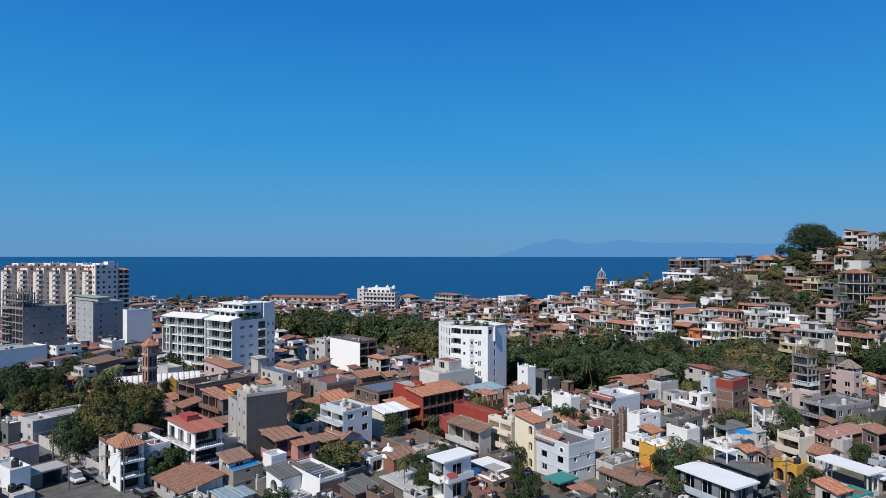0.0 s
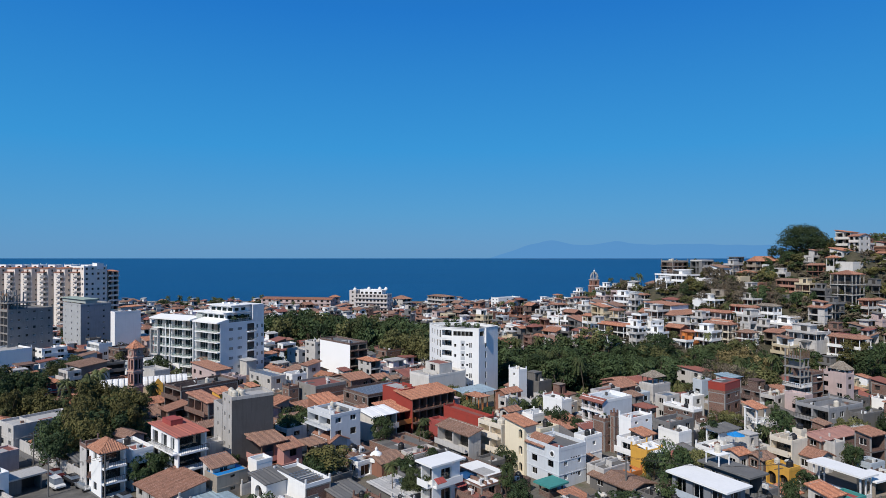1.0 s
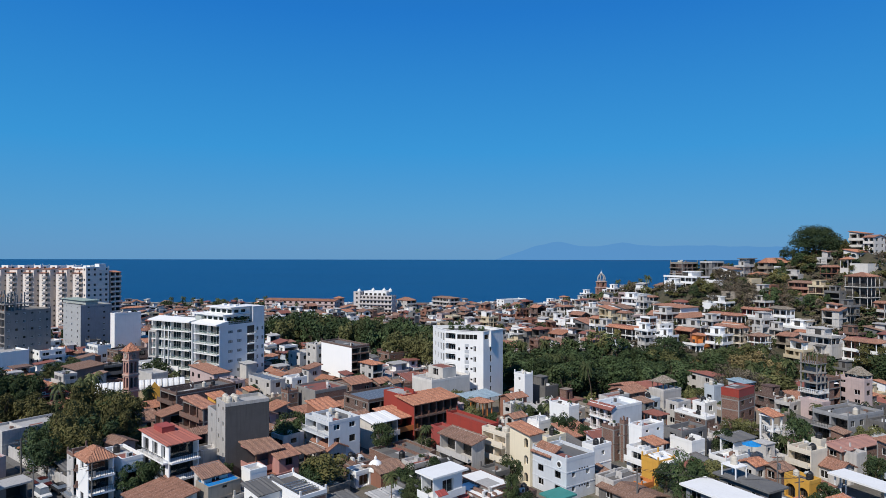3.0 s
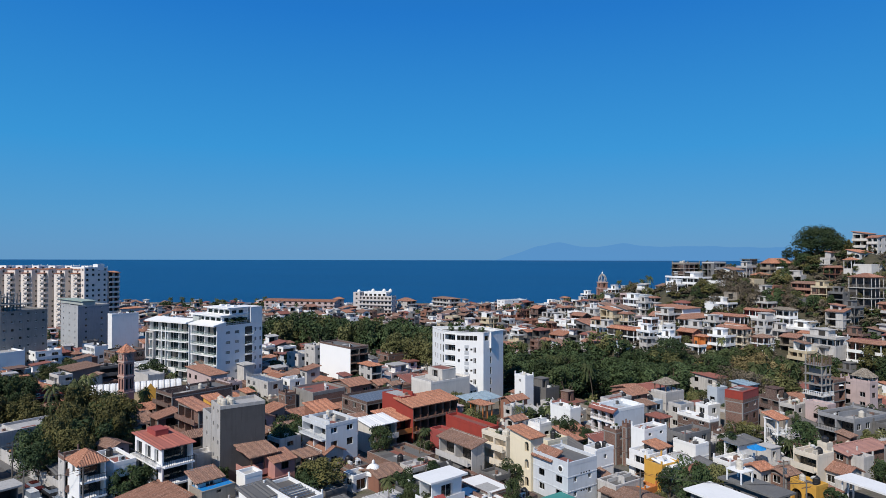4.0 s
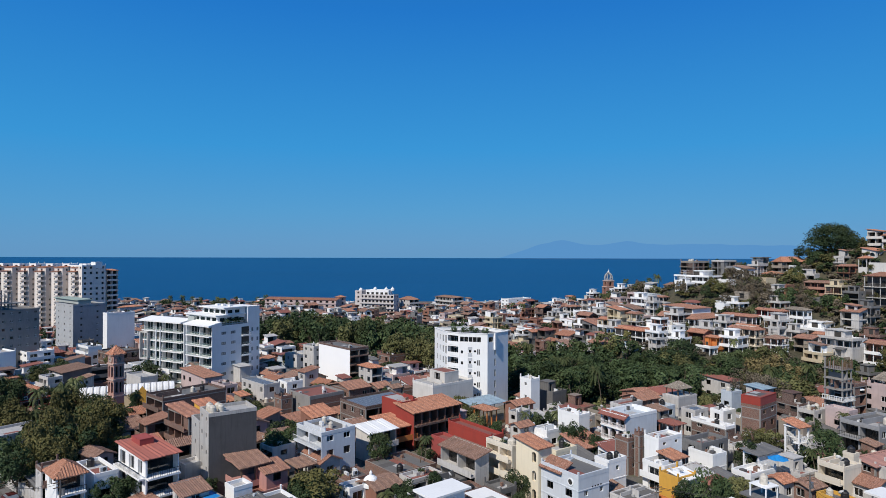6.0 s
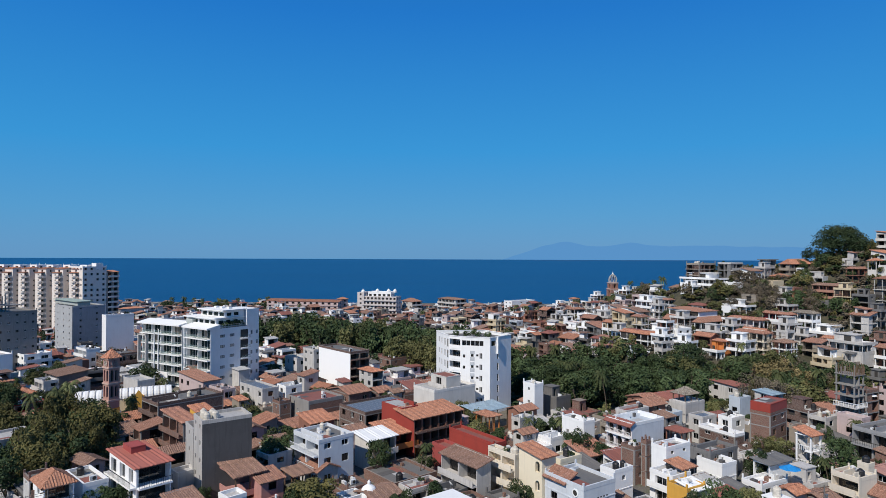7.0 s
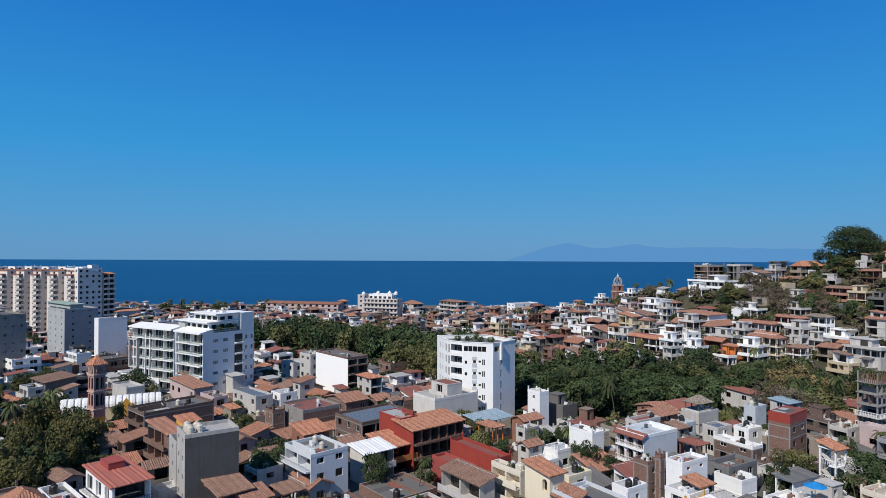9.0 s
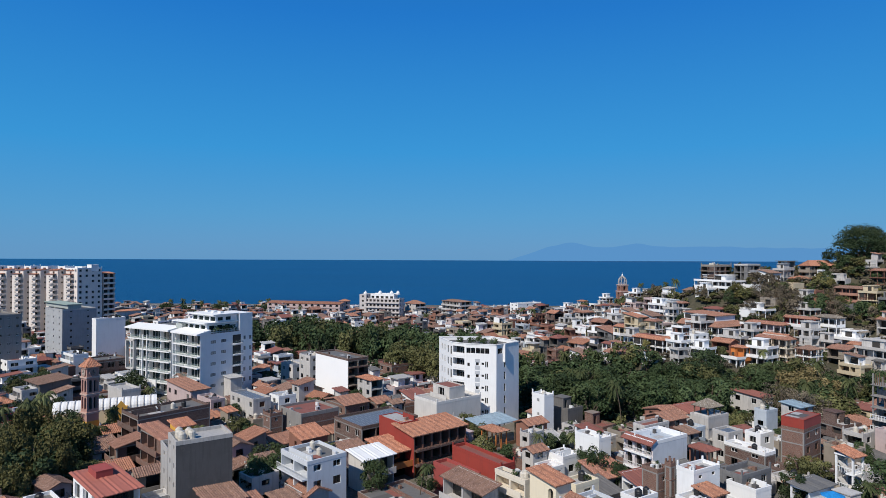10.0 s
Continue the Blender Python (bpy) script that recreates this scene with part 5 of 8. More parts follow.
house(1.1, 104.0, 5.8, 3.0, 15.8, 40, label='white modern house with red awnings and a slab roof', wm=BRIGHT, fr='door', fl='balc', roof='slab', rm=BRIGHT)
house(-30.4, 166.6, 9.6, 10.1, 15.0, 44, label='bare brick building with a cement-faced side', wm=CONCL, wmr=BRICK, fr='blank', fl='small', rm=ROOFR)
house(-22.8, 177.6, 6.5, 9.1, 14.2, 43, label='low brick house with a clay tile roof', wm=BRICK, roof='gable', rm=TILE, rise=1.2)
house(-15.8, 182.2, 4.1, 6.1, 13.6, 42, label='long brick house with a clay tile roof', wm=BRICK2, roof='gable', rm=TILE, rise=1.0)
house(-9.4, 183.2, 3.5, 6.0, 13.4, 41, label='low brick house with a flat roof', wm=BRICK, rm=ROOFR)
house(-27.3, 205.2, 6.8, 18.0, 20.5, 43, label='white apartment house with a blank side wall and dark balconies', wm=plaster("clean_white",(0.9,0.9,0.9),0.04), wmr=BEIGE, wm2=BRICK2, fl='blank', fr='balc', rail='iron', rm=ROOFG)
house(-41.4, 219.0, 3.6, 6.5, 18.9, 44, label='white house with paired windows', fl='win', wm=WHITE)
house(-20.0, 200.3, 3.7, 7.0, 15.5, 42, label='small terrace house under a red tile roof', roof='hip', rm=TILE3, fr='open', rise=0.8)
house(-18.1, 232.1, 9.0, 11.5, 14.0, 42, label='half-finished bare brick house', wm=BRICK, fr='small', rm=ROOFR)
house(-39.7, 200.0, 4.6, 3.8, 14.2, 45, label='small white house with a tile roof', roof='shedl', rm=TILE)
house(-49.2, 228.3, 4.4, 7.7, 14.5, 45, label='white flat-roofed house with parapets', wm=WHITE)
house(23.5, 175.6, 3.0, 4.1, 17.6, 37, label='slim white rendered stair block', wm=BRIGHT, fr='blank', fl='small', clutter=1)
house(9.2, 164.0, 9.4, 5.4, 13.4, 39, label='open terrace under a blue-grey sheet roof', roof='sheet', rm=ZINC, fr='posts', wm=WOOD, rise=0.6, detail=0)
house(11.3, 155.1, 3.0, 4.6, 14.8, 38, label='terracotta pavilion with an orange tile roof', wm=ORANGE, fr='posts', fl='posts', roof='hip', rm=TILE3, rise=0.7, detail=0)
house(18.9, 165.2, 5.3, 4.1, 13.4, 37, label='low terracotta house with a clay tile roof', wm=TERRA, roof='gable', rm=TILE, rise=0.9)
house(17.8, 147.8, 3.6, 3.0, 13.2, 37, label='small house with a clay tile roof', roof='gable', rm=TILE, rise=0.8)
house(23.2, 147.1, 4.3, 4.1, 12.8, 36, label='low house with a bright white roof', wm=BRIGHT, rm=BRIGHT)
house(30.2, 149.1, 3.2, 6.2, 15.6, 35, label='white house with blank walls and a roof pavilion', wm=BRIGHT, fr='blank', fl='small')
# Bluish right-hand face: the blue tint of its shade is put into the plaster.
house(38.1, 142.5, 9.5, 6.4, 17.1, 34, label='white and pink house with floors of arched balconies', wm=plaster("rosy_white",(0.76,0.70,0.70),0.25), fl='arch', fr='blank', rm=BLUE, eave=ROOFR, rail='white', wmr=plaster("bluish_white",(0.620, 0.650, 0.690),0.25), wm2=BRIGHT, baysl=3, clutter=1)
house(47.1, 162.3, 6.1, 5.6, 15.5, 33, label='brick-red house with a clay tile roof', wm=TERRA, roof='gable', rm=TILE, rise=1.2)
house(40.9, 156.7, 7.3, 3.0, 16.0, 34, label='white house with small red roofs', rm=ROOFR)
house(39.7, 127.5, 6.3, 3.1, 17.2, 33, label='white house with a planted roof terrace', fr='small', fl='blank', wm=BRIGHT)
house(37.4, 131.0, 1.1, 1.1, 17.2, 33, label='slender pillar of bare brick', wm=BRICK, fr='blank', fl='blank', clutter=0)
house(35.5, 131.5, 3.0, 3.0, 16.0, 34, label='narrow house of bare brick', wm=BRICK, fr='small')
house(38.8, 121.8, 4.5, 4.5, 14.4, 33, label='white house with a balustraded terrace', wm=BRIGHT, fr='door', fl='door')
house(41.2, 124.1, 3.0, 3.0, 14.8, 32, label='small pavilion with an orange tile roof', roof='shed', rm=TILE3, wm=BRICK2, fr='posts', rise=0.5, detail=0)
house(30.2, 111.4, 6.6, 3.9, 12.8, 34, label='white house with a stained grey flat roof', rm=CONC, wm=WHITE, clutter=1, par=0.25)
house(35.2, 112.7, 3.0, 4.4, 11.8, 33, label='low orange-brown rendered house', wm=ORANGE, fr='blank', fl='blank', clutter=0)
house(39.5, 117.5, 4.4, 3.7, 14.0, 32, label='ochre yellow house with a white side', wm=OCHRE, wmr=WHITE, fr='win', fl='blank')
house(40.9, 117.9, 3.2, 3.0, 13.6, 32, label='pale house with ribbon windows and a white sheet roof', wm=plaster("pale_cream", (0.74, 0.66, 0.54), 0.3), roof='sheet', rm=BRIGHT, rise=0.6, fr='win')
house(49.7, 129.0, 3.8, 5.1, 14.0, 31, label='white house with black tanks and a teal screen', wm=BRIGHT, wm2=BRIGHT)
house(49.0, 132.2, 7.7, 4.2, 15.0, 32, label='grey house with rough patched roofs', wm=GREYP, rm=CONC)
house(57.2, 128.0, 6.3, 3.0, 14.3, 30, label='white walled terrace with a grey sheet roof', wm=BRIGHT, roof='sheet', rm=ROOFG, fr='blank', fl='open', rise=0.4)
house(53.9, 123.9, 7.0, 3.6, 12.4, 30, label='low white house with bright roof terraces', wm=BRIGHT, rm=BRIGHT)
house(43.8, 95.5, 4.5, 9.5, 15.0, 30, label='modern house under a broad white slab roof', wm=plaster("slate_grey",(0.22,0.23,0.25),0.3), rm=BRIGHT, roof='slab', fr='door', fl='door', wm2=BLUE)
house(49.5, 100.3, 3.2, 8.1, 15.4, 29, label='modern grey house with a flat grey slab roof', wm=GREYP, rm=ROOFG, roof='slab', fr='balc', rail='iron')
house(32.9, 105.2, 5.7, 8.8, 11.6, 33, label='low house with a weathered red tile roof', roof='gable2', rm=TILE2, wm=CONC, rise=0.8, fr='blank')
house(68.8, 151.0, 7.7, 4.1, 17.2, 40, label='bare red brick stair tower with cement bands', wm=BRICK, fl='blank', fr='win', rm=ROOFR, bays=2, clutter=0)
house(68.8, 151.0, 7.7, 4.1, 19.0, 40, label='red rendered box room on a brick tower', wm=RED, wmr=DKRED, fl='blank', fr='small', bays=2, rm=ROOFR, base=17.22, drop=0.0, par=0.15, clutter=0)
house(107.7, 167.3, 3.2, 7.3, 18.0, 25, label='pink rendered house with a thatched roof terrace', wm=PALEPINK, fl='win', fr='win')
house(89.5, 154.4, 3.0, 5.2, 15.5, 27, label='low pink house with railed terraces', wm=PALEPINK, fr='blank')
house(87.7, 142.2, 12.4, 7.8, 15.4, 26, label='wide grey rendered building with flat roofs', wm=plaster("block_grey",(0.33,0.33,0.34),0.5), fr='win', fl='balc', rm=ROOFG, rail='iron')
house(94.3, 140.9, 7.5, 3.6, 14.5, 25, label='unfinished grey concrete block house', wm=CONC, rm=ROOFG, fr='blank')
house(67.1, 120.1, 4.6, 4.4, 15.0, 27, label='cream house with balconies and a white roof', wm=plaster("pale_cream", (0.74, 0.66, 0.54), 0.3), fl='balc', fr='blank', rm=ROOFW)
house(75.0, 124.4, 12.6, 3.0, 13.7, 26, label='terracotta house with faded pink sheet roofs', wm=BRICK, roof='sheet', rm=plaster('faded_red_sheet', (0.42, 0.22, 0.18), 0.6), rise=0.7, fr='blank')
house(70.7, 118.1, 4.3, 5.2, 12.3, 26, label='white house with a weathered gabled tile roof', roof='gable2', rm=TILE, fr='arch', rise=1.2)
house(76.8, 122.8, 3.0, 3.0, 13.8, 26, label='white house behind yard walls', wm=WHITE, fr='blank', clutter=1)
house(57.2, 119.7, 3.0, 3.0, 12.5, 29, label='small house with a patched tile roof', roof='gable', rm=TILE3, rise=0.7)
house(60.9, 118.5, 3.5, 3.6, 12.0, 28, label='low house with a dark red tile roof', roof='gable', rm=TILE2, wm=BRICK, rise=0.7)
house(61.4, 110.7, 3.0, 4.3, 13.2, 27, label='ochre house with an arched window', wm=OCHRE, fl='arch', fr='blank', rm=ROOFG, baysl=2)
house(70.7, 106.5, 3.0, 8.1, 13.2, 25, label='terrace under a long white canopy', wm=FRAME, roof='slab', rm=BRIGHT, fr='posts', fl='posts', detail=0)
house(62.7, 101.7, 3.4, 3.5, 11.9, 26, label='white house with a bright orange tile roof', roof='shed', rm=TILE3, rise=0.9)
house(66.6, 101.9, 3.0, 3.5, 11.6, 25, label='maroon house with teal walls and a flat roof', wm=TEAL, rm=DKRED, fr='blank', clutter=1)
house(82.8, 121.7, 4.3, 3.0, 15.5, 24, label='dark brick house with tile verges', wm=BRICK2, roof='shed', rm=TILE, rise=0.6, fr='open')
house(78.2, 114.9, 3.8, 3.0, 12.6, 24, label='pale blue house with dark windows', wm=BLUE, rm=ROOFG)
house(74.0, 107.9, 4.1, 3.0, 12.0, 24, label='house under a white slab roof', wm=BEIGE, roof='slab', rm=BRIGHT, fr='open', detail=0)
house(63.6, 111.0, 3.0, 3.0, 11.8, 27, label='small house with red tiles', roof='shed', rm=TILE, rise=0.5)
house(58.6, 105.7, 3.0, 3.0, 10.6, 27, label='small shop with a tile awning', roof='shed', rm=TILE3, rise=0.5)
house(48.7, 145.3, 3.0, 3.9, 14.6, 32, label='pavilion with a maroon tiled hip roof', roof='hip', rm=ROOFR, wm=TERRA, fr='posts', rise=0.7, detail=0)
house(57.6, 157.6, 4.7, 3.6, 14.6, 32, label='white house with solar panels on its roof', rm=ROOFG, clutter=0, solar=True)
house(60.3, 148.2, 3.1, 8.5, 13.6, 31, label='brick walled terrace with white balusters', wm=BRICK2, rm=ROOFW, fr='blank', clutter=1, wm2=BRIGHT)
house(63.6, 157.0, 4.4, 3.4, 14.6, 31, label='white house with a flat roof canopy', wm=BRIGHT)
house(57.3, 166.9, 6.8, 4.6, 15.3, 32, label='pale house with a thatched roof terrace', wm=WHITE, fl='balc', fr='balc', clutter=0)
house(57.35, 167.2, 4.4, 3.6, 17.1, 32, label='open terrace under a grey thatched roof', wm=WHITE, wm2=WOOD, roof='hip', rm=THATCH, fr='posts', fl='posts', rise=1.5, base=14.7, drop=0.2, detail=0)
house(107.65, 167.6, 2.9, 4.0, 19.0, 25, label='open terrace under a pointed thatched roof', wm=PALEPINK, roof='hip', rm=THATCH, fr='posts', fl='posts', rise=2.0, base=17.4, drop=0.2, detail=0)
house(-46.3, 117.2, 2.2, 3.4, 19.5, 48, label='dark red box room on a sloping roof', wm=DKRED, rm=DKRED, fr='blank', fl='blank', clutter=0, base=18.5, par=0.1, drop=0.8)
house(71.6, 124.8, 1.6, 1.8, 15.7, 27, label='cream box room on a flat roof', wm=plaster("pale_cream", (0.74, 0.66, 0.54), 0.3), rm=ROOFW, fr='blank', fl='blank', clutter=1, base=15.0)
house(52.5, 161.0, 3.0, 6.6, 14.6, 33, label='teal and white house with flat roofs', wm=BLUE)
house(82.3, 177.4, 4.5, 4.7, 15.0, 29, label='house with a blue-grey sheet roof', roof='sheet', rm=ZINC, rise=0.4)
house(73.1, 174.3, 4.0, 3.0, 15.0, 30, label='pale blue house with a flat roof', wm=BLUE)
house(80.3, 191.6, 4.4, 9.2, 14.0, 30, label='low house with red sheet roofs by the trees', roof='shed', rm=ROOFR, wm=WHITE, rise=0.5)
house(50.2, 167.8, 4.1, 7.8, 15.2, 33, label='terracotta house with a broad tile roof', roof='gable', rm=TILE, wm=TERRA, rise=1.0)
tree(-74.3, 125.6, 3.2, 8.5, "mid")
tree(-68.0, 120.1, 4.0, 8.0, "dark")
tree(-66.3, 125.9, 5.1, 9, "dark")
tree(-63.6, 129.5, 5.7, 10, "dark")
tree(-74.3, 137.3, 5.1, 9.5, "mid")
tree(-48.3, 111.6, 3.1, 6.5, "mid")
tree(-46.2, 114.8, 2.7, 6.5, "mid")
tree(-35.6, 119.1, 1.5, 4, "mid")
tree(-25.2, 99.8, 2.9, 4, "mid")
tree(-28.9, 134.1, 3.5, 7.5, "mid")
tree(-17.3, 115.2, 4.9, 7, "olive")
tree(-18.6, 113.0, 2.9, 5.5, "mid")
tree(-3.8, 116.3, 2.6, 4.5, "mid")
tree(-1.4, 107.9, 2.8, 5, "mid")
tree(1.0, 120.7, 2.2, 4.5, "dark")
tree(-2.7, 108.0, 2.0, 4, "mid")
tree(-28.2, 138.1, 3.6, 7, "mid")
tree(-1.6, 138.1, 2.3, 3, "mid")
palm(-5.5, 107.3, 5.5)
palm(-2.3, 134.1, 6)
tree(13.3, 108.3, 1.8, 6, "mid")
tree(15.2, 102.2, 2.2, 5.5, "dark")
tree(12.5, 99.3, 2.9, 4.5, "dark")
tree(28.7, 143.3, 2.4, 6, "dark")
tree(31.8, 142.2, 2.1, 5, "dark")
tree(41.6, 109.2, 3.2, 9.5, "mid")
tree(44.3, 110.6, 2.8, 7, "yellow")
tree(38.7, 103.9, 2.7, 6.5, "mid")
tree(31.9, 101.4, 4.1, 3.5, "mid")
tree(66.7, 141.9, 2.4, 6, "yellow")
tree(37.2, 111.3, 1.2, 3, "yellow")
tree(72.6, 133.5, 4.4, 8.5, "mid")
tree(76.8, 117.4, 2.2, 6.5, "mid")
tree(77.1, 118.9, 2.0, 5, "yellow")
tree(66.6, 144.6, 2.3, 6, "olive")
tree(-119.6, 176.6, 5.2, 11, "dark")
tree(-111.7, 168.3, 4.4, 9, "dark")
tree(-99.4, 153.8, 5.1, 6, "mid")
tree(-101.9, 149.5, 4.4, 6, "mid")
tree(-93.6, 160.9, 4.5, 5.5, "mid")
tree(-123.6, 208.4, 4.7, 7, "dark")
tree(-120.7, 214.1, 4.0, 7, "dark")
tree(-97.6, 180.2, 3.7, 7, "yellow")
tree(-91.0, 208.4, 5.4, 8, "dark")
tree(-52.7, 185.2, 3.1, 5, "mid")
tree(-45.6, 194.5, 2.5, 4, "mid")
tree(-30.5, 143.7, 4.3, 7, "mid")
tree(62.2, 165.6, 3.1, 4, "yellow")
tree(63.9, 143.4, 2.6, 6, "yellow")
for x, y, rad, h, kind in ((118.9, 262.0, 5.2, 8.5, "dry"), (115.0, 266.0, 4.2, 8, "dry"), (122.5, 257.0, 4.4, 8, "dry"), (109.5, 262.5, 3.6, 6, "dry"), (128.5, 254.0, 4.6, 8, "mid"), (133.0, 251.0, 3.6, 7, "dry"), (138.5, 262.0, 4.2, 7, "dry"), (125.5, 268.5, 3.4, 6, "dry"), (101.0, 259.0, 3.0, 6, "mid")):
    tree(x, y, rad, h, kind)
for x, y, rad, h, kind in ((156.0, 246.5, 3.0, 5.0, "olive"), (162.5, 250.5, 2.8, 4.2, "yellow"), (169.0, 251.5, 2.6, 4.4, "dry"), (174.5, 253.5, 3.0, 4.6, "olive"), (159.0, 256.0, 2.4, 3.6, "dry"), (165.5, 261.0, 2.0, 3.0, "yellow"), (176.5, 262.5, 2.2, 3.2, "dry"), (181.0, 262.0, 2.4, 3.6, "olive"), (154.0, 262.5, 2.6, 4.2, "dry"), (158.5, 268.0, 2.6, 4.2, "mid")):
    tree(x, y, rad, h, kind)
palm(187.5, 279.0, 5.5)
tree(29.2, 147.1, 2.7, 6, "dark")
tree(26.8, 149.6, 1.9, 5, "dark")
house(107.5, 258.0, 7.3, 4.2, 30.1, 30, label='white flat-roofed hillside house', wm=BRIGHT, fl='door')
house(115.8, 272.0, 3.9, 6.8, 38.6, 30, label='white house with arched windows', wm=BRIGHT, fl='arch', fr='win', rm=ROOFR)
house(141.3, 281.0, 16.3, 4.3, 45.7, 28, label='hilltop house with a broad tiled hip roof', roof='hip', rm=TILE3, fr='balc', fl='balc', wm=BEIGE, rise=2.2)
house(180.1, 276.0, 5.4, 6.5, 58.4, 27, label='cream hillside villa with balconies and a tiled roof', wm=plaster("warm_white",(0.78,0.74,0.67),0.25), roof='shed', rm=TILE3, fr='win', fl='balc', baysl=2, rise=1.2, base=47.0)
house(179.2, 269.0, 8.0, 4.3, 56.6, 27, label='cream villa with a gabled tile roof and arched windows', wm=plaster("warm_white",(0.78,0.74,0.67),0.25), roof='gable2', rm=TILE, fr='win', fl='arch', baysl=2, base=44.0)
house(170.0, 266.0, 8.5, 5.2, 50.4, 27, label='lower cream villa wing with a tile roof', wm=plaster("warm_white",(0.78,0.74,0.67),0.25), roof='shed', rm=TILE3, fl='arch', baysl=2, fr='win', base=41.0)
house(164.0, 262.0, 4.5, 3.2, 47.5, 27, label='small open villa terrace under orange tiles', wm=plaster("warm_white",(0.78,0.74,0.67),0.25), roof='hip', rm=TILE3, fr='posts', fl='posts', base=43.2, rise=1.0, detail=0, drop=6)
house(167.6, 255.6, 16.0, 6.8, 45.9, 27, label='long cream retaining wall of the villas', wm=plaster("warm_white",(0.78,0.74,0.67),0.25), fl='blank', fr='blank', base=37.0, drop=4.0, clutter=0, rm=ROOFG)
house(119.0, 285.0, 8.0, 6.2, 46.3, 30, label='pale grey hilltop house with open terraces', wm=GREYP, fl='open', fr='balc', wm2=WHITE)
house(107.1, 288.0, 10.7, 6.5, 45.9, 31, label='brown hilltop house with dark balconies', wm=BRICK2, wm2=BEIGE, fl='balc', fr='open', rail='iron')
house(135.1, 286.0, 5.2, 3.9, 47.4, 29, label='white hilltop house with shaded balconies', wm=WHITE, fl='balc', fr='open', roof='slab', rm=ROOFG)
house(123.2, 275.0, 6.6, 4.8, 43.0, 30, label='small white hillside house with a tile roof', wm=BRIGHT, roof='shed', rm=TILE2, fl='door')
terrace_house(68.5, 232.0, 5.4, 12.3, 22.6, 33, 15.7, wm=DARKC, sm=BRIGHT, rm=TILE3, rail='iron', glazed=0.9, label='white framed hillside house with red-roofed terraces')
terrace_house(78.0, 240.0, 10.3, 11.2, 22.0, 33, 17.8, wm=TERRA, sm=BRIGHT, roof='slab', label='restaurant terrace under a broad white roof')
terrace_house(91.7, 246.0, 13.9, 16.9, 25.2, 32, 19.6, wm=WHITE, sm=BRIGHT, rm=TILE, rail='iron', label='hillside house with tile roofs and glazed rooms')
terrace_house(111.5, 244.0, 4.7, 12.9, 26.3, 30, 19.9, wm=PALEPINK, sm=BRIGHT, rm=TILE, rail='iron', label='wide terraced house under clay tile roofs')
terrace_house(102.2, 222.0, 4.3, 10.2, 24.4, 30, 16.7, wm=plaster("pale_cream", (0.74, 0.66, 0.54), 0.3), sm=plaster("pale_cream", (0.74, 0.66, 0.54), 0.3), rm=TILE, rail='iron', label='cream house with stacked open balconies and a tile roof')
terrace_house(106.6, 217.0, 5.4, 5.0, 22.2, 29, 18.1, wm=TERRA, sm=BRIGHT, roof='hip', rm=TILE2, rail='iron', label='white house with a tiled hip roof and balconies')
terrace_house(90.3, 224.0, 3.0, 4.8, 21.6, 31, 17.9, wm=ORANGE, sm=ORANGE, roof='hip', rm=TILE3, drop=3, label='bright orange rendered hillside house')
terrace_house(121.2, 243.0, 4.0, 10.4, 28.5, 29, 23.0, wm=DKRED, sm=BRIGHT, rm=TILE, label='dark red house with white balconies under tiles')
terrace_house(128.1, 241.0, 4.7, 8.2, 29.1, 28, 23.2, wm=WHITE, sm=BRIGHT, roof='hip', rm=THATCH, label='white house with a grey thatched roof')
terrace_house(134.1, 238.0, 5.1, 5.4, 24.8, 28, 22.3, wm=PALEPINK, sm=WHITE, roof='hip', rm=THATCH, label='small terrace house under grey thatch')
terrace_house(129.7, 232.0, 12.7, 11.0, 23.0, 28, 19.0, wm=PALEPINK, sm=BRIGHT, roof='slab', label='pink and white house with long balconies')
terrace_house(148.1, 258.0, 5.8, 11.0, 37.9, 27, 30.7, wm=plaster('rosy_terracotta', (0.42, 0.22, 0.16), 0.5), sm=plaster('rosy_terracotta', (0.42, 0.22, 0.16), 0.5), roof='shed', rm=TILE2, label='terracotta house with stacked terraces')
terrace_house(157.1, 240.0, 7.4, 8.4, 41.3, 25, 25.9, wm=DARKC, sm=plaster('pale_cement', (0.56, 0.54, 0.51), 0.7), roof='hip', rm=TILE, rail='iron', storey=4.0, drop=8, label='tall concrete house with deep open floors under tiles')
terrace_house(148.3, 236.0, 5.2, 5.4, 30.6, 25, 24.2, wm=CONCL, sm=GREYP, roof='slab', rail='iron', label='unfinished grey concrete house with open floors')
terrace_house(137.8, 207.0, 6.1, 10.6, 21.4, 25, 15.0, wm=TERRA, sm=BRIGHT, rm=TILE, label='house with long railed balconies and a tile roof')
terrace_house(128.0, 214.0, 7.3, 10.9, 22.3, 27, 19.3, wm=WHITE, sm=WHITE, roof='slab', label='white hillside house with a solar roof')
terrace_house(82.1, 272.0, 4.3, 8.0, 30.6, 33, 22.9, wm=PALEPINK, sm=BRIGHT, roof='slab', label='white multi-level house with stacked terraces')
terrace_house(89.4, 268.0, 5.8, 8.8, 26.9, 33, 23.3, wm=WHITE, sm=WHITE, roof='slab', rail='iron', label='white terrace house above the slope')
terrace_house(112.2, 256.0, 5.6, 10.5, 30.2, 30, 26.4, wm=BRIGHT, sm=BRIGHT, roof='slab', label='white flat-roofed house with long shaded terraces')
terrace_house(108.9, 276.0, 12.1, 17.3, 39.5, 31, 31.7, wm=WHITE, sm=BRIGHT, roof='slab', label='large white house with an open upper loggia')
terrace_house(160.6, 236.0, 10.2, 3.9, 31.8, 25, 25.7, wm=TERRA, sm=WHITE, roof='shed', rm=TILE, label='tile-roofed house set into the steep slope')
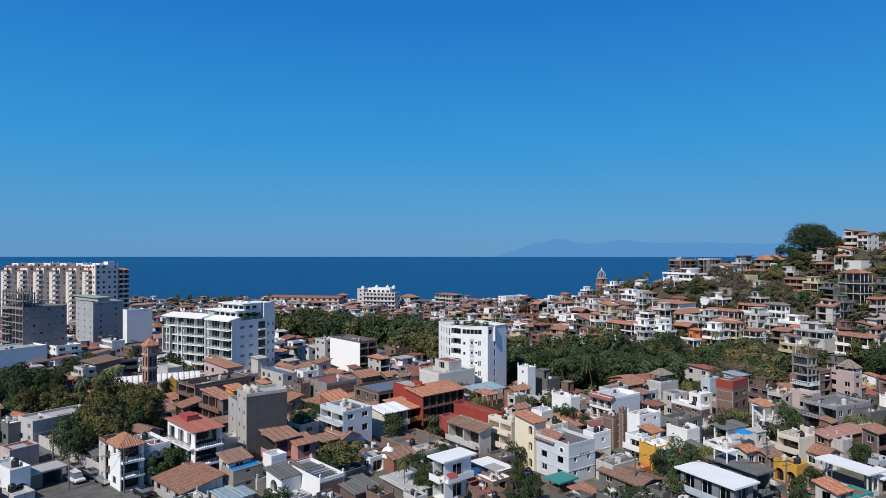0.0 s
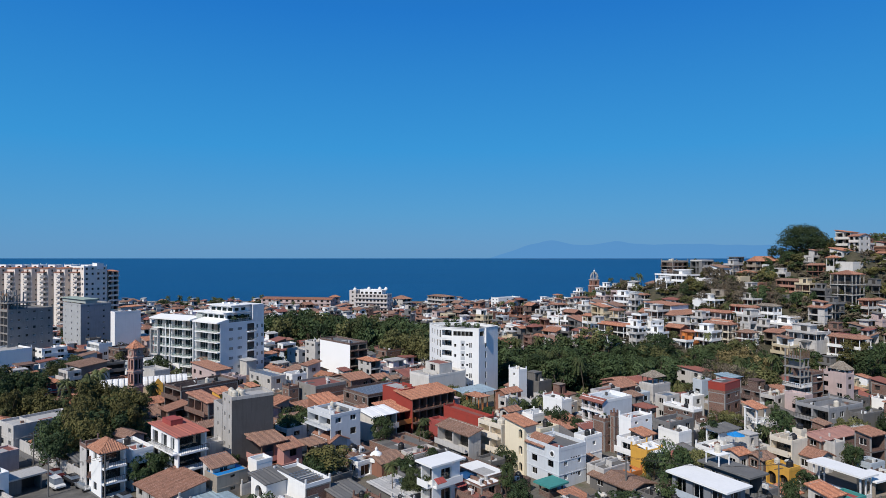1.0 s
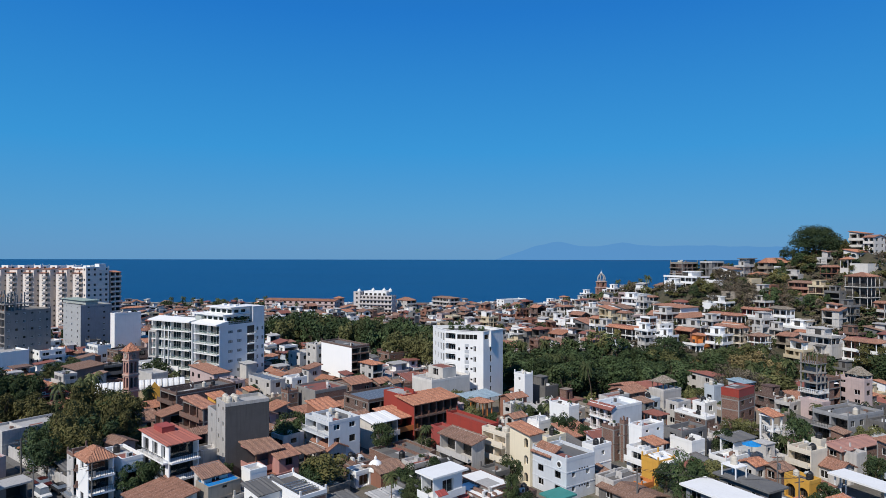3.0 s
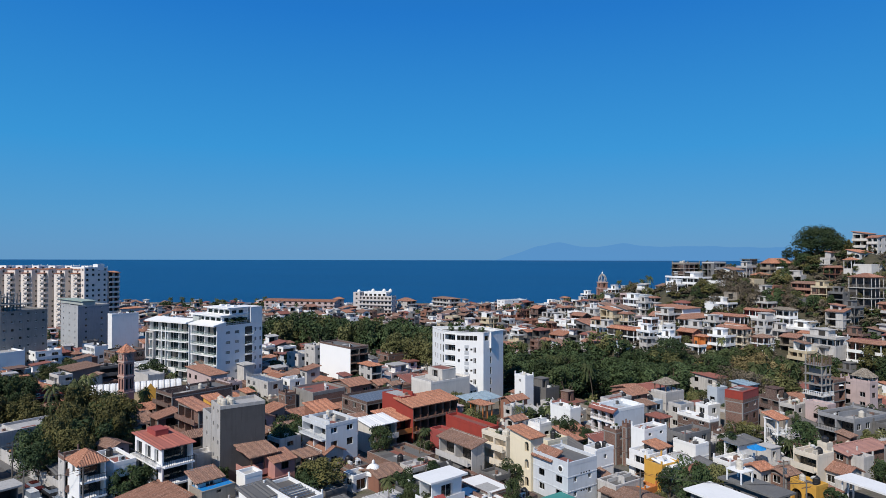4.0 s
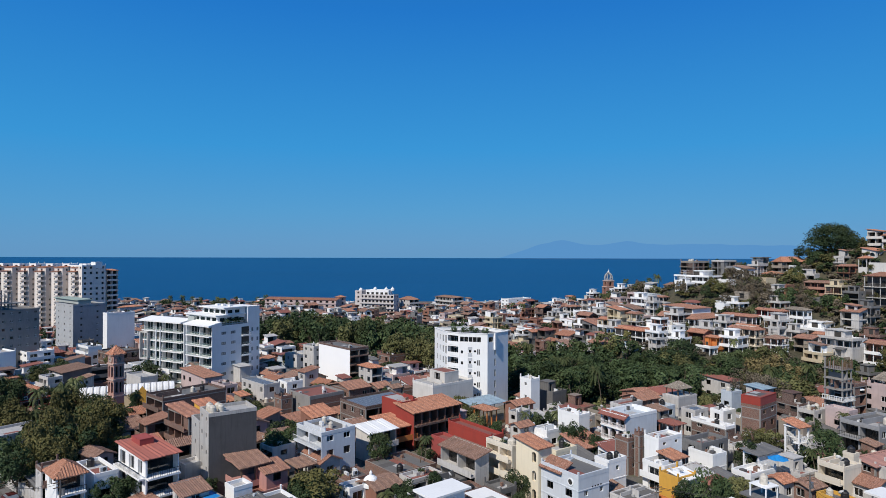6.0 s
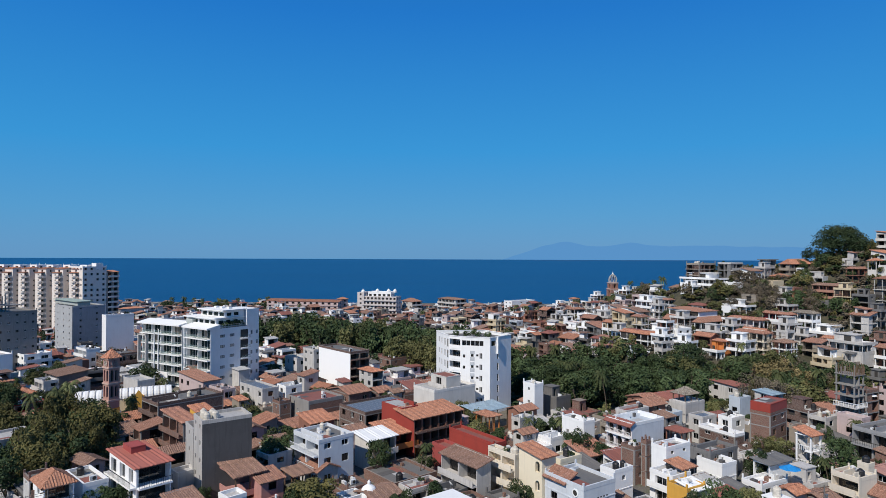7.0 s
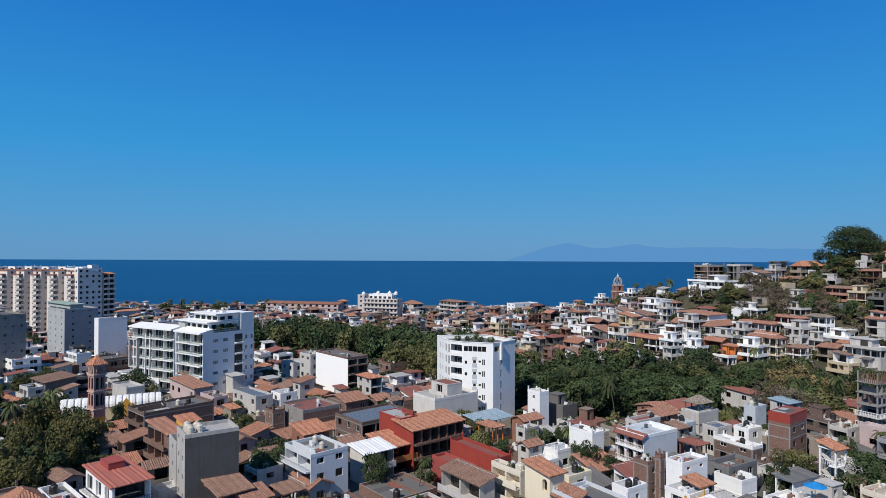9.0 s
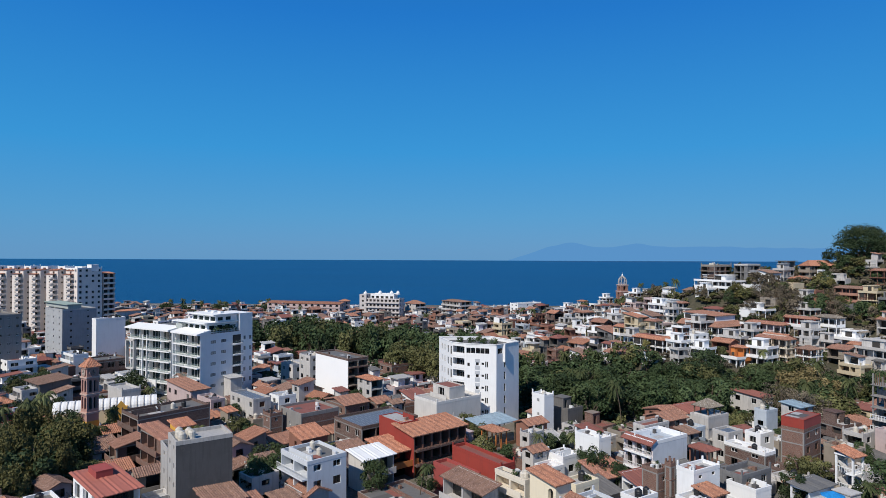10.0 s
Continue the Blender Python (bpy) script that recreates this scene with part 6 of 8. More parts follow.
house(89.0, 287.0, 6.0, 7.0, 31.5, 33, label='lilac rendered house with blank walls', wm=BLUE, fl='blank', fr='blank', clutter=1)
house(-79.0, 455.0, 12.6, 55.0, 15.1, 78, label='long low pink and white seafront building with a red tile roof', detail=0, clutter=1, roof='gable2', rm=TILE3, wm=PALEPINK, fl='arch', rise=1.2, base=1.0, baysl=12)
house(-78.0, 462.0, 5.5, 5.2, 16.7, 44, label='small red-roofed lookout tower', detail=0, clutter=1, roof='hip', rm=TILE3, wm=PALEPINK)
house(3.3, 420.0, 9.0, 18.0, 19.8, 40, label='white seafront apartment house', detail=0, clutter=1, fr='balc', fl='balc', roof='hip', rm=TILE2, rise=1)
house(40.2, 430.0, 20.7, 7.4, 18.3, 38, label='white flat-roofed house near the shore', detail=0, clutter=1, wm=BRIGHT)
house(-26.7, 450.0, 8.3, 12.3, 16.0, 41, label='white house with tiled terraces', detail=0, clutter=1, fr='balc', roof='hip', rm=TILE)
house(99.9, 374.0, 9.0, 7.9, 27.3, 34, label='white flat-roofed house below the church tower', detail=0, clutter=1, wm=BRIGHT)
house(53.3, 330.0, 5.0, 3.0, 21.3, 36, label='slim white block of flats', detail=0, clutter=1, wm=BRIGHT)

# ---------- landmarks ----------


def merge(main, sub):
    """Makes the parts of sub parts of main."""
    for c in list(sub.children):
        c.matrix_basis = main.matrix_basis.inverted() @ sub.matrix_basis @ c.matrix_basis
        c.parent = main
    bpy.data.objects.remove(sub)


def windows_for(ob, o, u, n, ops, kind="dark", dep=0.14):
    ang = math.degrees(math.atan2(u[1], u[0]))
    for op in ops:
        w, h = op[1] - op[0], op[3] - op[2]
        fm, pm = window_meshes(w, h, kind)
        q = Vector(o) + Vector(u) * op[0] - Vector(n) * dep + Vector((0, 0, op[2]))
        wob = part("window", fm, None, ob, "", pose(*q, 0, 0, ang) @ Matrix.Diagonal((w / round(w, 1), 1, h / round(h, 1), 1)))
        part("pane", pm, None, wob)


def white_tower():
    """White eight-storey block with chamfered faces."""
    pts = [(12.9, 183.0), (18.9, 189.8), (12, 199), (-1.5, 197), (0.6, 191), (2.2, 187.2), (5.4, 184.9)]
    z0, top, sh = 7.0, 27.9, 2.92
    ob = thing("apartment_tower", pose(15.2, 183, z0), "white eight-storey apartment tower with angled faces", "apartment building")
    g = Geo()
    loc = [Vector((x - 15.2, y - 183, 0)) for x, y in pts]
    for i, p in enumerate(loc):
        q = loc[(i + 1) % len(loc)]
        width = (q - p).length
        u = (q - p) / width
        n = Vector((u.y, -u.x, 0))
        ops, wins, bal, strips = [], [], [], []
        for s in range(7):
            zf = s * sh
            if i == 6:      # front
                wins += [(4.05, 4.65, zf + 1.35, zf + 1.9, 0.4, False), (4.95, 5.25, zf + 0.8, zf + 2.2, 0.4, False), (5.35, 5.65, zf + 0.8, zf + 2.2, 0.4, False), (2.65, 3.35, zf + 1.2, zf + 1.9, 0.4, False)]
                if s in (4, 5):
                    wins.append((0.5, 1.1, zf + 0.9, zf + 1.7, 0.5, False))
                strips += [(2.4, 3.6, zf + 0.15, zf + 1.15), (2.4, 3.6, zf + 1.95, zf + 2.75)]
            elif i == 3:    # far left
                wins += [(2.2, 2.9, zf + 0.7, zf + 2.2, 0.5, False), (4.6, 5.3, zf + 0.7, zf + 2.2, 0.5, False)]
            elif i == 4:
                wins += [(0.7, 1.5, zf + 0.5, zf + 2.3, 0.5, False), (2.6, 3.6, zf + 0.3, zf + 2.4, 0.6, False)]
            elif i == 5:    # balcony recess
                bal.append((0.2, width - 0.3, zf + 0.15, zf + 2.65, 1.6, False))
            elif i == 0:
                wins.append((3.0, 3.6, zf + 0.5, zf + 2.4, 0.4, False))
        if i == 6:
            wins = [w for w in wins if w[3] < 17.8]
            strips = [w for w in strips if w[3] < 17.8]
            wins += [(k, k + 1.05, 18.7, 20.0, 0.5, False) for k in (0.25, 1.4, 2.6, 3.75, 4.9)]
        if i == 0:
            wins.append((0.5, 2.4, 18.7, 20.0, 0.5, False))
            g2 = Geo()
            g2.box(2.7, -0.5, 16.5, 3.2, 0.0, 20.9)
            part("pier", g2, BRIGHT, ob, "", pose(*p, 0, 0, math.degrees(math.atan2(u.y, u.x))))
        for a, b, c, d in strips:
            r = Geo()
            r.box(a, -0.05, c, b, 0.0, d)
            part("panel", r, plaster("pale_grey_panel", (0.50, 0.52, 0.55), 0.2), ob, "", pose(*p, 0, 0, math.degrees(math.atan2(u.y, u.x))))
        ops = wins + bal
        wall(g, p, u, n, width, -1, top - z0, ops)
        windows_for(ob, p, u, n, wins)
        windows_for(ob, p, u, n, [(a + 1.0, b - 1.0, c, d - 0.6, e, f) for a, b, c, d, e, f in bal], "light", 1.5)
        for a, b, c, d, e, f in bal:
            r = Geo()
            r.box(0, -0.06, 0, b - a, 0.04, 0.95)
            part("balcony_parapet", r, BRIGHT, ob, "", pose(*(p + u * a + Vector((0, 0, c))), 0, 0, math.degrees(math.atan2(u.y, u.x))))
    part("wall", g, [BRIGHT, DARKIN], ob)
    g = Geo()
    g.poly([(p.x, p.y, top - z0 - 0.8) for p in loc])
    part("roof", g, ROOFG, ob)
    g = Geo()
    for i, p in enumerate(loc):
        q = loc[(i + 1) % len(loc)]
        g.tube(p + Vector((0, 0, top - z0 + 0.05)), q + Vector((0, 0, top - z0 + 0.05)), 0.12, 0.12, 6)
    part("coping", g, BRIGHT, ob)
    for a in ((4, 189.5), (7, 189), (10, 187.5), (12.5, 187), (9, 192)):
        shrub(*a, top - 0.8, 1.3)


def balcony_block(ob, m, wide, floors, sh, depth, breaks, canopy):
    """A glazed front of stacked balconies that faces -x: slabs, glass railings, dark glazing, party walls and a broad roof slab."""
    top = floors * sh
    g = Geo()
    g.box(0.9, 0, -1, depth, wide, top)
    part("wall", g, BRIGHT, ob, "", m)
    edges = [0.0, *breaks, wide]
    for s in range(floors):
        z = s * sh
        g = Geo()
        g.box(-1.5, 0, z - 0.12, 0.9, wide, z + 0.13)
        slab = part("balcony", g, BRIGHT, ob, "", m)
        for k, (y0, y1) in enumerate(zip(edges, edges[1:])):
            out = -1.46 if (s + k) % 3 else -1.1
            g = Geo()
            g.box(out, y0 + 0.1, z + 0.2, out + 0.04, y1 - 0.1, z + 1.1)
            part("glass_railing", g, GREENGL, slab)
            g = Geo()
            g.box(out - 0.03, y0 + 0.1, z + 1.1, out + 0.07, y1 - 0.1, z + 1.16)
            part("handrail", g, STEEL, slab)
            g = Geo()
            g.box(0.78, y0 + 0.15, z + 0.16, 0.88, y1 - 0.15, z + sh - 0.16)
            glazing = part("glazing", g, DARKGL, ob, "dark green-tinted sliding glass", m)
            f = Geo()
            n = max(2, round((y1 - y0) / 1.4))
            for e in range(1, n):
                y = y0 + 0.15 + (y1 - y0 - 0.3) * e / n
                f.box(0.72, y - 0.03, z + 0.16, 0.78, y + 0.03, z + sh - 0.16)
            part("mullion", f, FRAME, glazing)
            if (s * 2 + k) % 5 == 0:        # a drawn curtain or a lit blind behind the glass
                c = Geo()
                a = y0 + (y1 - y0) * 0.55
                c.box(0.73, a, z + 0.3, 0.77, min(y1 - 0.2, a + 1.5), z + sh - 0.3)
                part("blind", c, BEIGE, glazing)
    for y in edges:
        g = Geo()
        g.box(-0.5, y - 0.12, -1, 0.9, y + 0.12, top)
        part("party_wall", g, BRIGHT, ob, "", m)
    g = Geo()
    a, b = (-canopy, -0.5), (2.6, wide + 0.5)
    g.poly([(a[0], a[1], top + 0.35), (b[0], a[1], top + 1.25), (b[0], b[1], top + 1.25), (a[0], b[1], top + 0.35)])
    g.poly([(a[0], a[1], top - 0.05), (b[0], a[1], top - 0.05), (b[0], b[1], top - 0.05), (a[0], b[1], top - 0.05)])
    g.poly([(a[0], a[1], top - 0.05), (a[0], b[1], top - 0.05), (a[0], b[1], top + 0.35), (a[0], a[1], top + 0.35)])
    for y in (a[1], b[1]):
        g.poly([(a[0], y, top - 0.05), (b[0], y, top - 0.05), (b[0], y, top + 1.25), (a[0], y, top + 0.35)])
    g.poly([(b[0], a[1], top - 0.05), (b[0], b[1], top - 0.05), (b[0], b[1], top + 1.25), (b[0], a[1], top + 1.25)])
    part("canopy", g, BRIGHT, ob, "", m)
    g = Geo()
    g.box(2.62, 0.02, top - 0.02, depth, wide - 0.02, top + 0.12)
    part("roof", g, ROOFG, ob, "", m)


def condo():
    """White condominium of two balcony blocks with a glazed stair between them and stepped penthouses."""
    yaw, sh, floors = 56, 3.1, 6
    ob = thing("apartment_building", pose(-68.2, 203.7, 8.4, 0, 0, yaw), "white modern condominium with glazed balconies and a penthouse", "apartment building")
    one = Matrix.Identity(4)
    top = floors * sh
    balcony_block(ob, one, 12.2, floors, sh, 17.0, (6.2,), 1.9)
    wing = pose(0.6, 15.4, 0, 0, 0, 7)
    balcony_block(ob, wing, 19.0, floors, sh, 13.0, (5.0, 10.2, 14.6), 2.2)

    def bx(name, x0, y0, z0, x1, y1, z1, mat, m=one, label=""):
        g = Geo()
        g.box(x0, y0, z0, x1, y1, z1)
        return part(name, g, mat, ob, label, m)
    # stair slot with tall fins
    bx("stair_core", 1.6, 12.3, -1, 9.0, 15.6, top + 2.2, plaster("grey_green_stone", (0.42, 0.45, 0.43), 0.3))
    for k in range(3):
        bx("fin", -0.6 + 0.1 * k, 12.7 + 0.95 * k, -1, 1.5, 12.95 + 0.95 * k, top + 0.4, BRIGHT)
    # framed bay and leaning blades on the wing
    for z0, z1, y0, y1 in ((2 * sh, 5 * sh - 0.3, 14.9, 18.9),):
        for q in ((y0, z0, y1, z0 + 0.4), (y0, z1 - 0.4, y1, z1), (y0, z0, y0 + 0.4, z1), (y1 - 0.4, z0, y1, z1)):
            bx("bay_frame", -2.3, q[0], q[1], -1.3, q[2], q[3], WHITE, wing)
    for y in (9.6, 11.6):
        g = Geo()
        g.v = [(-2.0, y, -1), (-1.2, y, -1), (-1.6, y, top - 1.5), (-1.5, y, top - 1.5), (-2.0, y + 0.3, -1), (-1.2, y + 0.3, -1), (-1.6, y + 0.3, top - 1.5), (-1.5, y + 0.3, top - 1.5)]
        g.f = [(0, 1, 3, 2), (4, 6, 7, 5), (0, 2, 6, 4), (1, 5, 7, 3), (2, 3, 7, 6), (0, 4, 5, 1)]
        g.m = [0] * 6
        part("blade", g, BRIGHT, ob, "", wing)
    bx("garden_wall", -4.2, 2, -1, -3.9, 19.5, 4.6, BRIGHT, wing)
    # penthouses
    for x0, y0, x1, y1, z0, h in ((2.4, 1.3, 13.0, 16.5, top + 0.1, 2.7), (5.0, 1.0, 12.2, 12.8, top + 3.15, 1.9)):
        g = Geo()
        w, d = y1 - y0, x1 - x0
        fo = [(0.5 + 2.9 * k, 2.9 + 2.9 * k, 0.2, h - 0.5, 0.3, False) for k in range(int(w / 2.9))]
        so = [(0.8 + 2.6 * k, 2.6 + 2.6 * k, 0.3, h - 0.6, 0.3, False) for k in range(int((d - 1) / 2.6))]
        wall(g, (x0, y1, z0), (0, -1, 0), (-1, 0, 0), w, 0, h, fo)
        wall(g, (x0, y0, z0), (1, 0, 0), (0, -1, 0), d, 0, h, so)
        g.poly([(x1, y0, z0), (x1, y1, z0), (x1, y1, z0 + h), (x1, y0, z0 + h)])
        g.poly([(x0, y1, z0), (x1, y1, z0), (x1, y1, z0 + h), (x0, y1, z0 + h)])
        part("penthouse", g, [BRIGHT, DARKGL], ob)
        bx("penthouse_roof", x0 - 1.1, y0 - 0.7, z0 + h, x1 + 0.3, y1 + 0.6, z0 + h + 0.3, BRIGHT)
    bx("lift_tower", 12.4, 0.0, top - 0.1, 17.0, 9.5, top + 5.2, BRIGHT)
    for y in (3.0, 6.4, 9.4):
        bx("roof_hatch", 8.0, y, top + 5.35, 9.2, y + 1.1, top + 5.9, BRIGHT)
    g = Geo()
    g.box(0.6, -0.02, top + 0.95, 12.3, 0.05, top + 1.02)
    for k in range(12):
        g.box(0.7 + k, -0.02, top, 0.75 + k, 0.05, top + 0.96)
    part("terrace_railing", g, FRAME, ob)
    # end wall: wide windows, a stack of balconies, two columns of small windows
    for s in range(5):
        zf = 2.6 + s * 3.1
        for u, w, h in ((2.9, 1.5, 0.75), (6.3, 1.5, 0.75), (13.9, 0.6, 1.1), (15.9, 0.6, 1.1)):
            fm, pm = window_meshes(w, h, "dark")
            wob = part("window", fm, None, ob, "", pose(u, -0.05, zf + 0.9))
            part("pane", pm, None, wob)
        # No hole is cut: a dark slab on the wall paints the recess shade.
        bx("balcony_recess", 10.1, -0.02, zf + 0.1, 12.9, 0.4, zf + 2.6, DARKIN)
        g = Geo()
        g.box(9.9, -1.1, zf - 0.1, 13.1, -0.03, zf + 0.12)
        bo = part("side_balcony", g, BRIGHT, ob)
        g = Geo()
        g.box(9.95, -1.08, zf + 0.12, 13.05, -1.03, zf + 1.05)
        part("glass_railing", g, GREENGL, bo)
    a, b = Vector((math.cos(radians(yaw)), math.sin(radians(yaw)))), Vector((-math.sin(radians(yaw)), math.cos(radians(yaw))))
    for k in range(9):
        q = Vector((-68.2, 203.7)) + a * (4.5 + 0.9 * k) + b * (0.7 + 0.3 * (k % 2))
        shrub(q.x, q.y, 8.4 + top + 0.1, (0.9, 1.3, 0.7)[k % 3])


def beach_hotel():
    lab = "large pale hotel with stepped balcony bays and red tile roofs"
    m = plaster("pale_hotel", (0.76, 0.69, 0.63), 0.2)
    kw = dict(label="x", base=2, storey=3.0, detail=0, clutter=0)
    main = house(-208, 369, 13.5, 15, 41.4, 58, m, fr="win", fl="win", name="hotel", cat="hotel", wm2=BRIGHT, bays=4, **{**kw, "label": lab})
    merge(main, house(-200.6, 381.2, 6.6, 6, 38.0, 58, m, fr="balc", fl="blank", wm2=m, bays=2, rail="slab", roof="shed", rm=TILE3, rise=0.8, **kw))
    merge(main, house(-204, 375.4, 4.0, 5, 43.2, 58, BRIGHT, fr="small", fl="small", **{**kw, "base": 41}))
    # Darker, browner copy of m that paints shade onto the bays' right faces.
    brown = plaster("painted_hotel_shade", (0.46, 0.39, 0.34), 0.3)
    for i in range(6):
        x, y = -212.6 - 10.5 * i, 369.6 + 1.0 * i
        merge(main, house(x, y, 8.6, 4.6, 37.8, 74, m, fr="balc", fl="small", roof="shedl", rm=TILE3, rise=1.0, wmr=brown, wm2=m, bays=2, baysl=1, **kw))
        merge(main, house(x + 1.8, y + 1.6, 6.0, 6.0, 40.0, 74, m, fr="win", fl="win", roof="shedl", rm=TILE3, rise=0.9, **kw))
        merge(main, house(x + 3.0, y + 6.0, 6.0, 5.2, 42.2, 74, BRIGHT, fr="win", fl="door", **kw))
        merge(main, house(x + 2.0, y + 8.0, 4.0, 10.4, 40.6, 74, m, fr="blank", fl="win", **kw))
        for s in range(11):        # curved balcony fronts that step out towards the sea
            c = Geo()
            c.lathe(0, 0, ((0.0, 0), (1.5, 0), (1.5, 0.95), (1.4, 0.95), (1.4, 0.1)), 10)
            part("balcony", c, m, main, "", main.matrix_basis.inverted() @ pose(x - 1.2, y + 0.7, 5.2 + 3.0 * s))


def clock_tower():
    lab = "pink brick church clock tower with arched openings and a tiled cap"
    ob = thing("clock_tower", pose(-76.4, 164.0, 7, 0, 0, 58) @ Matrix.Diagonal((0.88, 0.88, 1.0, 1)), lab, "tower")
    w = 2.9
    stone, trim = plaster("pink_stone", (0.50, 0.29, 0.24), 0.4), plaster("pale_pink_stone", (0.60, 0.42, 0.35), 0.3)
    g = Geo()
    for o, u, n in (((0, 0, 0), (1, 0, 0), (0, -1, 0)), ((0, w, 0), (0, -1, 0), (-1, 0, 0)), ((w, 0, 0), (0, 1, 0), (1, 0, 0)), ((w, w, 0), (-1, 0, 0), (0, 1, 0))):
        ops = []
        for z in (8.6, 12.3):
            ops += [(0.35, 1.25, z + 0.4, z + 3.0, 0.7, True), (1.65, 2.55, z + 0.4, z + 3.0, 0.7, True)]
        wall(g, o, u, n, w, 0, 18, ops)
    part("shaft", g, [stone, DARKIN], ob)
    for z, e in ((8.0, 0.2), (12.0, 0.2), (15.7, 0.22), (17.9, 0.32)):
        c = Geo()
        c.box(-e, -e, z, w + e, w + e, z + 0.35)
        part("cornice", c, trim, ob)
    f = Geo()
    f.box(-0.05, -0.05, -1, w + 0.05, w + 0.05, 6.4)
    part("base", f, OCHRE, ob)
    c = Geo()
    lo = [(-0.5, -0.5, 18.15), (w + 0.5, -0.5, 18.15), (w + 0.5, w + 0.5, 18.15), (-0.5, w + 0.5, 18.15)]
    ap = (w / 2, w / 2, 20.2)
    for i in range(4):
        c.slope(lo[i], lo[(i + 1) % 4], ap, ap)
    part("roof", c, TILE3, ob)
    for m in (Matrix.Translation((w / 2, -0.06, 16.95)) @ Matrix.Rotation(radians(90), 4, "X"), Matrix.Translation((-0.06, w / 2, 16.95)) @ Matrix.Rotation(radians(-90), 4, "Y")):
        d = Geo()
        d.lathe(0, 0, ((0.78, 0.0), (0.78, 0.1)), 20)
        face = part("clock_face", d, plaster("dial", (0.55, 0.48, 0.42), 0.2), ob, "", m)
        r = Geo()
        r.lathe(0, 0, ((0.92, -0.02), (0.92, 0.14), (0.76, 0.14), (0.76, 0.1)), 20)
        part("rim", r, stone, face)
        k = Geo()
        k.box(-0.04, 0, 0.11, 0.04, 0.6, 0.14)
        k.box(0, -0.04, 0.11, 0.4, 0.04, 0.14)
        part("clock_pointers", k, IRON, face)


def church_nave():
    ob = thing("church", pose(-91.1, 175.0, 8, 0, 0, 26.5), "white church hall with a ribbed barrel-vault roof", "church")
    L, R = 22.0, 2.6
    g = Geo()
    g.box(0, -R, -1, L, R, 4.6)
    part("wall", g, CREAM, ob)
    v = Geo()
    n, m = 10, 30
    for i in range(m + 1):
        x = L * i / m
        for j in range(n + 1):
            a = math.pi * j / n
            rr = R + (0.12 if i % 2 else 0)
            v.v.append((x, -rr * math.cos(a), 4.6 + rr * 0.8 * math.sin(a)))
    for i in range(m):
        for j in range(n):
            k = i * (n + 1) + j
            v.f.append((k, k + 1, k + n + 2, k + n + 1))
    for x in (0, L):
        v.poly([(x, -R * math.cos(math.pi * j / n), 4.6 + R * 0.8 * math.sin(math.pi * j / n)) for j in range(n + 1)])
    v.m = []
    part("vault", v, BRIGHT, ob)
    for i in range(1, 15):
        r = Geo()
        x = L * i / 15
        for j in range(10):
            a, b = math.pi * j / 10, math.pi * (j + 1) / 10
            r.tube((x, -(R + 0.1) * math.cos(a), 4.6 + (R + 0.1) * 0.8 * math.sin(a)), (x, -(R + 0.1) * math.cos(b), 4.6 + (R + 0.1) * 0.8 * math.sin(b)), 0.16, 0.16, 5)
        part("rib", r, WHITE, ob)
    f = Geo()
    f.box(13, -R - 2.2, -1, 15.6, -R + 0.1, 5.2)
    f.poly([(13, -R - 2.2, 5.2), (15.6, -R - 2.2, 5.2), (14.3, -R - 2.2, 7)])
    part("side_portal", f, OCHRE, ob)


def crowned_church_tower():
    ob = thing("church_tower", pose(95, 386, 17.2, 0, 0, 20) @ Matrix.Diagonal((1.18, 1.18, 1.0, 1)), "red brick church bell tower under an open white crown", "tower")
    g = Geo()
    for k, (s, z0, z1) in enumerate(((2.4, -2, 7), (2.15, 7, 12), (1.85, 12, 15.5))):
        for i in range(4):
            r = Matrix.Rotation(i * math.pi / 2, 3, "Z")
            ops = [] if k == 0 else [(s - 0.65, s + 0.65, z0 + 0.6, z1 - 0.7, 0.9, True)]
            wall(g, r @ Vector((-s, -s, 0)), r @ Vector((1, 0, 0)), r @ Vector((0, -1, 0)), 2 * s, z0, z1, ops)
        g.poly([(-s, -s, z1), (s, -s, z1), (s, s, z1), (-s, s, z1)])
    part("shaft", g, [brick_mat("church_brick", (0.36, 0.15, 0.10)), DARKIN], ob)
    for s, z in ((2.6, 7), (2.35, 12), (2.1, 15.5)):
        c = Geo()
        c.box(-s, -s, z - 0.2, s, s, z + 0.25)
        part("cornice", c, plaster("pale_pink_stone", (0.6, 0.42, 0.35)), ob)
    for i in range(8):
        a = i * math.pi / 4
        c = Geo()
        pr = ((1.75, 15.7), (2.0, 17.2), (1.7, 18.8), (0.9, 20.0), (0.2, 20.5))
        for (r0, z0), (r1, z1) in zip(pr, pr[1:]):
            c.tube((r0 * math.cos(a), r0 * math.sin(a), z0), (r1 * math.cos(a), r1 * math.sin(a), z1), 0.22, 0.2, 5)
        part("crown_rib", c, plaster("grey_white_stone", (0.42, 0.41, 0.40), 0.6), ob)
    c = Geo()
    c.lathe(0, 0, ((0.1, 20.3), (0.45, 20.8), (0.4, 21.3), (0.05, 21.6), (0.05, 22.6)), 8)
    part("finial", c, BRIGHT, ob)


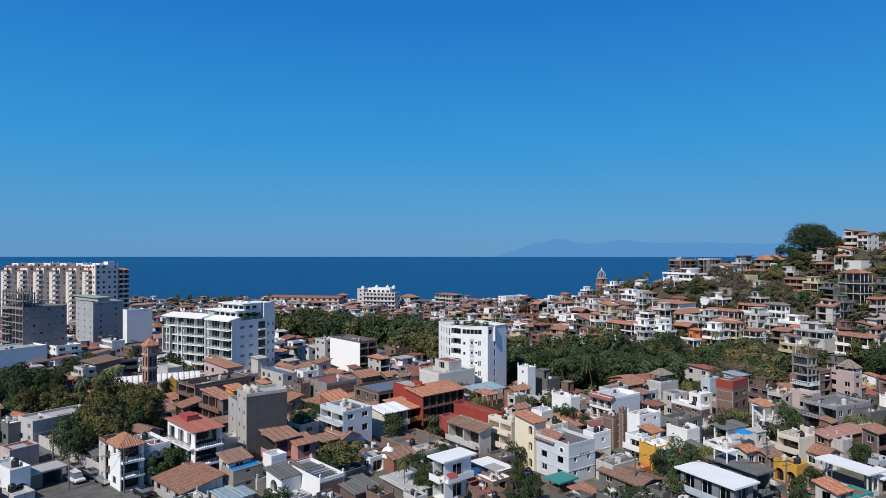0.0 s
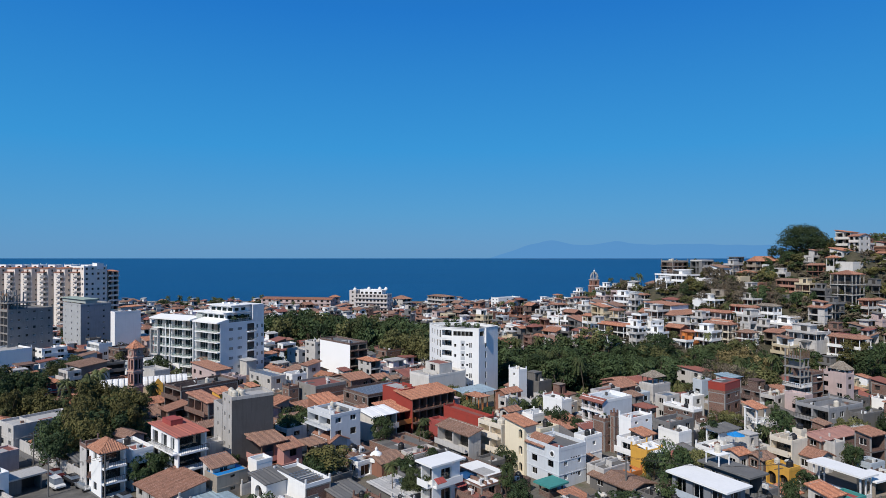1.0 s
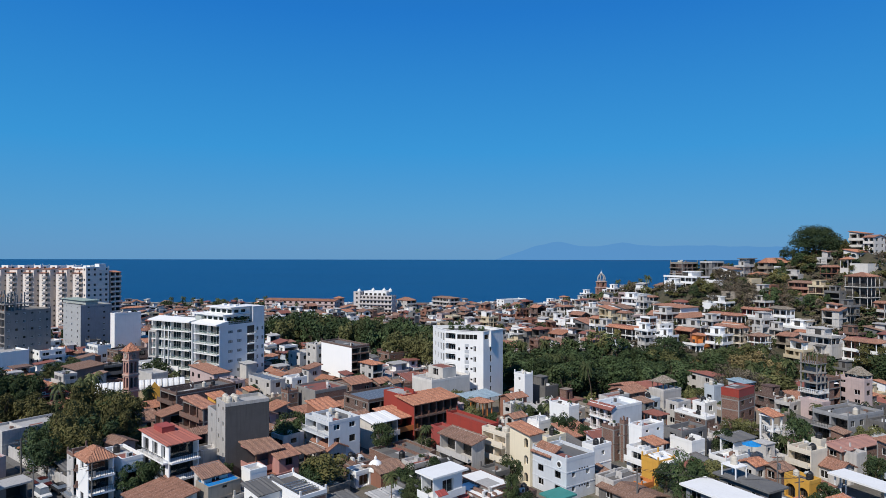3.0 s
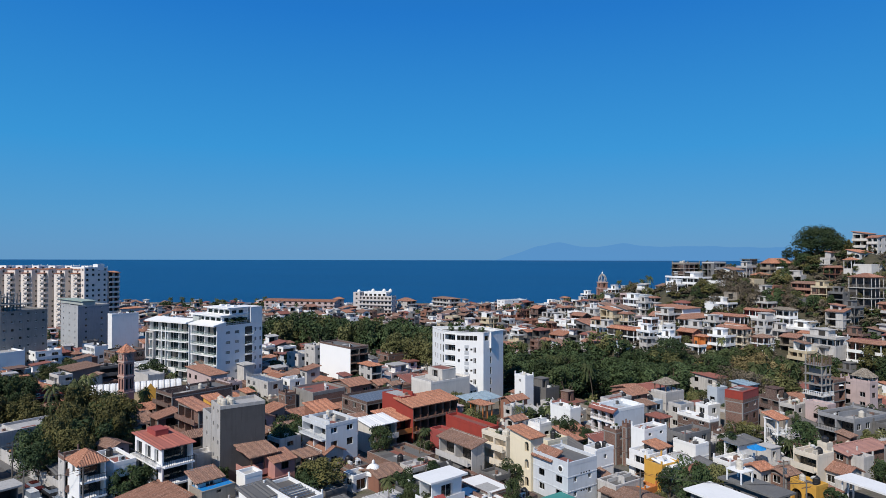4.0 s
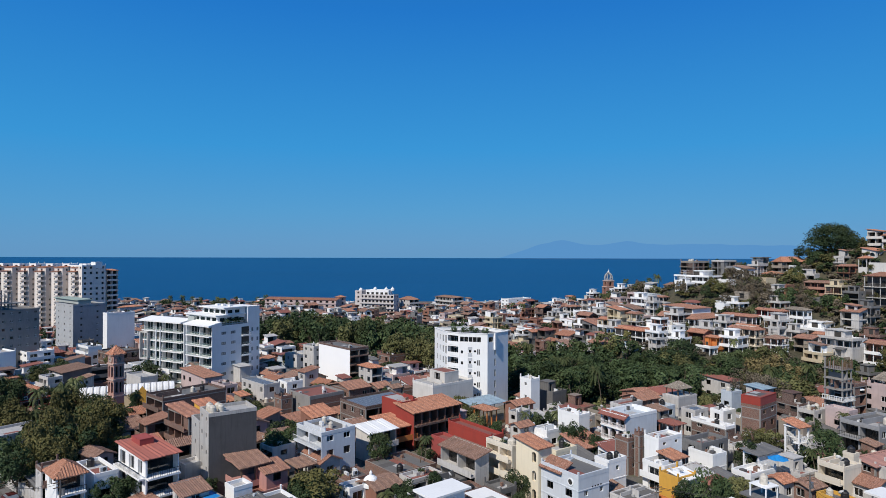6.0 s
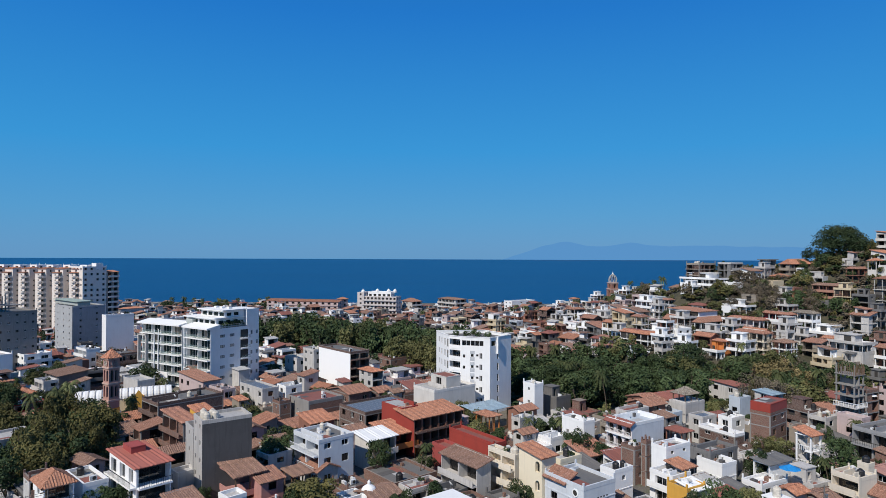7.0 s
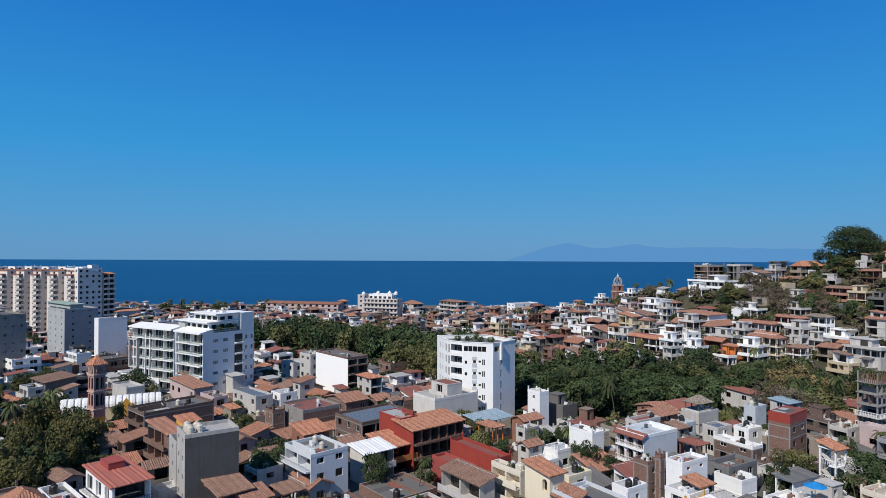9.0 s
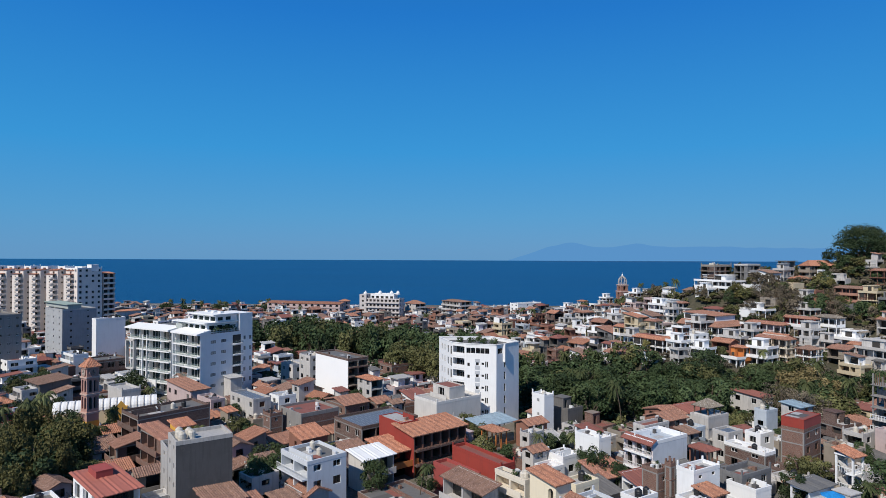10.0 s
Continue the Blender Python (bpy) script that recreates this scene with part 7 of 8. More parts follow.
def seafront_hotel():
    lab = "white six-storey seafront hotel with cupolas on the roof"
    main = house(-37, 443, 9, 25, 20, 74, plaster("hotel_white", (0.62, 0.57, 0.55), 0.3), fr="win", fl="door", label=lab, name="hotel", cat="hotel", base=1, storey=3.2, detail=0, clutter=0, baysl=9)
    merge(main, house(-41, 446, 7, 17, 23, 74, BRIGHT, fr="win", fl="door", label="x", base=19, detail=0, clutter=0, drop=0.1))
    merge(main, house(-60, 449, 8, 5, 22.5, 74, MATS["hotel_white"], fr="win", fl="win", label="x", base=1, storey=3.2, detail=0, clutter=0))
    for x, y, z in ((-61, 452, 22.5), (-51, 452, 23), (-43, 450, 23), (-38.5, 449, 23)):
        c = Geo()
        c.lathe(0, 0, ((1.3, -0.5), (1.3, 0.6), (1.0, 1.2), (0.4, 1.6), (0.1, 1.8), (0.08, 2.4)), 8)
        part("cupola", c, BRIGHT, main, "", main.matrix_basis.inverted() @ pose(x, y, z))


def concrete_frame():
    """A slender house under construction: slabs, columns, shuttering and a finished lower floor with balconies."""
    ob = thing("building_frame", pose(92.3, 161.2, 8.5, 0, 0, 28), "unfinished concrete building frame with open floors", "building")
    w, d = 3.6, 4.2
    levels = (5.2, 7.5, 9.9, 12.3, 14.6)
    g = Geo()
    wall(g, (0, 0, 0), (1, 0, 0), (0, -1, 0), w, -1, 5.2, [(0.6, 2.8, 0.6, 2.4, 0.5, False)])
    wall(g, (0, d, 0), (0, -1, 0), (-1, 0, 0), d, -1, 5.2, [(0.6, 1.6, 3.0, 4.4, 0.5, False), (2.2, 3.4, 3.0, 4.4, 0.5, False)])
    g.poly([(w, 0, -1), (w, d, -1), (w, d, 5.2), (w, 0, 5.2)])
    part("wall", g, [PALEPINK, DARKIN], ob)
    for s, z in enumerate(levels):
        e = 0.75 if s < 2 else 0.18
        g = Geo()
        g.box(-e, -e, z - 0.2, w + 0.2, d + 0.2, z)
        part("slab", g, WHITE if s < 2 else CONCL, ob)
    for x in (0.14, w / 2, w - 0.14):
        for y in (0.14, d - 0.14):
            g = Geo()
            g.box(x - 0.13, y - 0.13, 5.2, x + 0.13, y + 0.13, 14.6 + (1.2 if x > 1 else 2.2))
            part("column", g, CONCL, ob)
    for s, (z0, z1) in enumerate(zip(levels, levels[1:])):
        g = Geo()
        if s == 0:
            g.box(0.2, d - 0.14, z0, w - 0.2, d - 0.02, z1 - 0.2)
            g.box(0.9, 1.6, z0, w - 0.2, 1.72, z1 - 0.2)
        elif s == 1:
            g.box(w * 0.55, d - 0.14, z0, w - 0.2, d - 0.02, z1 - 0.2)
        elif s == 2:
            g.box(0.3, 1.9, z0, w * 0.55, 2.02, z1 - 0.2)
        else:
            g.box(w * 0.5 - 0.06, 0.3, z0, w * 0.5 + 0.06, d - 0.2, z0 + 1.1)
        part("infill_wall", g, (GREYP, GREYP, BRICK, CONCL)[s], ob)
    for z in (5.2, 7.5):
        for y0, y1, x0, x1 in ((-0.7, -0.62, -0.7, w), (-0.7, d, -0.7, -0.62)):
            r = Geo()
            r.box(x0, y0, z + 0.85, x1, y1, z + 0.95)
            n = 9
            for k in range(n + 1):
                a, b = x0 + (x1 - x0 - 0.08) * k / n, y0 + (y1 - y0 - 0.08) * k / n
                r.box(a, b, z, a + 0.08, b + 0.08, z + 0.86)
            part("balustrade", r, BRIGHT, ob)
    for i in range(9):
        for side in (0, 1):
            g = Geo()
            k = 0.05 + i * 0.42
            h = (2.3, 1.7, 2.6, 2.0)[(i + side) % 4]
            g.box(k, -0.2, 14.6, k + 0.12, -0.1, 14.6 + h) if side else g.box(-0.2, k, 14.6, -0.1, k + 0.12, 14.6 + h)
            part("shuttering_board", g, WOOD, ob)


def small_dome(x, y, z, r):
    ob = thing("dome", pose(x, y, z), "small white plastered dome with a lantern", "dome", "roof domes")
    g = Geo()
    g.lathe(0, 0, ((r * 1.1, 0), (r * 1.1, r * 0.4), (r, r * 0.4), (r * 0.95, r * 0.7), (r * 0.75, r * 1.05), (r * 0.4, r * 1.3), (r * 0.18, r * 1.38)), 14)
    part("shell", g, BRIGHT, ob)
    g = Geo()
    g.lathe(0, 0, ((r * 0.2, r * 1.35), (r * 0.2, r * 1.7), (0.02, r * 1.95)), 8)
    part("lantern", g, BRIGHT, ob)


white_tower()
condo()
beach_hotel()
clock_tower()
church_nave()
crowned_church_tower()
seafront_hotel()
concrete_frame()
house(98.3, 166.5, 5.0, 5.5, 18.6, 28, BRICK, "open", "open", rm=CONC, label="half-built storeys of bare brick and concrete", clutter=0)
small_dome(-9.5, 119.5, 11.6, 1.3)

# ---------- the rest of the town ----------
FOREST = ((-88, 335, 24), (-60, 312, 26), (-35, 292, 26), (-10, 268, 24), (8, 245, 18), (30, 225, 22), (50, 212, 26), (72, 206, 20), (92, 202, 15), (112, 208, 8), (144, 203, 10), (42, 190, 11), (62, 188, 10), (84, 187, 8), (100, 190, 5), (30, 200, 12), (40, 236, 13), (60, 222, 12))
PARK = ((-66, 134, 11), (-76, 142, 10), (-78, 118, 8), (-112, 165, 13), (-100, 150, 8), (-80, 152, 7), (-70, 147, 6))


CLEAR = ((73, 140, 7), (-23, 196, 6), (13, 175, 8), (22, 180, 7))


def inside(spots, x, y, grow=0.0):
    return any(math.hypot(x - a, y - b) < r + grow for a, b, r in spots)


taken = []
for o in scene.collection.objects:
    if o.parent is None and o.get("category") in ("house", "apartment building", "hotel", "church", "tower", "building"):
        m = o.matrix_basis
        pts = [m @ c.matrix_basis @ Vector(q) for c in o.children if c.name.startswith(("wall", "slab", "shaft", "base")) for q in c.bound_box]
        inv = m.inverted()
        ls = [inv @ p for p in pts]
        if ls:
            taken.append((inv, min(p.x for p in ls), min(p.y for p in ls), max(p.x for p in ls), max(p.y for p in ls)))


def free(x, y, r):
    for inv, x0, y0, x1, y1 in taken:
        p = inv @ Vector((x, y, 0))
        if x0 - r < p.x < x1 + r and y0 - r < p.y < y1 + r:
            return False
    return True


ROAD = (Vector((-90.5, 131.5)), Vector((-38.5, 91.5)))


def road_dist(x, y):
    a, b = ROAD
    d = (b - a).normalized()
    p = Vector((x, y)) - a
    return max(0, abs(p.x * d.y - p.y * d.x - 2.5) - 2.5) if -5 < p.dot(d) < 75 else 99


WALLS = [WHITE, BRIGHT, BRIGHT, WHITE, BRIGHT, CREAM, BEIGE, GREYP, BRICK, PALEPINK, TERRA, CONC, BLUE, BRICK2]
NAMES = {"cream_plaster": "cream", "white_plaster": "white", "bright_white_plaster": "bright white", "cream_plaster": "cream", "beige_plaster": "beige", "grey_cement_render": "grey rendered", "red_brick": "bare brick", "pale_pink_plaster": "pale pink", "terracotta_plaster": "terracotta", "pale_blue_plaster": "pale blue", "raw_concrete": "bare concrete", "brown_brick": "brown brick", "dark_weathered_concrete": "dark concrete"}


def fill_town(y, y1, limit):
    """Rows of small houses wherever nothing else stands."""
    r = random.Random(int(y))
    made = 0
    while y < y1:
        step = 6.0 if y < 186 else 7.6
        x = -0.74 * y - 8 + r.uniform(0, 6)
        while x < 0.78 * y + 6:
            px, py = x + r.uniform(-1.5, 1.5), y + r.uniform(-2, 2)
            x += step * r.uniform(0.85, 1.25)
            hillside = px > 55 and py > 205 and ground(px, py) > 9.5
            if (inside(FOREST, px, py, -1) and (py < 217 or not hillside)) or inside(CLEAR, px, py) or inside(PARK, px, py) or road_dist(px, py) < 6 or math.hypot(px - 4, py - 10) < 78:
                continue
            if hillside and r.random() < (0.03 if ground(px, py) < 25 or px < 100 else 0.05 if px < 140 and ground(px, py) > 30 else 0.5):
                continue
            if math.hypot(px - 117, py - 206) < 8:
                continue
            if py < 185 and abs(px) > 0.68 * py + 12:
                continue
            wr, wl = (r.uniform(3.6, 6.8), r.uniform(3.6, 7.0)) if py > 186 else (r.uniform(3.4, 6.5), r.uniform(3.4, 7)) if py > 124 else (r.uniform(2.8, 4.6), r.uniform(2.8, 5))
            if hillside:
                wr, wl = wr * r.uniform(0.8, 1.15), wl * r.uniform(0.85, 1.25)
            yaw = 40 - 22 * math.atan2(px, py) + r.uniform(-6, 6)
            ca, sa = math.cos(radians(yaw)), math.sin(radians(yaw))
            lo = 3.5 if py > 186 else 2.4
            while wr > lo and wl > lo and not free(px, py, max(wr, wl) * 0.46):
                wr, wl = wr - 0.8, wl - 0.8
            if wr <= lo or wl <= lo:
                continue
            near = (px - ca * wr / 2 + sa * wl / 2, py - sa * wr / 2 - ca * wl / 2)
            st = r.choice((1, 1, 1, 1, 1, 2)) if py < 190 else 1 if py < 245 else r.choice((1, 1, 1, 2)) if py < 310 else r.choice((1, 1, 2, 2, 3)) if py < 400 else r.choice((1, 1, 2, 2, 2, 3))
            if px < -100 and py < 330:
                st = r.choice((1, 1, 2))
            if hillside:
                st = r.choice((1, 2, 2, 3)) if py < 262 or px < 95 else r.choice((1, 1, 2))
            g0 = min(ground(px + a, py + b) for a in (-4, 4) for b in (-4, 4))
            top = max(g0 + 2.8 * st, ground(px, py) + 2.3) + r.uniform(-0.5, 0.4)
            wm = r.choice(WALLS) if py > 186 else r.choice((WHITE, WHITE, BRIGHT, GREYP, CONC, BEIGE, BRICK, BRICK2, WHITE, DARKC)) if py > 124 else r.choice((GREYP, CONC, BRICK, BRICK2, WHITE, DARKC))
            if 124 < py < 186 and px < 14:
                wm = r.choice((BRICK, TERRA, WHITE, PALEPINK, BRICK2, WHITE, BEIGE))
            if hillside:
                wm = r.choice((WHITE, BRIGHT, WHITE, BRIGHT, BRIGHT, GREYP, BRICK, TERRA, PALEPINK, PALEPINK, CREAM) if px < 112 else (WHITE, BRIGHT, WHITE, BEIGE, TERRA, GREYP, BRICK, TERRA, PALEPINK, PALEPINK, CREAM))
            rf = r.choice(("flat", "flat", "flat", "flat", "flat", "flat", "shed", "sheet")) if py < 186 else r.choice(("flat", "flat", "flat", "flat", "flat", "gable2", "shed", "shedl")) if py < 250 else r.choice(("flat", "flat", "flat", "flat", "flat", "flat", "hip", "gable", "gable2", "shed", "shedl"))
            rm = r.choice((ROOFW, ROOFW, ROOFG, ROOFR, ROOFR) if py > 124 else (ROOFW, ROOFG, CONC, DARKC, ROOFR)) if rf == "flat" else r.choice((ROOFG, CONC, ROOFW, ROOFR)) if rf == "sheet" else r.choice((TILE, TILE2, TILE, TILE3)) if hillside else r.choice((TILE, TILE2, TILE, TILE2, TILE3, ROOFR))
            if 124 < py < 186 and px < 14:
                rf = r.choice(("flat", "flat", "shed", "shedl", "gable2", "gable"))
                rm = r.choice((ROOFR, SALMON, TERRA, ROOFW)) if rf == "flat" else r.choice((TILE, TILE3, TILE2))
            if py < 117:
                top, rf, rm = g0 + r.uniform(1.9, 2.6), "flat", r.choice((ROOFG, ROOFW, CONC, TERRA))
            sty = ("win", "win", "balc", "door", "small", "blank")
            fl, fr = r.choice(sty), r.choice(sty)
            if hillside or py > 250:
                fl, fr = r.choice(("balc", "open", "open", "door")), r.choice(("balc", "open", "win"))
            lab = f"{NAMES[wm.name]} {('one', 'two', 'three', 'four')[st - 1]}-storey house with a {'flat' if rf == 'flat' else 'sheet' if rf == 'sheet' else 'clay tile'} roof"
            if hillside and r.random() < 0.55:
                terrace_house(near[0], near[1], wr, wl, top, yaw, g0, wm, r.choice((WHITE, BRIGHT, BRIGHT, wm, WHITE) if px < 112 else (WHITE, wm, BEIGE, CREAM, wm, WHITE)), "slab" if r.random() < (0.68 if px < 112 else 0.5) else r.choice(("shed", "shed", "shed", "hip")), r.choice((TILE, TILE2, TILE, TILE3, ROOFR)), lab, rail=r.choice(("band", "iron", "bars")))
                taken.append((pose(near[0], near[1], 0, 0, 0, yaw).inverted(), 0, 0, wr, wl))
                made += 1
                continue
            house(near[0], near[1], wr, wl, top, yaw, wm, fr, fl, rf, rm, base=g0, label=lab, detail=1 if py < 170 else 0, clutter=2 if py < 200 else 1, rooms=py > 118, rail="iron" if r.random() < 0.3 and py < 160 or hillside and r.random() < 0.55 else "slab")
            taken.append((pose(near[0], near[1], 0, 0, 0, yaw).inverted(), 0, 0, wr, wl))
            made += 1
            if py > 186 and min(wr, wl) > 3.4 and r.random() < (0.5 if rf == "flat" else 0.15):     # a room or roofed terrace on top
                w2, l2 = wr * r.uniform(0.45, 0.75), wl * r.uniform(0.45, 0.75)
                a2, b2 = r.choice((0.15, wr - w2 - 0.15)), r.uniform(0.3, wl - l2 - 0.1)
                house(near[0] + ca * a2 - sa * b2, near[1] + sa * a2 + ca * b2, w2, l2, top + r.uniform(1.7, 2.3), yaw, r.choice((wm, WHITE, BRIGHT, BRIGHT)), r.choice(("open", "open", "door", "win")), r.choice(("open", "open", "door", "blank")), r.choice(("shed", "shedl", "flat", "flat", "slab", "slab")), r.choice((TILE, TILE2, ROOFR, ROOFW, ROOFW, ROOFG)), base=top - 0.5, label=lab, detail=0, clutter=0, drop=0.1, rise=0.6, par=0.2)
        y += step * 0.98
    return made


def plant_forest(far):
    r = random.Random(8)
    for a, b, rad in FOREST:
        for i in range(int(rad * rad / 27)):
            q, d = r.uniform(0, 6.28), rad * math.sqrt(r.random())
            x, y = a + d * math.cos(q), b + d * math.sin(q)
            if not free(x, y, 1.5) or (x > 40 and ground(x, y) > 14.5):
                continue
            if (y > 216) != far:
                continue
            k = r.choice(("dark", "mid", "mid", "olive", "yellow", "yellow", "dry") if x > 78 and r.random() < 0.7 else ("dark", "dark", "mid", "mid", "mid", "mid", "yellow") if x > 15 else ("dark", "mid", "mid", "mid", "yellow"))
            tree(x, y, r.uniform(4.2, 6.8), r.uniform(8, 12) * (1.3 if x < 15 else 1.0), k, where="in the wooded valley", group="valley trees")
        for i in range(1):
            x, y = a + r.uniform(-rad, rad), b + r.uniform(-rad, rad)
            if free(x, y, 1.5) and ground(x, y) < 10.5 and (y > 216) == far:
                palm(x, y, r.uniform(9, 11.5))


def plant_valley():
    r = random.Random(9)
    for a, b, rad in PARK:
        for i in range(int(rad * rad / 15)):
            q, d = r.uniform(0, 6.28), rad * math.sqrt(r.random())
            x, y = a + d * math.cos(q), b + d * math.sin(q)
            if free(x, y, 1.0) and road_dist(x, y) > 5:
                tree(x, y, r.uniform(3.2, 5.0), r.uniform(8, 12), r.choice(("olive", "mid", "olive")), where="in the churchyard", group="churchyard trees")
    n = 0
    while n < 105:                      # between the houses
        y = r.uniform(99, 210)
        x = r.uniform(-0.72, 0.72) * y
        if not free(x, y, 0.3) or road_dist(x, y) < 5 or inside(FOREST, x, y) or math.hypot(x - 4, y - 10) < 78 or (y < 128 and r.random() < 0.75):
            continue
        n += 1
        if r.random() < 0.12:
            palm(x, y, r.uniform(4.5, 6.5))
        else:
            tree(x, y, r.uniform(1.7, 3.2), r.uniform(4, 7), r.choice(("dark", "dark", "mid", "mid", "yellow")))


def plant_far():
    r = random.Random(18)
    n = 0
    while n < 760:                      # gardens on the hill
        x, y = r.uniform(55, 260), r.uniform(205, 400)
        if x > 0.8 * y + 10 or ground(x, y) < 9.5 or not free(x, y, 0.2) or (x < 98 and r.random() < 0.6) or (152 < x < 194 and 246 < y < 277):
            continue
        n += 1
        kind = r.choice(("dark", "olive", "mid", "mid", "olive", "yellow", "dry", "dry", "dry"))
        if n > 380 and (ground(x, y) < 24 or x < 105):
            n -= 1
            continue
        if r.random() < 0.05:
            palm(x, y, r.uniform(5, 8))
        else:
            tree(x, y, r.uniform(1.6, 3.6), r.uniform(2.8, 5.6) * (1.3 if ground(x, y) > 27 else 0.85), kind)
    n = 0
    while n < 190:                      # among the far roofs
        y = r.uniform(215, 480)
        x = r.uniform(-0.72, 0.42) * y
        if not free(x, y, 0.3) or inside(FOREST, x, y):
            continue
        n += 1
        if r.random() < 0.1:
            palm(x, y, r.uniform(8, 11))
        else:
            tree(x, y, r.uniform(2, 3.5), r.uniform(4, 8), r.choice(("dark", "mid", "yellow")))
    for i in range(6500):               # low scrub
        x, y = r.uniform(50, 270), r.uniform(195, 380)
        if x < 0.8 * y + 10 and ground(x, y) > 9.2 and free(x, y, -0.2) and (r.random() < 0.2 or (x > 98 and ground(x, y) > 17)):
            tree(x, y, r.uniform(1.0, 2.4), r.uniform(1.5, 3.4), r.choice(("dark", "mid", "olive", "yellow", "dry", "dry", "dry")))
    for a, b, rad in FOREST + PARK:      # undergrowth
        for i in range(int(rad * rad / 4)):
            q, d = r.uniform(0, 6.28), rad * 1.1 * math.sqrt(r.random())
            x, y = a + d * math.cos(q), b + d * math.sin(q)
            if free(x, y, 0.2) and road_dist(x, y) > 7 and ground(x, y) < 15:
                tree(x, y, r.uniform(1.4, 2.6), r.uniform(2, 3.4), r.choice(("dark", "dark", "mid", "yellow")))
    for i in range(260):                # rough grass and low bushes on the open bank
        x, y = r.uniform(104, 138), r.uniform(184, 206)
        if free(x, y, 0.2):
            tree(x, y, r.uniform(1.0, 2.0), r.uniform(1.4, 2.4), r.choice(("mid", "yellow", "yellow", "straw")))
    for i in range(16):                 # palms and trees along the beach
        palm(r.uniform(-215, -120), r.uniform(470, 505), r.uniform(9, 12))
    for i in range(70):
        tree(r.uniform(-215, -100), r.uniform(465, 508), r.uniform(3.5, 6), r.uniform(6, 10), r.choice(("dark", "dark", "mid")))


def build_street():
    a, b = ROAD
    d = (b - a).normalized()
    n = Vector((-d.y, d.x))
    g = Geo()
    g.poly([(*(a + n * -9.0), 9.42), (*(b + n * -9.0), 9.42), (*(b + n * 3.2), 9.42), (*(a + n * 3.2), 9.42)])
    m, nn, l, bs = base_mat("worn_asphalt")
    p = coords(nn, l)
    f = noise_tex(nn, l, p, 0.6, 5)
    l.new(mixed(nn, l, (0.075, 0.072, 0.068), (0.14, 0.132, 0.122), ramp(nn, l, f, 0.35, 0.7)), bs.inputs["Base Color"])
    bs.inputs["Roughness"].default_value = 0.9
    tagged(part("road", g, m), "worn grey asphalt street", "road", kind="structure")
    g = Geo()
    k = len(g.v)
    for lo, hi, z0, z1 in ((3.2, 4.5, 9.0, 9.58),):
        q = [a + n * lo, b + n * lo, b + n * hi, a + n * hi]
        g.poly([(*p_, z1) for p_ in q])
        g.poly([(*q[0], z0), (*q[1], z0), (*q[1], z1), (*q[0], z1)])
    tagged(part("pavement", g, ROOFG), "pale concrete pavement with a kerb", "pavement", kind="structure")
    ob = thing("garden_wall", Matrix.Identity(4), "white rendered garden wall along the street", "wall")
    for i in range(9):
        g = Geo()
        p0, p1 = a + n * 4.6 + d * (5 + i * 3.2), a + n * 4.6 + d * (5 + i * 3.2 + 3.0)
        q = [p0, p1, p1 + n * 0.2, p0 + n * 0.2]
        for j in range(4):
            r0, r1 = q[j], q[(j + 1) % 4]
            g.poly([(*r0, 9.2), (*r1, 9.2), (*r1, 11.6), (*r0, 11.6)])
        g.poly([(*p_, 11.6) for p_ in q])
        part("wall_panel", g, WHITE, ob)
        g = Geo()
        c = p1 + d * 0.1 + n * 0.1
        g.box(c.x - 0.17, c.y - 0.17, 9.2, c.x + 0.17, c.y + 0.17, 11.9)
        part("pier", g, WHITE, ob)


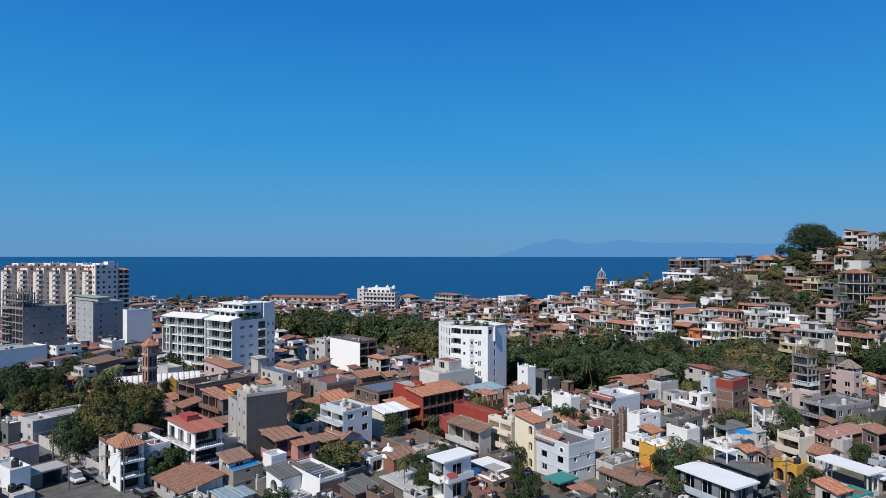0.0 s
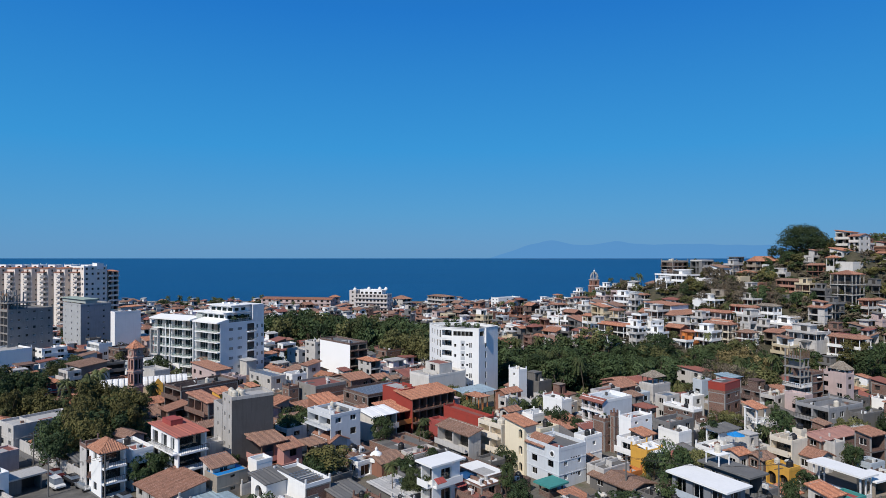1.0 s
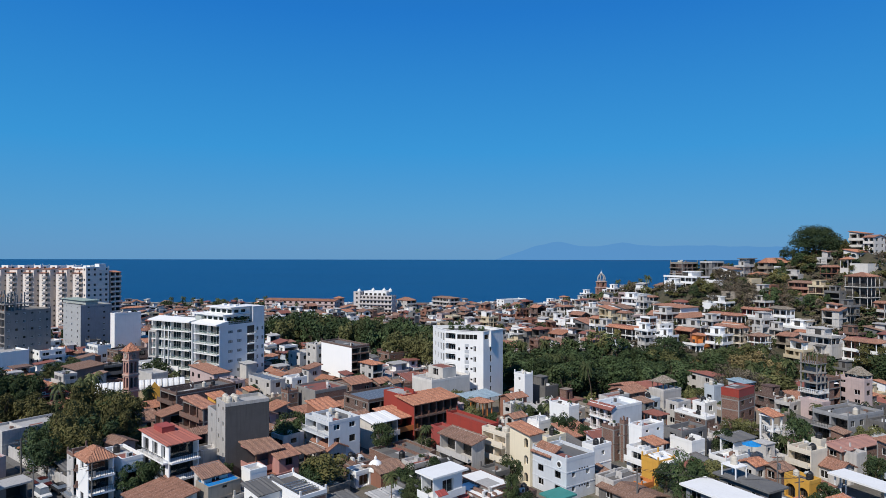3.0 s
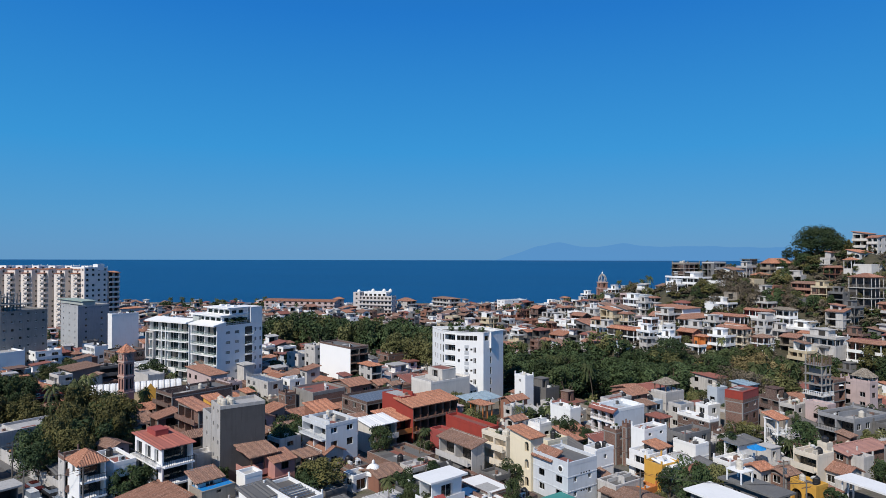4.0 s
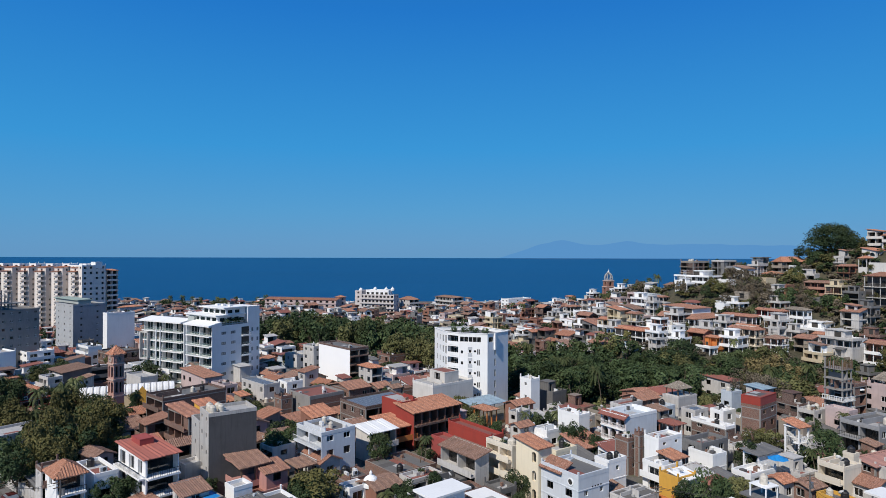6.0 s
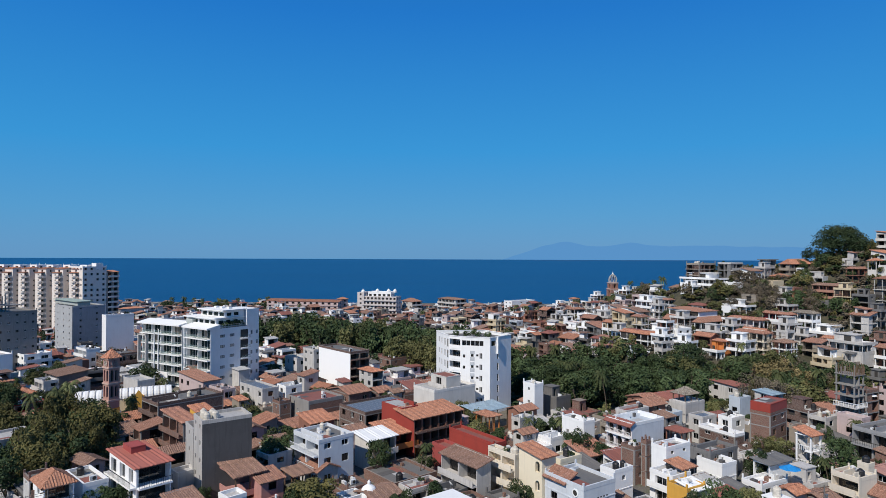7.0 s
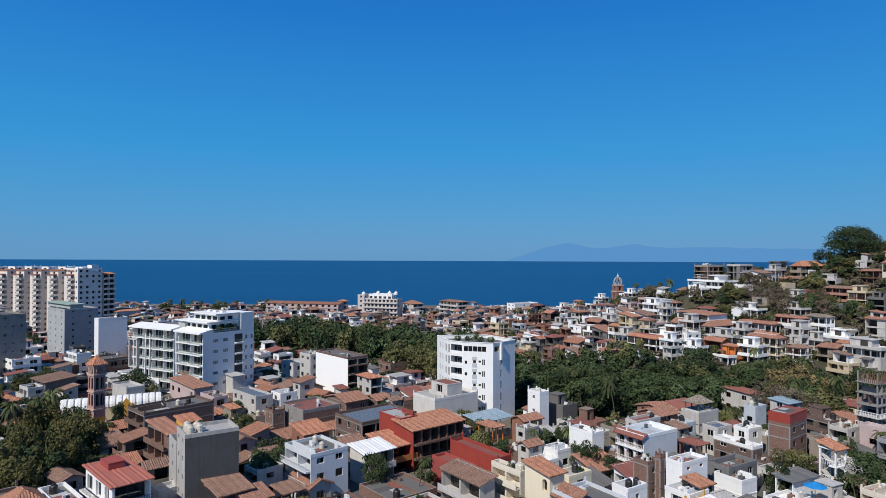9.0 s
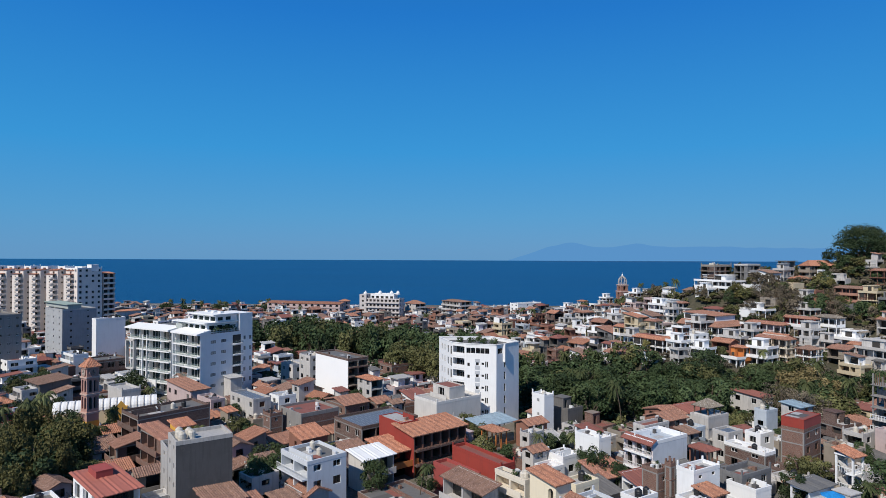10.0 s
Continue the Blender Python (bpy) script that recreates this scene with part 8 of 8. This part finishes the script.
def car(x, y, turn, mat, tone, van=False):
    ob = thing("car", pose(x, y, 9.43, 0, 0, turn), f"{tone} {'van' if van else 'car'} parked along the street", "car", "parked cars")
    h = 1.85 if van else 1.42
    sec = ((0.0, 0.55, 0.75), (0.12, 0.4, 0.85), (1.0, 0.36, 0.95), (3.4, 0.36, 0.98), (4.15, 0.42, 0.9), (4.3, 0.55, 0.78))
    g = Geo()
    for xx, z0, z1 in sec:
        g.v += [(xx, -0.82, z0), (xx, 0.82, z0), (xx, 0.84, (z0 + z1) / 2), (xx, 0.76, z1), (xx, -0.76, z1), (xx, -0.84, (z0 + z1) / 2)]
    for i in range(len(sec) - 1):
        for j in range(6):
            g.f.append((i * 6 + j, i * 6 + (j + 1) % 6, (i + 1) * 6 + (j + 1) % 6, (i + 1) * 6 + j))
    g.f += [tuple(range(6)), tuple(range(30, 36))]
    g.m = [0] * len(g.f)
    body = part("body", g, mat, ob)
    c = Geo()
    x0, x1, x2, x3 = (0.75, 1.25, 3.9, 4.15) if van else (0.95, 1.65, 3.1, 3.85)
    lo, hi = [(x0, 0.72), (x3, 0.72)], [(x1, 0.6), (x2, 0.6)]
    c.poly([(x0, -0.72, 0.93), (x0, 0.72, 0.93), (x1, 0.6, h - 0.06), (x1, -0.6, h - 0.06)])
    c.poly([(x3, -0.72, 0.93), (x3, 0.72, 0.93), (x2, 0.6, h - 0.06), (x2, -0.6, h - 0.06)])
    for sgn in (-1, 1):
        c.poly([(x0, sgn * 0.72, 0.93), (x3, sgn * 0.72, 0.93), (x2, sgn * 0.6, h - 0.06), (x1, sgn * 0.6, h - 0.06)])
    part("cabin_glass", c, SOLAR, ob)
    r = Geo()
    r.box(x1 - 0.05, -0.62, h - 0.06, x2 + 0.05, 0.62, h)
    part("roof", r, mat, ob)
    for xx in (0.8, 3.45):
        for yy in (-0.8, 0.8):
            wob = Geo()
            wob.lathe(0, 0, ((0.31, -0.1), (0.31, 0.1), (0.2, 0.11)), 12)
            part("wheel", wob, TANKB, ob, "", pose(xx, yy, 0.31, 90))
    for yy in (-0.6, 0.6):
        q = Geo()
        q.box(-0.01, yy - 0.14, 0.62, 0.06, yy + 0.14, 0.74)
        part("headlight", q, FRAME, ob)


def utility_pole(x, y, h, turn, box=False):
    ob = thing("utility_pole", pose(x, y, 9.3, 0, 0, turn), "grey concrete utility pole with cross arms", "utility pole", "utility poles")
    g = Geo()
    g.tube((0, 0, 0), (0, 0, h), 0.15, 0.1, 8)
    part("pole", g, CONC, ob)
    for z in (h - 0.3, h - 1.0):
        g = Geo()
        g.box(-0.9, -0.05, z, 0.9, 0.05, z + 0.1)
        part("cross_arm", g, WOOD, ob)
    if box:
        g = Geo()
        g.lathe(0.35, 0, ((0.0, h - 2.2), (0.26, h - 2.2), (0.26, h - 1.3), (0.1, h - 1.25)), 10)
        part("transformer", g, STEEL, ob)


def parasol(x, y, z, mat, tone):
    ob = thing("parasol", pose(x, y, z), f"open {tone} parasol on a roof terrace", "parasol", "parasols")
    g = Geo()
    g.lathe(0, 0, ((1.7, 2.0), (0.9, 2.35), (0.05, 2.7)), 8)
    part("canopy", g, mat, ob)
    g = Geo()
    g.tube((0, 0, 0), (0, 0, 2.6), 0.03, 0.03, 6)
    part("pole", g, STEEL, ob)


def tank_frame(x, y, z, turn):
    ob = thing("tank_stand", pose(x, y, z, 0, 0, turn), "white concrete frame carrying a water tank", "tank stand")
    for a in (0, 2.4):
        for b in (0, 2.4):
            g = Geo()
            g.box(a - 0.08, b - 0.08, 0, a + 0.08, b + 0.08, 1.7)
            part("post", g, BRIGHT, ob)
    g = Geo()
    g.box(-0.15, -0.15, 1.7, 2.55, 2.55, 1.82)
    part("deck", g, BRIGHT, ob)
    c, s_ = math.cos(radians(turn)), math.sin(radians(turn))
    water_tank(x + c * 1.2 - s_ * 1.2, y + s_ * 1.2 + c * 1.2, z + 1.82, TANKW, 1.0)


def awning(x, y, z, turn, w, mat, tone):
    ob = thing("awning", pose(x, y, z, 0, 0, turn), f"sloping {tone} awning over a window", "awning", "awnings")
    g = Geo()
    g.slope((0, -1.0, 0), (w, -1.0, 0), (w, 0.05, 0.55), (0, 0.05, 0.55), 0, 0.4, 0.03, 0.05)
    part("cover", g, mat, ob)


def house_front_details():
    """Vents, a round window and a tiled lean-to on the white three-storey house."""
    ob = next(o for o in scene.collection.objects if o.get("label") == "white three-storey house with barred windows")
    wob = next(c for c in ob.children if c.name.startswith("wall"))
    wr, wl, h = (max(p[i] for p in wob.bound_box) for i in range(3))
    vent = Geo()
    vent.box(-0.16, -0.02, 0, 0.16, 0.05, 0.24)
    vm = vent.mesh("vent", DARKIN)
    for z in (h - 1.7, h - 4.5):
        for k in range(4):
            part("vent", vm, None, ob, "", Matrix.Translation((wr * 0.45 + 0.62 * k, 0, z)))
    d = Geo()
    d.lathe(0, 0, ((0.42, 0.0), (0.42, 0.04)), 20)
    disc = part("round_window", d, FRAMED, ob, "dark round window", Matrix.Translation((-0.02, wl * 0.2, h - 0.75)) @ Matrix.Rotation(radians(-90), 4, "Y"))
    d = Geo()
    d.lathe(0, 0, ((0.60, -0.02), (0.60, 0.08), (0.42, 0.08), (0.42, 0.03)), 20)
    part("rim", d, BRIGHT, disc)
    d = Geo()
    d.slope((-0.5, wl + 0.3, h - 0.1), (-0.5, wl * 0.42, h - 0.1), (2.4, wl * 0.42, h + 1.2), (2.4, wl + 0.3, h + 1.2))
    part("lean_to_roof", d, TILE, ob, "red-brown clay tile lean-to roof")


def stair_tower(x, y, z0, turn, w, floors, sh):
    """Open white concrete stair tower: posts, landings, flights, railings and a tile roof."""
    ob = thing("stair_tower", pose(x, y, z0, 0, 0, turn), "white open-framed stair tower with an orange tile roof", "tower")
    top = floors * sh
    for a in (0, w - 0.28):
        for b in (0, w - 0.28):
            g = Geo()
            g.box(a, b, -1.5, a + 0.28, b + 0.28, top)
            part("post", g, BRIGHT, ob)
    for s in range(floors + 1):
        g = Geo()
        g.box(-0.08, -0.08, s * sh - 0.16, w + 0.08, w * 0.42, s * sh + 0.02) if s < floors else g.box(-0.1, -0.1, top, w + 0.1, w + 0.1, top + 0.2)
        part("landing", g, BRIGHT, ob)
        if s == floors:
            break
        for xa, xb, ya, yb, za, zb in ((0.35, w * 0.48, w * 0.42, w * 0.92, s * sh, s * sh + sh / 2), (w * 0.52, w - 0.35, w * 0.92, w * 0.42, s * sh + sh / 2, (s + 1) * sh)):
            g = Geo()
            g.v = [(x, yy, z) for yy, z in ((ya, za), (ya, za + 0.22), (yb, zb + 0.22), (yb, zb)) for x in (xa, xb)]
            g.f = [(0, 1, 3, 2), (2, 3, 5, 4), (4, 5, 7, 6), (6, 7, 1, 0), (0, 2, 4, 6), (1, 7, 5, 3)]
            g.m = [0] * 6
            part("flight", g, WHITE, ob)
        g = Geo()
        for lim in ((0.28, 0.02, w - 0.28, 0.08), (0.02, 0.28, 0.08, w - 0.28)):
            g.box(lim[0], lim[1], s * sh + 0.85, lim[2], lim[3], s * sh + 0.95)
            for k in range(7):
                q = 0.3 + (w - 0.6) * k / 6
                g.box(q - 0.03, lim[1], s * sh, q + 0.03, lim[3], s * sh + 0.9) if lim[2] > 1 else g.box(lim[0], q - 0.03, s * sh, lim[2], q + 0.03, s * sh + 0.9)
        part("railing", g, BRIGHT, ob)
    g = Geo()
    g.box(0.1, w - 0.12, -1.5, w - 0.1, w, top)
    part("back_wall", g, WHITE, ob)
    g = Geo()
    g.slope((-0.4, -0.4, top + 0.2), (w + 0.4, -0.4, top + 0.2), (w + 0.4, w + 0.4, top + 1.1), (-0.4, w + 0.4, top + 1.1))
    part("roof", g, TILE3, ob)


def roof_rack(x, y, z, turn, w, d):
    ob = thing("roof_rack", pose(x, y, z, 0, 0, turn), "steel bars laid out in rows over a dark roof", "steel rack")
    for i in range(int(d / 0.9)):
        g = Geo()
        g.box(0, i * 0.9, 0.25, w, i * 0.9 + 0.14, 0.42)
        part("bar", g, STEEL, ob)
    for a in (0.3, w - 0.3):
        g = Geo()
        g.box(a - 0.08, 0, 0.0, a + 0.08, d, 0.25)
        part("rail", g, STEEL, ob)


stair_tower(68.9,  136.4, 8.3,  28, 3.0, 3, 2.75)
parasol(59.7, 126.3, 12.3, CYAN, "bright blue")
parasol(100.7, 169.3, 15.0, BRIGHT, "white")
tank_frame(46.7, 104.3, 15.68, 28)
awning(1.4, 102.0, 14.0, 40, 1.8, DKRED, "red")
awning(4.6, 107.0, 11.6, 40, 2.0, DKRED, "red")
roof_rack(-19.8, 105.6, 12.45, 44, 4.6, 6.0)
house_front_details()
build_street()
turn = 142
car(-62.0, 110.6, turn, FRAME, "white", True)
car(-60.4, 112.9, turn, metal_mat("black_car_paint", (0.02, 0.02, 0.022), 0.2), "black")
car(-65.0, 115.4, turn, metal_mat("dark_red_car_paint", (0.09, 0.02, 0.02), 0.2), "dark red")
car(-56.6, 110.0, turn, metal_mat("silver_car_paint", (0.55, 0.56, 0.57), 0.25, 0.6), "silver")
car(-47.0, 104.5, turn, MATS["black_car_paint"], "black")
utility_pole(-52.3, 106.5, 7.6, 50, True)
utility_pole(-62.5, 108.0, 6.6, 50)
utility_pole(-74.2, 122.0, 6.8, 50)
utility_pole(33.0, 108.0, 7.0, 20)
utility_pole(55.5, 103.0, 7.5, 20)
utility_pole(57.0, 112.0, 7.5, 20, True)
WIRE = thing("overhead_cable", Matrix.Identity(4), "sagging black overhead cables between the poles", "cable")
for (xa, ya, za), (xb, yb, zb) in (((-52.3, 106.5, 16.6), (-62.5, 108, 15.7)), ((-62.5, 108, 15.7), (-74.2, 122, 15.9)), ((33, 108, 16), (55.5, 103, 16.5)), ((55.5, 103, 16.5), (57, 112, 16.5))):
    for off in (-0.6, 0.6):
        g = Geo()
        g.path([(xa + (xb - xa) * t / 8 + off, ya + (yb - ya) * t / 8, za + (zb - za) * t / 8 - 0.8 * math.sin(math.pi * t / 8)) for t in range(9)], 0.025)
        part("wire", g, TANKB, WIRE)

great_tree(165.4, 285, 46.6)
for x, y, rad, h, kind in ((-8, 231, 7, 14, "yellow"), (-17, 240, 6.5, 14, "yellow"), (-3, 225, 5.5, 12, "yellow"), (97, 203, 7.5, 12, "straw"), (103, 202, 5, 10, "straw"), (86, 207, 6, 11, "mid"), (118, 204, 6, 11, "mid"), (70, 209, 6, 11, "yellow")):
    tree(x, y, rad, h, kind, where="in the wooded valley", group="valley trees")
tree(-28, 133, 1.7, 3.6, "pink", where="between the houses")
palm(-84, 158, 11.5, wide=1.1)
palm(-80.5, 154, 11, wide=1.1)
palm(-86.5, 155, 10, wide=1.05)
fill_town(101.0, 186.0, 170)
plant_forest(False)
plant_valley()
SINK[0] = Sink()
fill_town(186.0, 506.0, 9999)
fill_town(226.0, 292.0, 9999)
SINK[0].finish("far_houses", "dense far houses with white walls and clay tile roofs", "houses")
SINK[0] = Sink()
plant_forest(True)
plant_far()
SINK[0].finish("far_greenery", "trees, bushes and palms among the far houses and on the hill", "greenery")
SINK[0] = None
